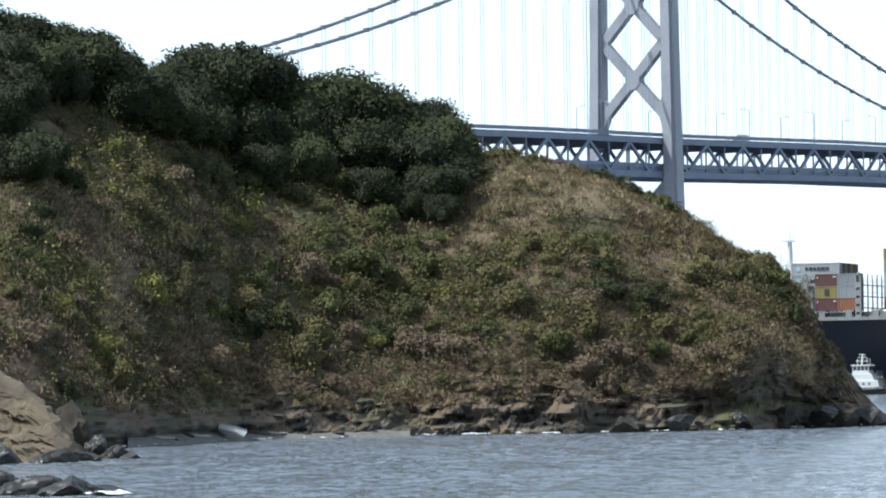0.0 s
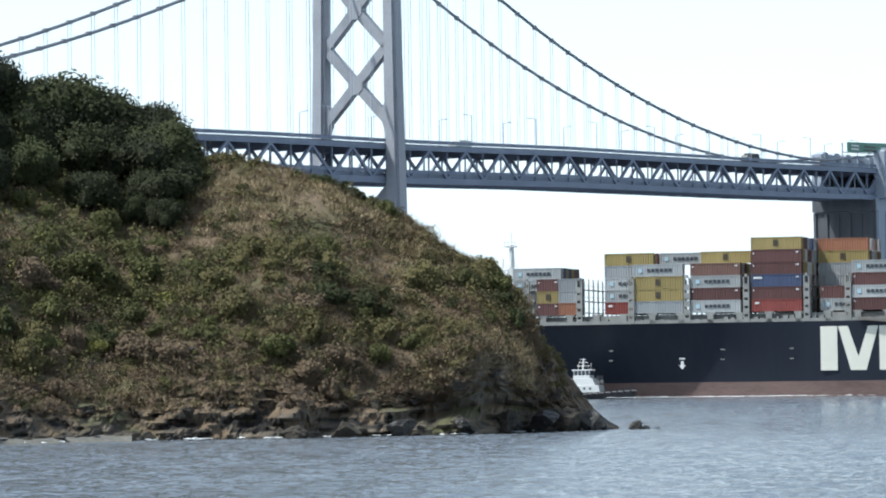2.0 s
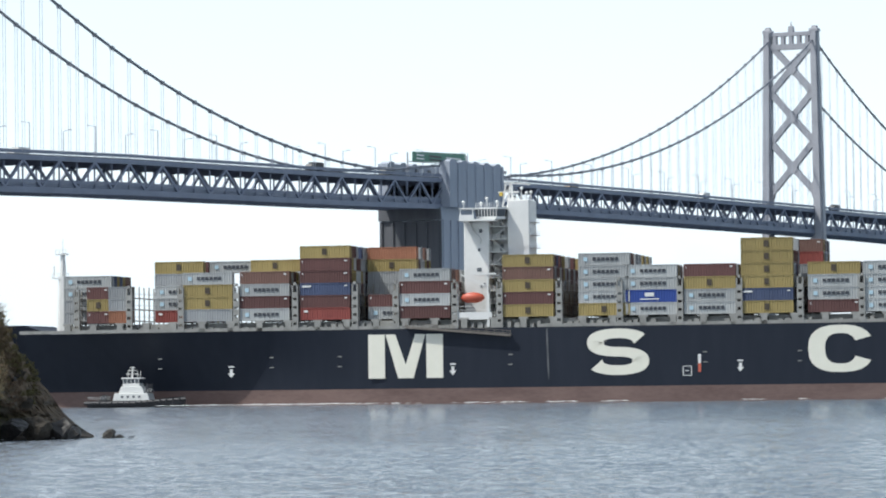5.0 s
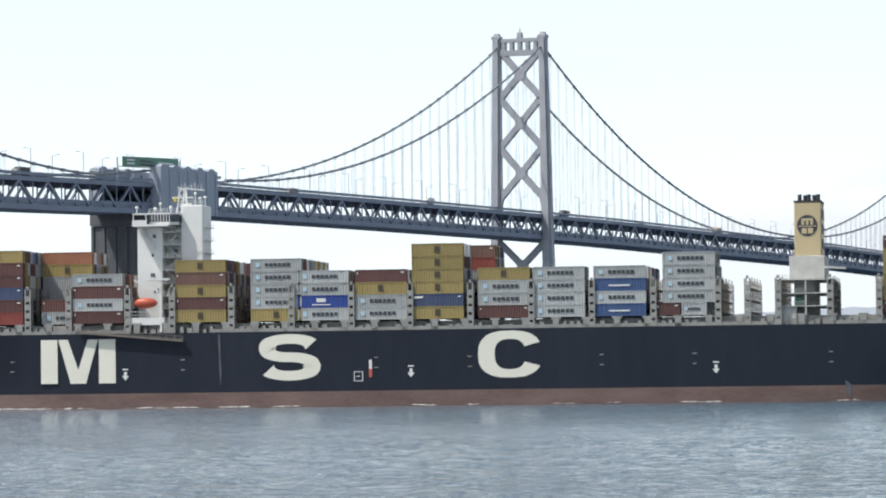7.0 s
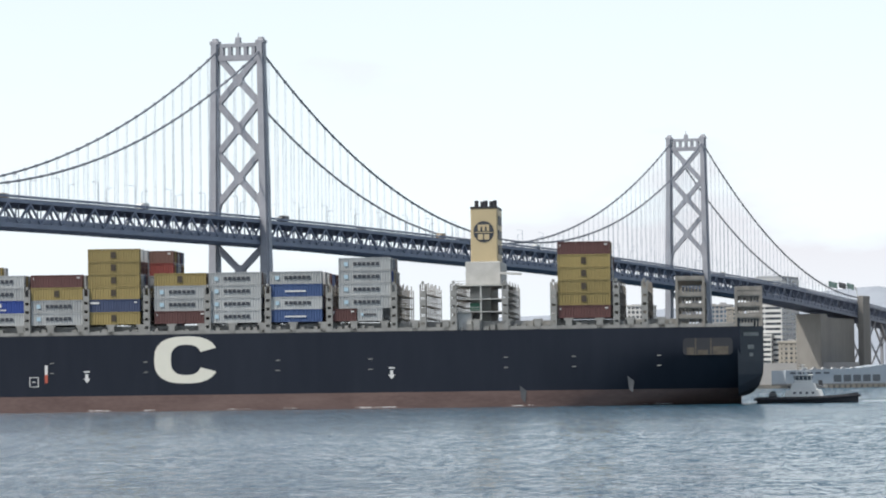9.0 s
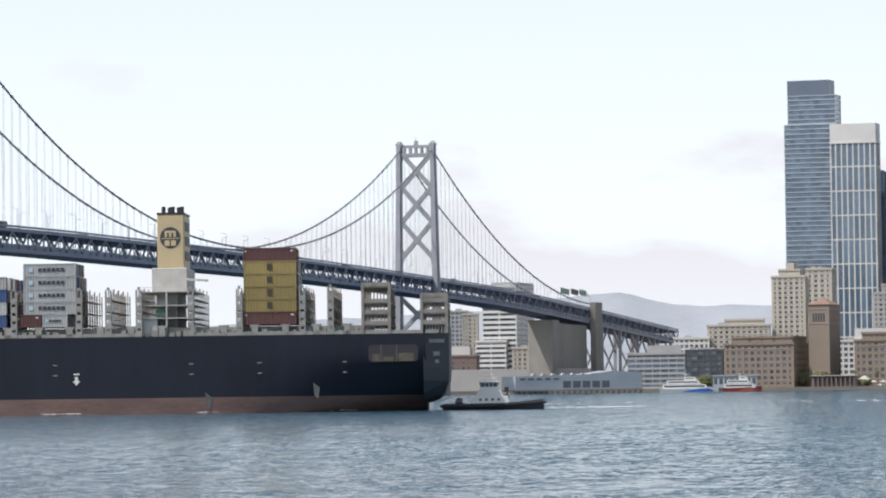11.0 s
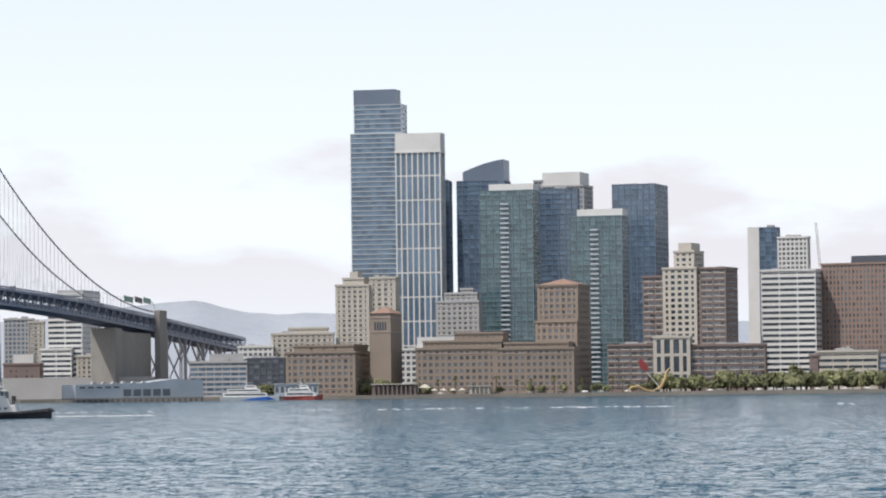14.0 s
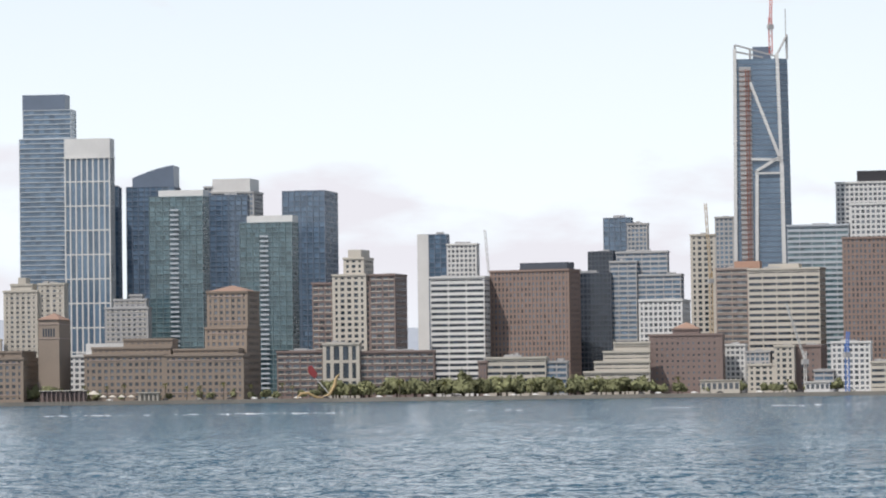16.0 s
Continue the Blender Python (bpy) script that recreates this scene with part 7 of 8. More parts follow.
campanile = building('apartment_building', 'tan waterfront tower with a hipped tile roof', 589.7, 2536.4, -23.2, [(0.0, 14.2, 0.0, 36.6, 2.5, 57.5, 'blank_tan')], roof='hip')
for i in range(5):
    bm = bmesh.new()
    loft(bm, [[(3.1 + i * 1.75, q, 46.0), (4.2 + i * 1.75, q, 46.0), (4.2 + i * 1.75, q, 51.2), (3.65 + i * 1.75, q, 51.9), (3.1 + i * 1.75, q, 51.2)] for q in (-0.08, 0.02)])
    part("arch_window", bm, GLASS_DARK, campanile)
for z in (44.6, 54.2):
    bm = bmesh.new()
    box(bm, -0.3, 14.5, -0.3, 36.9, z, z + 0.6)
    part("string_course", bm, WALLS["rose"], campanile)
building('apartment_building', 'long tan stepped waterfront building', 618.9, 2527.2, -17.9, [(0.0, 53.7, 0.0, 60.0, 2.5, 33.4, 'tan'), (4.5, 57.5, 5.0, 57.5, 33.3, 38.2, 'tan'), (25.3, 58.2, 10.0, 55.0, 38.1, 43.7, 'tan'), (53.7, 106.6, 0.0, 60.0, 2.5, 32.7, 'tan'), (59.4, 102.9, 4.0, 58.0, 32.7, 36.5, 'tan')])
building('apartment_building', 'tan stepped tower with a hipped tile roof', 708.9, 2557.1, -30.0, [(0.0, 29.7, 0.0, 33.9, 2.5, 51.5, 'tan'), (0.8, 29.7, 3.0, 32.4, 51.5, 76.1, 'tan')], roof='hip')
building('apartment_building', 'cream stepped residential towers', 600.8, 2724.0, -23.3, [(-0.0, 24.7, 0.0, 19.5, 2.5, 81.9, 'cream_fine'), (4.9, 20.6, 2.0, 18.5, 81.9, 86.7, 'cream_fine'), (24.7, 43.6, 3.0, 18.0, 2.5, 86.9, 'cream_fine'), (9.9, 15.7, 4.0, 17.5, 86.7, 91.6, 'blank_cream')])
building('apartment_building', 'pale grey stepped residential tower', 670.6, 2705.3, -20.5, [(0.0, 31.4, 0.0, 17.5, 2.5, 69.0, 'grey_fine'), (6.1, 29.8, 3.0, 16.0, 68.9, 75.0, 'grey_fine'), (17.5, 26.5, 5.0, 15.0, 75.0, 78.2, 'grey_fine')])
building('apartment_building', 'low white block behind the waterfront', 632.9, 2650.4, -16.2, [(0.0, 15.8, 0.0, 40.2, 2.5, 34.4, 'white_grid'), (11.9, 41.5, 5.0, 37.7, 2.5, 42.8, 'blank_white')])
building('warehouse', 'brown brick waterfront warehouse', 532.8, 2540.9, -20.9, [(-0.0, 47.3, 0.0, 60.0, 2.5, 31.8, 'tan'), (5.0, 45.8, 3.0, 58.5, 31.7, 36.3, 'tan_plain')])
building('warehouse', 'low grey waterfront warehouse with large windows', 473.8, 2582.0, -17.8, [(0.0, 39.2, 0.0, 8.0, 2.5, 26.5, 'grey_bands'), (39.2, 65.1, 0.0, 8.0, 2.5, 28.7, 'dark_bands'), (12.8, 36.1, 5.0, 5.5, 26.4, 31.8, 'blank_grey')])
building('apartment_building', 'white stepped apartment block', 531.2, 2731.9, -15.5, [(23.3, 68.2, 0.0, 9.3, 2.5, 47.3, 'cream_fine'), (35.6, 64.1, 4.0, 7.3, 47.2, 51.3, 'cream_fine'), (0.0, 25.4, -6.0, 12.3, 2.5, 38.4, 'white_grid')])
building('apartment_building', 'pale tall apartment block behind the bridge', 335.6, 3092.0, -8.9, [(0.0, 20.5, 0.0, 52.9, 2.5, 67.4, 'white_grid')])
building('apartment_building', 'grey apartment block behind the bridge', 401.8, 3138.4, -12.2, [(0.0, 24.2, 0.0, 8.9, 2.5, 67.6, 'grey_grid'), (19.5, 32.6, 0.0, 8.9, 2.5, 65.2, 'cream_fine')])
building('apartment_building', 'white-banded apartment tower behind the bridge', 422.8, 3040.2, -20.8, [(4.2, 32.4, 0.0, 60.0, 2.5, 85.4, 'white_bands'), (11.1, 32.4, 4.0, 58.0, 85.4, 88.1, 'blank_grey'), (0.0, 25.0, -6.0, 63.0, 2.5, 41.6, 'white_bands')])
building('apartment_building', 'cream low apartment block behind the bridge', 431.6, 2884.1, -15.2, [(0.0, 15.5, 0.0, 21.6, 2.5, 34.4, 'cream_fine'), (15.5, 26.7, 0.0, 21.6, 2.5, 38.5, 'blank_cream')])
building('billboard', 'large blue billboard on a rooftop', 456.3, 2938.1, -10.2, [(0.0, 7.8, 0.0, 22.0, 39.2, 50.5, 'blank_blue')])
building('warehouse', 'brick warehouse with a white roof house', 372.3, 2838.3, -10.2, [(0.0, 26.8, 0.0, 36.4, 2.5, 28.6, 'brick_fine'), (7.1, 21.8, 5.0, 33.9, 28.6, 35.3, 'blank_white')])
building('warehouse', 'long low grey pier shed', 358.7, 2712.8, -9.8, [(-0.0, 106.1, 0.0, 60.0, 2.5, 17.5, 'blank_grey')])



# ---- tower under construction, cranes ----
def braced_tower():
    """A tapering glass tower with great white diagonals and an unfinished notch down one face."""
    m = pose(1171.8, 2748.9, 0, 0, 0, -22.0)
    t = thing("office_tower", "tall tapering glass tower with white diagonal braces, still unfinished", "building", m, "buildings of the city skyline")
    W, D, top = 45.5, 34.0, 258.0
    def xs(z):
        f = z / 270
        return 1.2 * f * 2.2, W - f * 3.2
    bm = bmesh.new()
    loft(bm, [[(xs(z)[0], 0, z), (xs(z)[1] - 6, 0, z), (xs(z)[1], 6, z), (xs(z)[1], D, z), (xs(z)[0], D, z)] for z in (2.5, 90, 178, top)])
    part("wall", bm, GLASS, t)
    n = 62
    for i in range(1, n):
        z = 2.5 + (top - 2.5) * i / n
        a, b = xs(z)
        bm = bmesh.new()
        loft(bm, [[(a - .1, -0.15, q), (b - 6, -0.15, q), (b + .1, 6, q), (b + .1, D, q), (a - .1, D, q)] for q in (z - 0.35, z + 0.35)])
        part("spandrel", bm, WALLS["slate"], t)
    # bare strip with the builders' hoist
    bm = bmesh.new()
    box(bm, 5.5, 14.5, -0.6, 0.4, 60, 252)
    part("unclad_strip", bm, WALLS["grey"], t, "bare unclad strip of floors")
    for i in range(50):
        bm = bmesh.new()
        z = 62 + i * 3.8
        box(bm, 5.3, 14.7, -0.95, -0.5, z, z + 0.9)
        part("floor_edge", bm, WALLS["brick"], t)
    bm = bmesh.new()
    for x in (10.5, 12.5):
        beam(bm, (x, -1.6, 2.5), (x, -1.6, 250), 0.5, 0.5, (1, 0, 0))
    part("hoist", bm, plain("hoist_red", (0.28, 0.09, 0.06)), t)
    for a, b, w in (((-0.2, 2.5), (2.4, 266), 2.6), ((36.8, 176), (34.6, 262), 2.6), ((37.0, 178), (13.8, 240), 2.2), ((14, 181), (36.6, 180), 1.8), ((36.5, 183), (18, 172), 2.2), ((18, 172), (15.5, 2.5), 2.4), ((37, 176), (38.6, 2.5), 3.0), ((18, 170), (37, 170), 1.4)):
        bm = bmesh.new()
        beam(bm, (a[0], -0.9, a[1]), (b[0], -0.9, b[1]), w, 1.2, (0, 1, 0))
        part("brace", bm, WALLS["white"], t)
    # open crown
    for a, b in (((2.4, 0, 258), (2.4, 0, 269)), ((42.2, 6, 258), (42.2, 6, 277)), ((2.4, 0, 269), (33, 0, 260)), ((33, 0, 258), (42.2, 6, 276)), ((2.4, 30, 258), (2.4, 30, 268)), ((14, 0, 258), (14, 0, 266)), ((2.4, 0, 264), (24, 0, 259)), ((42.2, 6, 276), (42.2, 30, 266))):
        bm = bmesh.new()
        beam(bm, a, b, 1.3, 1.3, (0.3, 1, 0))
        part("crown_frame", bm, WALLS["grey"], t)
    bm = bmesh.new()
    box(bm, 16, 30, 8, 26, 258, 268)
    part("roof_plant", bm, WALLS["slate"], t)
    bm = bmesh.new()
    beam(bm, (41.5, 8, 270), (41.5, 8, 297), 0.7, 0.7, (1, 0, 0))
    part("spire", bm, WALLS["grey"], t)


braced_tower()


def lattice(bm, a, b, w, n, r=0.28):
    a, b = Vector(a), Vector(b)
    ax = (b - a).normalized()
    s = ax.cross(Vector((0.2, 0.95, 0.25))).normalized() * w / 2
    u = s.cross(ax).normalized() * w / 2
    cs = (s + u, s - u, -s - u, -s + u)
    for c in cs:
        beam(bm, a + c, b + c, r, r, (0.31, 0.2, 0.93))
    for i in range(n):
        p, q = a + (b - a) * i / n, a + (b - a) * (i + 1) / n
        for k in range(4):
            beam(bm, p + cs[k], q + cs[(k + 1) % 4], r * .7, r * .7, (0.31, 0.2, 0.93))


def crane(label, x, y, z0, z1, colour, jib, w=2.4):
    t = thing("tower_crane", label, "crane", pose(x, y, 0))
    bm = bmesh.new()
    lattice(bm, (0, 0, z0), (0, 0, z1), w, max(4, int((z1 - z0) / 4)))
    part("mast", bm, colour, t)
    bm = bmesh.new()
    lattice(bm, (0, 0, z1 - 6), (jib[0], 0, z1 - 6 + jib[1]), w * 0.7, 10)
    part("jib", bm, colour, t)
    bm = bmesh.new()
    box(bm, -2, 2, -2, 2, z1 - 9, z1 - 5.5)
    part("cab", bm, WALLS["grey"], t)
    return t


CRANE_RED, CRANE_WHITE, CRANE_BLUE, CRANE_TAN = plain("crane_red", (0.5, 0.12, 0.10)), plain("crane_white", (0.6, 0.6, 0.58)), plain("crane_blue", (0.06, 0.16, 0.45)), plain("crane_tan", (0.42, 0.32, 0.2))
crane("red and white tower crane on the unfinished tower", 1201.3, 2742, 262, 290, CRANE_RED, (1.0, 22))
crane("pale luffing crane behind the white block", 980.0, 2766.0, 2.5, 92, CRANE_WHITE, (-3.5, 42), 2.0)
crane("tan luffing crane beside the grid tower", 1150.0, 2744.0, 2.5, 95, CRANE_TAN, (-3.5, 58), 2.4)
crane("blue harbour crane on the quay", 1092.5, 2345.0, 2.5, 34, CRANE_BLUE, (1.0, 14), 2.4)
crane("white crawler crane boom by the quay", 1082.0, 2392.0, 2.5, 30, CRANE_WHITE, (-13, 38), 1.5)


# ---- boats and pier by the city ----
def ferry(m, ln, label, hull, stripe):
    t = thing("ferry", label, "ferry", m)
    bm = bmesh.new()
    loft(bm, [[(u * ln, -w, h), (u * ln, -w * .85, 0), (u * ln, 0, -.8), (u * ln, w * .85, 0), (u * ln, w, h)] for u, w, h in ((0, 4.2, 2.4), (.5, 4.6, 2.6), (.8, 3.6, 3.0), (1, .3, 3.6))])
    part("hull", bm, hull, t)
    bm = bmesh.new()
    loft(bm, [[(u * ln, -w - .06, h0), (u * ln, -w - .02, h1)] for u, w, h0, h1 in ((.38, 4.5, .3, .6), (.55, 4.5, .2, 1.6), (.8, 3.55, .3, 2.6), (.98, .5, .8, 3.4))], closed=False, cap=False)
    part("stripe", bm, stripe, t)
    for x0, x1, y, z0, z1 in ((.05, .78, 3.8, 2.5, 5.2), (.12, .66, 3.4, 5.4, 7.8), (.42, .60, 2.6, 7.8, 10.0)):
        bm = bmesh.new()
        loft(bm, [[(x0 * ln, q, z0), (x1 * ln + 1.5, q, z0), (x1 * ln, q, z1), (x0 * ln, q, z1)] for q in (-y, y)])
        part("cabin", bm, WHITE, t)
        bm = bmesh.new()
        box(bm, x0 * ln + 1, x1 * ln - .6, -y - .05, -y, z0 + .9, z1 - .7)
        part("window_strip", bm, WINDOW, t)
    bm = bmesh.new()
    beam(bm, (.45 * ln, 0, 10), (.45 * ln, 0, 14.5), .25, .25, (1, 0, 0))
    beam(bm, (.40 * ln, 0, 11.6), (.50 * ln, 0, 11.6), .2, .2)
    part("mast", bm, WHITE, t)


ferry(pose(474.5, 2451.5, 0, 0, 0, -9), 38, "white passenger ferry with a blue and green bow", WHITE, plain("ferry_blue", (0.03, 0.14, 0.5)))
ferry(pose(521, 2483, 0, 0, 0, -9), 26, "red and white fireboat moored at the quay", plain("fireboat_red", (0.32, 0.06, 0.05)), plain("fireboat_stripe", (0.4, 0.08, 0.06)))


def pier_building():
    t = thing("pier_building", "long low pale grey pier building on piles", "building", pose(383, 2464, 0, 0, 0, 17.5))
    bm = bmesh.new()
    box(bm, 0, 92, 0, 24, 2.0, 3.0)
    part("deck", bm, CONCRETE, t)
    bm = bmesh.new()
    loft(bm, [[(0, q, 3), (91, q, 3), (91, q, 13.6), (70, q, 14.8), (52, q, 12.6), (0, q, 11.6)] for q in (1, 23)])
    part("wall", bm, WALLS["steel"], t)
    for i in range(5):
        bm = bmesh.new()
        box(bm, 34 + i * 7, 39.4 + i * 7, 0.9, 1.02, 4.0, 8.4)
        part("window", bm, WINDOW, t)
    for i in range(5):
        bm = bmesh.new()
        box(bm, 3 + i * 6, 7 + i * 6, 0.9, 1.02, 9.2, 10.4)
        part("window", bm, WINDOW, t)
    for i in range(8):
        bm = bmesh.new()
        loft(bm, [[(14 + i * 7 + math.cos(k * math.tau / 10) * 1.6, y, 12 + max(-.3, math.sin(k * math.tau / 10) * 1.6)) for k in range(10)] for y in (2, 5)])
        part("roof_vent", bm, WALLS["grey"], t)
    for i in range(23):
        bm = bmesh.new()
        tube(bm, [(2 + i * 4, 0.6, -2), (2 + i * 4, 0.6, 2)], 0.5, 8)
        part("pile", bm, DARK, t)


pier_building()


# ---- waterfront planting, sculpture, cars, shelters ----
LEAF_QUAY = (0.15, 0.158, 0.082)
quay_crowns = [leaf_cloud("crown", leaf_mat("street_leaf_" + c, shade(LEAF_QUAY, 0.85 + 0.15 * i)), 140 + i, (3.6, 3.6, 4.6), 8, 520, 0.5) for i, c in enumerate(("lime", "green", "lime", "olive"))]
quay_trunk = trunk_mesh(9, 2.6)
rng = random.Random(77)


def quay_line(u):
    """A point on the promenade: u from the old warehouses (0) to the far end of the view (1)."""
    pts = [(0, 500, 2530), (0.12, 585, 2512), (0.35, 700, 2483), (0.55, 800, 2466), (0.75, 940, 2418), (1.0, 1120, 2352)]
    return np.interp(u, [q[0] for q in pts], [q[1] for q in pts]), np.interp(u, [q[0] for q in pts], [q[2] for q in pts])


def quay_tree(u, back, s):
    x, y = quay_line(u)
    t = thing("street_tree", "rounded green street tree on the waterfront", "tree", Matrix.Translation((x, y + back, 2.4)) @ Matrix.Diagonal((s, s, s, 1)), "waterfront trees")
    put("trunk", quay_trunk, t)
    put("crown", rng.choice(quay_crowns), t, Matrix.Translation((0, 0, 1.0)) @ Matrix.Rotation(rng.random() * 6, 4, "Z"))


for u0, u1, count, s0, s1 in ((0.02, 0.14, 12, 1.5, 2.2), (0.14, 0.5, 24, 0.9, 1.6), (0.50, 0.80, 66, 1.4, 2.5), (0.78, 0.97, 18, 1.0, 1.7)):
    for i in range(count):
        quay_tree(u0 + (u1 - u0) * (i + rng.random()) / count, rng.uniform(8, 30), rng.uniform(s0, s1))
x, y = 876, 2500
t = thing("street_tree", "large dark round tree among the waterfront buildings", "tree", Matrix.Translation((x, y, 2.4)) @ Matrix.Diagonal((2.6, 2.6, 3.6, 1)), "waterfront trees")
put("trunk", quay_trunk, t)
put("crown", quay_crowns[1], t, pose(0, 0, 1.0))


def palm_frond_mesh():
    bm = bmesh.new()
    for k in range(16):
        a = k * math.tau / 16 * 1.0 + 0.2 * (k % 3)
        el = 0.9 - 0.5 * (k % 4)
        prev = Vector((0, 0, 0))
        side = Vector((-math.sin(a), math.cos(a), 0))
        vs = None
        for i in range(5):
            u = (i + 1) / 5
            p = Vector((math.cos(a) * 2.6 * u, math.sin(a) * 2.6 * u, el * 2.2 * u - 2.4 * u * u))
            w = side * (0.42 * (1 - u) + 0.06)
            cur = (bm.verts.new(p - w), bm.verts.new(p + w))
            if vs:
                bm.faces.new((vs[0], vs[1], cur[1], cur[0]))
            vs = cur
    return mesh_of("fronds", bm, LEAF["green"])


fronds = palm_frond_mesh()
bm = bmesh.new()
tube(bm, [(0, 0, -.3), (0.1, 0, 5), (0, 0, 9.5)], [0.32, 0.24, 0.2], 7)
palm_trunk = mesh_of("trunk", bm, BARK)
for i in range(26):
    u = 0.14 + 0.80 * (i + rng.random() * .7) / 26
    x, y = quay_line(u)
    s = rng.uniform(0.85, 1.2)
    t = thing("palm_tree", "tall slim palm tree on the waterfront", "palm", Matrix.Translation((x, y + rng.uniform(5, 14), 2.5)) @ Matrix.Diagonal((s, s, s, 1)), "waterfront palms")
    put("trunk", palm_trunk, t)
    put("fronds", fronds, t, pose(0, 0, 9.5))

# low buildings of the promenade
def promenade_hall(label, x, y, ang, w, h, mat, bays, open_front):
    t = thing("pavilion", label, "building", pose(x, y, 2.5, 0, 0, ang), "promenade buildings")
    bm = bmesh.new()
    box(bm, 0, w, 2.0 if open_front else 0.0, 9, 0, h - 0.6)
    part("wall", bm, mat, t)
    bm = bmesh.new()
    box(bm, -0.6, w + 0.6, -0.6, 9.6, h - 0.6, h)
    part("roof", bm, WALLS["cream"] if open_front else mat, t)
    for i in range(bays):
        u = w * (i + 0.5) / bays
        bm = bmesh.new()
        if open_front:
            box(bm, u - 0.45, u + 0.45, 0, 0.9, 0, h - 0.6)
            part("column", bm, mat, t)
        else:
            box(bm, u - w / bays * 0.32, u + w / bays * 0.32, -0.08, 0.02, h * 0.3, h * 0.75)
            part("window", bm, WINDOW, t)


promenade_hall("long brown colonnaded hall on the quay", 583, 2497, -16, 30, 7.5, WALLS["brick"], 10, True)
promenade_hall("pale pergola with square columns on the quay", 646, 2484, -14, 14, 5.5, WALLS["cream"], 5, True)
promenade_hall("pale green firehouse shed by the moored boat", 520, 2512, -12, 29, 8.5, WALLS["steel"], 8, False)
promenade_hall("low cream hall beside the terraced building", 1010, 2400, -20, 26, 9.0, WALLS["cream"], 7, False)
promenade_hall("white site hut on the quay", 1075, 2375, -20, 16, 7.0, WALLS["white"], 5, False)

# bow and arrow sculpture
t = thing("sculpture", "great golden bow with a red-feathered arrow stuck in the lawn", "sculpture", pose(772, 2469, 2.5))
bm = bmesh.new()
tube(bm, [(-22, 0, 0), (-19, 0, 3.4), (-14, 0, 3.6), (-9, 0, 1.0), (-4, 0, 0.2), (1, 0, 3), (4.5, 0, 9), (5, 0, 13), (7.5, 0, 16)], [.4, .8, .9, .8, .7, 1.0, 1.2, 0.9, 0.4], 8)
part("bow", bm, plain("sculpture_gold", (0.40, 0.29, 0.14)), t)
bm = bmesh.new()
beam(bm, (2, 0, 1), (-10, 0, 15), 0.5, 0.5)
part("arrow_shaft", bm, CRANE_WHITE, t)
bm = bmesh.new()
loft(bm, [[(-9, y, 13), (-7.5, y, 16.5), (-11.5, y, 22), (-14, y, 21), (-13.4, y, 16.5)] for y in (-.5, .5)])
part("feather", bm, plain("feather_red", (0.30, 0.05, 0.05)), t)

# parked cars along the embankment
bm = bmesh.new()
loft(bm, [[(x, -w, 0.35), (x, -w, h * .55), (x, -w * .8, h), (x, w * .8, h), (x, w, h * .55), (x, w, 0.35)] for x, w, h in ((-2.2, .8, .95), (-1.6, .9, 1.0), (-1.0, .9, 1.45), (0.7, .9, 1.45), (1.3, .9, 1.0), (2.2, .8, .9))])
car_bodies = [mesh_of("body", bm.copy(), m) for m in (WHITE, DECK_GREY, DARK)]
bm.free()
bm = bmesh.new()
tube(bm, [(0, -.1, 0), (0, .1, 0)], 0.33, 10)
wheel = mesh_of("wheel", bm, DARK)
for i in range(30):
    u = 0.2 + 0.78 * (i + rng.random() * .8) / 30
    x, y = quay_line(u)
    ci = rng.choice((0, 0, 1, 2))
    t = thing("car", ("white parked car by the embankment", "grey parked car by the embankment", "black parked car by the embankment")[ci], "car", Matrix.Translation((x, y - 2.5, 2.52)) @ Matrix.Rotation(-0.3, 4, "Z"), "parked cars")
    put("body", car_bodies[ci], t)
    for dx in (-1.35, 1.35):
        for dy in (-.8, .8):
            put("wheel", wheel, t, pose(dx, dy, 0.33))
for i in range(7):
    x, y = quay_line(0.165 + i * 0.012)
    t = thing("patio_umbrella", "cream patio umbrella on the quay terrace", "umbrella", pose(x, y - 3, 2.5), "terrace umbrellas")
    s = 2.6 if i != 2 else 4.5
    bm = bmesh.new()
    loft(bm, [[(math.cos(k * math.tau / 8) * r, math.sin(k * math.tau / 8) * r, z) for k in range(8)] for r, z in ((s, s * 1.0), (s * .5, s * 1.3), (.1, s * 1.6))])
    part("canopy", bm, WALLS["cream"], t)
    bm = bmesh.new()
    beam(bm, (0, 0, 0), (0, 0, s * 1.5), .12, .12, (1, 0, 0))
    part("pole", bm, DARK, t)

# ---- far hills under the fog ----
def ridge(label, pts, y, c1, c2, seed):
    bm = bmesh.new()
    xs_ = np.linspace(pts[0][0], pts[-1][0], 160)
    rows = []
    for x in xs_:
        z = curve_value(pts, x) + 2.2 * noise.fractal(Vector((x * 0.02, seed, 0)), 0.8, 2, 4)
        rows.append([(x, y - 160, 2), (x, y - 80, z * .55), (x, y, max(2.2, z)), (x, y + 60, z * .6)])
    loft(bm, rows, closed=False)
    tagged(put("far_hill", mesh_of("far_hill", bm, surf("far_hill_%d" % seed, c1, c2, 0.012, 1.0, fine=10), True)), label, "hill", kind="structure")


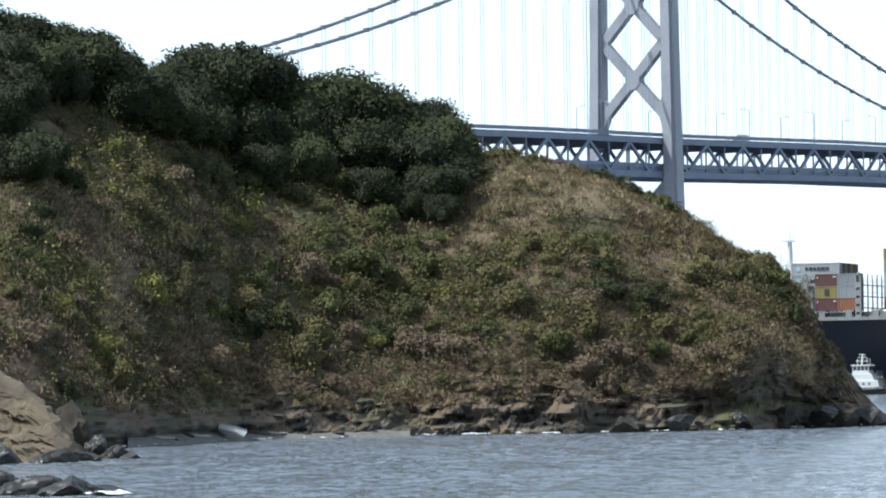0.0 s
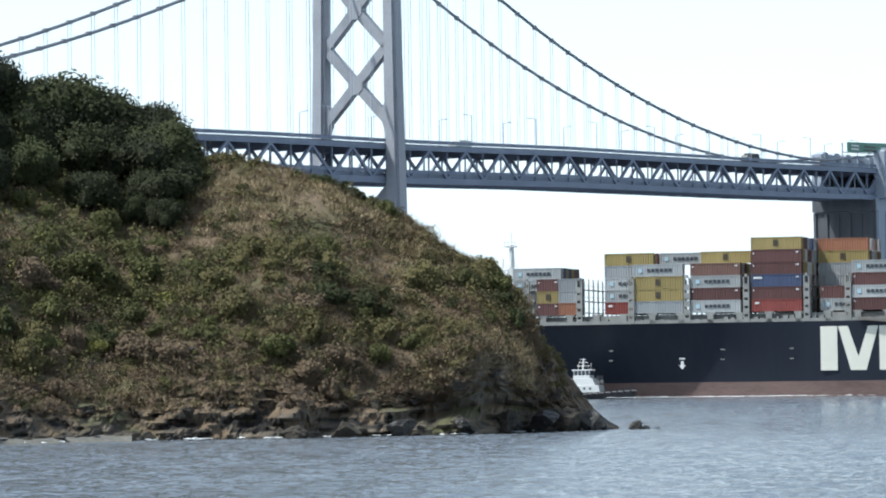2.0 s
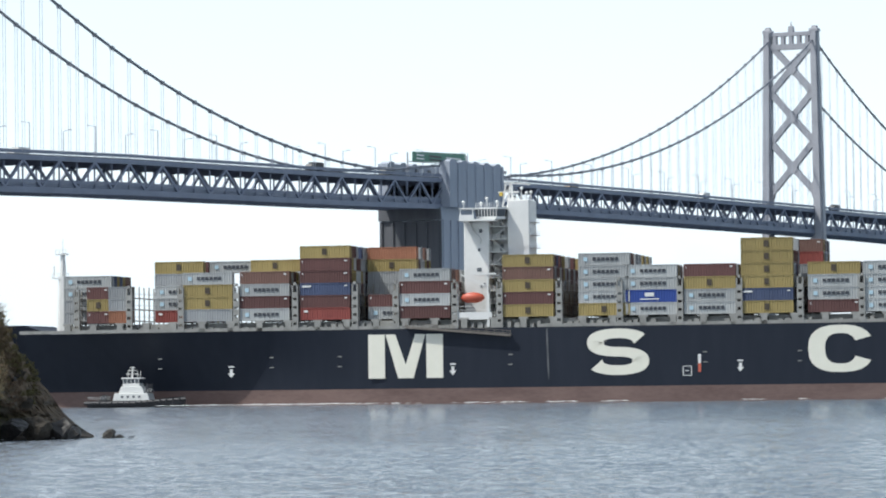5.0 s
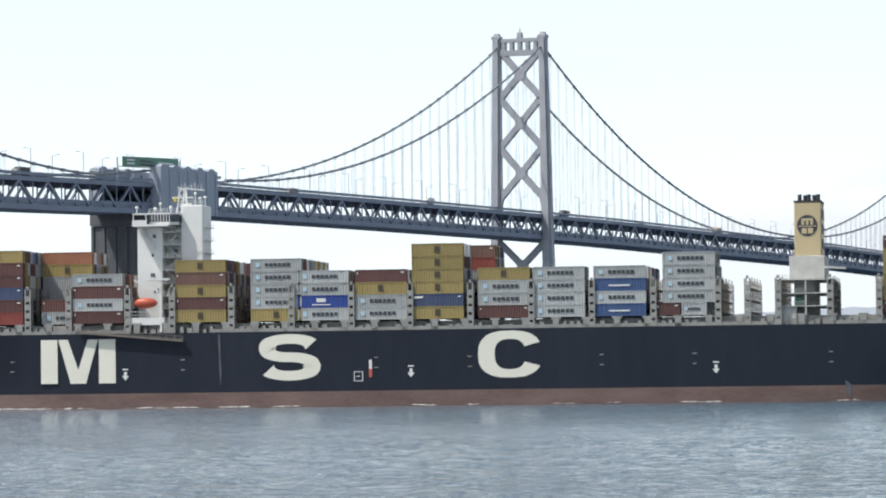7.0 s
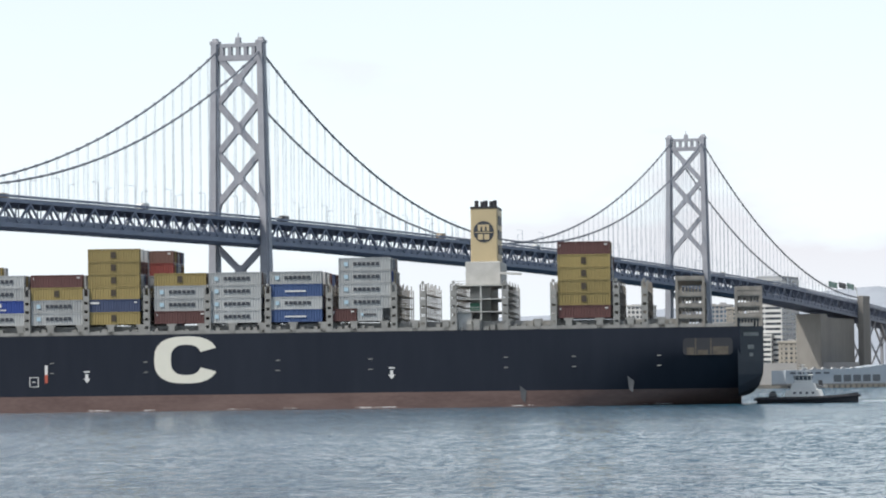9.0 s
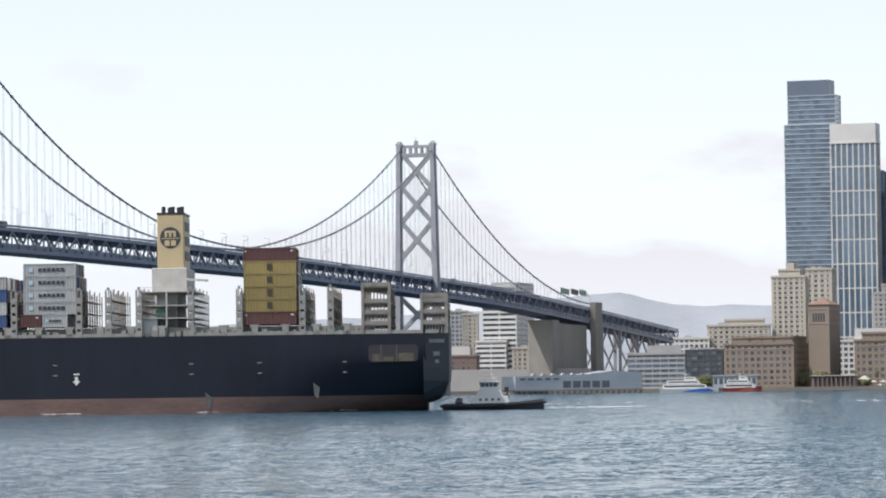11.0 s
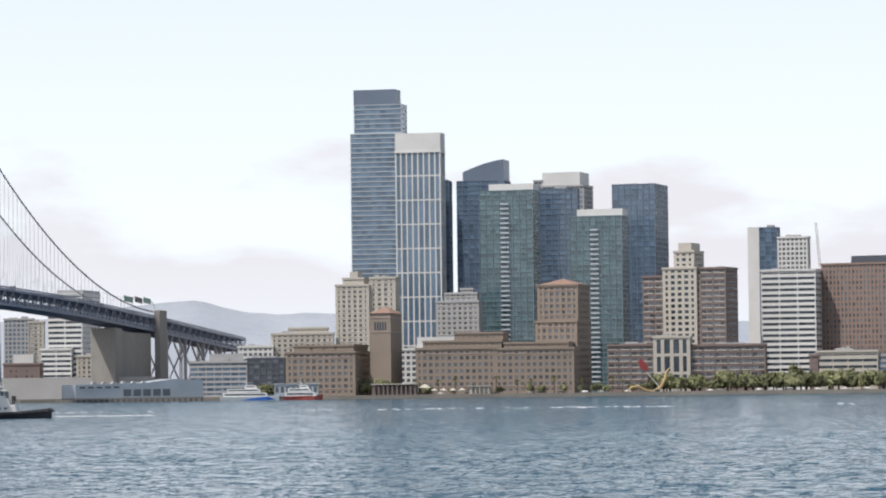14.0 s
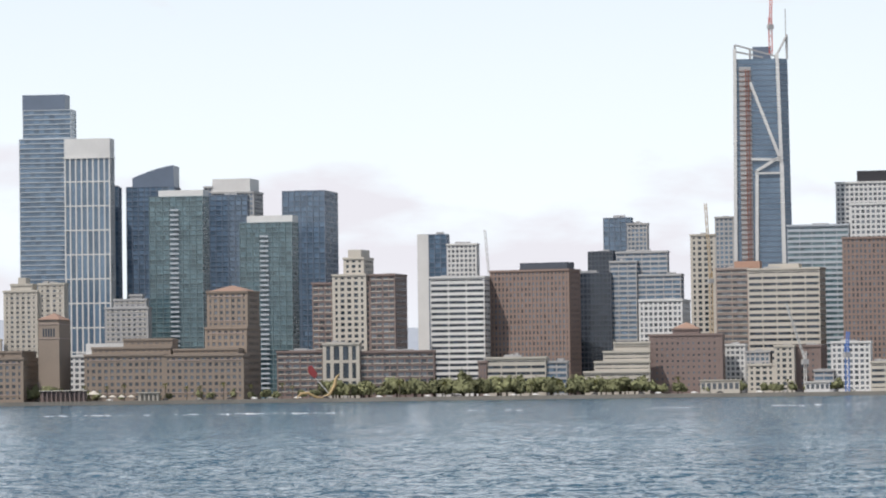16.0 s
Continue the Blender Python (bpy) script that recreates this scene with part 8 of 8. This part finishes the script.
# distance haze is put into the slope colour: pale, bluish
ridge("hills behind the city, coloured pale blue for haze", [(-800, 60), (-100, 70), (200, 78), (330, 86), (480, 92), (620, 98), (700, 112), (781, 119), (842, 103), (900, 101), (1000, 101), (1300, 90), (1900, 80)], 4650, (0.27, 0.30, 0.345), (0.36, 0.39, 0.435), 1)
# crest leaves pale blue-grey, the same haze painted in
far_crown = leaf_cloud("crown", leaf_mat("leaf_far_hazed", (0.27, 0.30, 0.34)), 150, (3.6, 3.6, 3.6), 8, 420, 0.6)
r2 = random.Random(5)
for i in range(16):
    x = 842 + i * 5.6 + r2.uniform(-2, 2)
    s = r2.uniform(0.7, 1.2) * (1.5 if 8 < x - 838 < 20 else 0.8)
    t = thing("tree", "tree on the far hill crest, haze put into its leaf colour", "tree", Matrix.Translation((x, 4632, 77)) @ Matrix.Diagonal((s * 1.6, s * 1.3, s * 1.3, 1)), "far hill trees")
    put("trunk", quay_trunk, t)
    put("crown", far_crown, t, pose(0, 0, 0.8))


# ---- foam and wakes ----
def foam(name, label, seed, spots):
    """Flat irregular flecks of foam riding on the water."""
    r = random.Random(seed)
    vs, fs = [], []
    for x, y, z, sx, sy in spots:
        n, q = 7, len(vs)
        a0 = r.random()
        for k in range(n):
            a = a0 + k * math.tau / n
            f = r.uniform(0.5, 1.2)
            vs.append((x + math.cos(a) * sx * f, y + math.sin(a) * sy * f, z + r.uniform(-0.03, 0.05)))
        vs.append((x, y, z + r.uniform(0.02, 0.09) + 0.10 * min(1.5, sy)))
        fs += [(q + k, q + (k + 1) % n, q + n) for k in range(n)]
    me = bpy.data.meshes.new(name)
    me.from_pydata(vs, [], fs)
    me.materials.append(FOAM)
    tagged(put(name, me), label, "foam", kind="stuff")


FOAM = surf("sea_foam", (0.55, 0.58, 0.60), (0.85, 0.86, 0.86), 0.8, 0.8)
r3 = random.Random(8)
spots = []
for _ in range(420):
    x = r3.uniform(-150, 146)
    if noise.noise(Vector((x * 0.09, 4, 0))) + (0.35 if x < -60 else 0.0) < 0.12:
        continue
    y = BEAM / 2 - hull_half(x, 0) - r3.uniform(0.3, 2.0)
    p = SHIP @ Vector((x, y, 0.22 + r3.random() * 0.15))
    spots.append((*p, r3.uniform(0.4, 1.5), r3.uniform(0.2, 0.6)))
for _ in range(120):
    u = r3.random()
    p = SHIP @ Vector((-150 + 42 * u, -1.5 - 4 * u * r3.random(), 0.3))
    spots.append((*p, r3.uniform(0.5, 1.6), r3.uniform(0.2, 0.6)))
foam("bow_wave", "broken white foam along the ship's waterline", 1, spots)
spots = []
for _ in range(330):
    u = r3.random()
    x, y = 205 + 560 * u, curve_value([(205, 1115), (343, 1010), (449, 1005), (550, 1060), (765, 1110)], 205 + 560 * u) + r3.gauss(0, 4 + 8 * u)
    if noise.noise(Vector((x * 0.035, y * 0.02, 2))) < -0.05:
        continue
    spots.append((x, y, 0.2 + 0.2 * r3.random(), r3.uniform(0.4, 1.8), r3.uniform(0.2, 0.9)))
for _ in range(60):
    p = SHIP @ Vector((176 + 22 * r3.random(), 14 + r3.gauss(0, 2), 0.3))
    spots.append((*p, r3.uniform(0.5, 2.0), r3.uniform(0.3, 0.8)))
foam("tug_wake", "long white broken wake line behind the tug", 2, spots)
spots = []
for _ in range(200):
    a = r3.uniform(-19.2, -7.6)
    if noise.noise(Vector((a * 2.5, 7, 1))) < 0.0:
        continue
    x, y = at(a, curve_value(SHORE, a) - r3.uniform(0.3, 2.2))
    spots.append((x, y, 0.08 + 0.08 * r3.random(), r3.uniform(0.15, 0.6), r3.uniform(0.1, 0.3)))
for _ in range(14):
    x, y = at(r3.uniform(-19.6, -18.9), r3.uniform(181, 186))
    spots.append((x, y, 0.2, r3.uniform(0.1, 0.5), r3.uniform(0.1, 0.3)))
foam("shore_foam", "thin white surf along the rocky shore", 3, spots)


# ---- traffic on the bridge ----
def truck_mesh(ln, h, mat):
    bm = bmesh.new()
    box(bm, 2.4, ln, -1.2, 1.2, 1.0, h)
    loft(bm, [[(0, y, 0.5), (2.1, y, 0.5), (2.1, y, h * .8), (0.6, y, h * .8), (0, y, h * .5)] for y in (-1.1, 1.1)])
    for x in (1.0, ln - 3.0, ln - 1.4):
        tube(bm, [(x, -1.2, 0.5), (x, 1.2, 0.5)], 0.5, 8)
    return mesh_of("lorry", bm, mat)


lorries = [(truck_mesh(9, 3.1, WHITE), "white lorry on the upper deck"), (truck_mesh(9, 3.2, CRANE_TAN), "tan lorry on the upper deck"), (truck_mesh(7, 3.0, DECK_GREY), "grey van on the upper deck"), (truck_mesh(9, 3.3, DARK), "dark lorry on the upper deck")]
for i, l in enumerate((-640, -470, -415, -235, -120, 40, 170, 260, 420, 610, 820)):
    me, lab = lorries[(i * 7) % 4]
    m = Matrix.Translation(bp(l, 3.0 if i % 3 else -6.5, deck_z(l) + 0.05)) @ turn
    tagged(put("lorry", me, None, m), lab, "lorry", "traffic on the bridge")
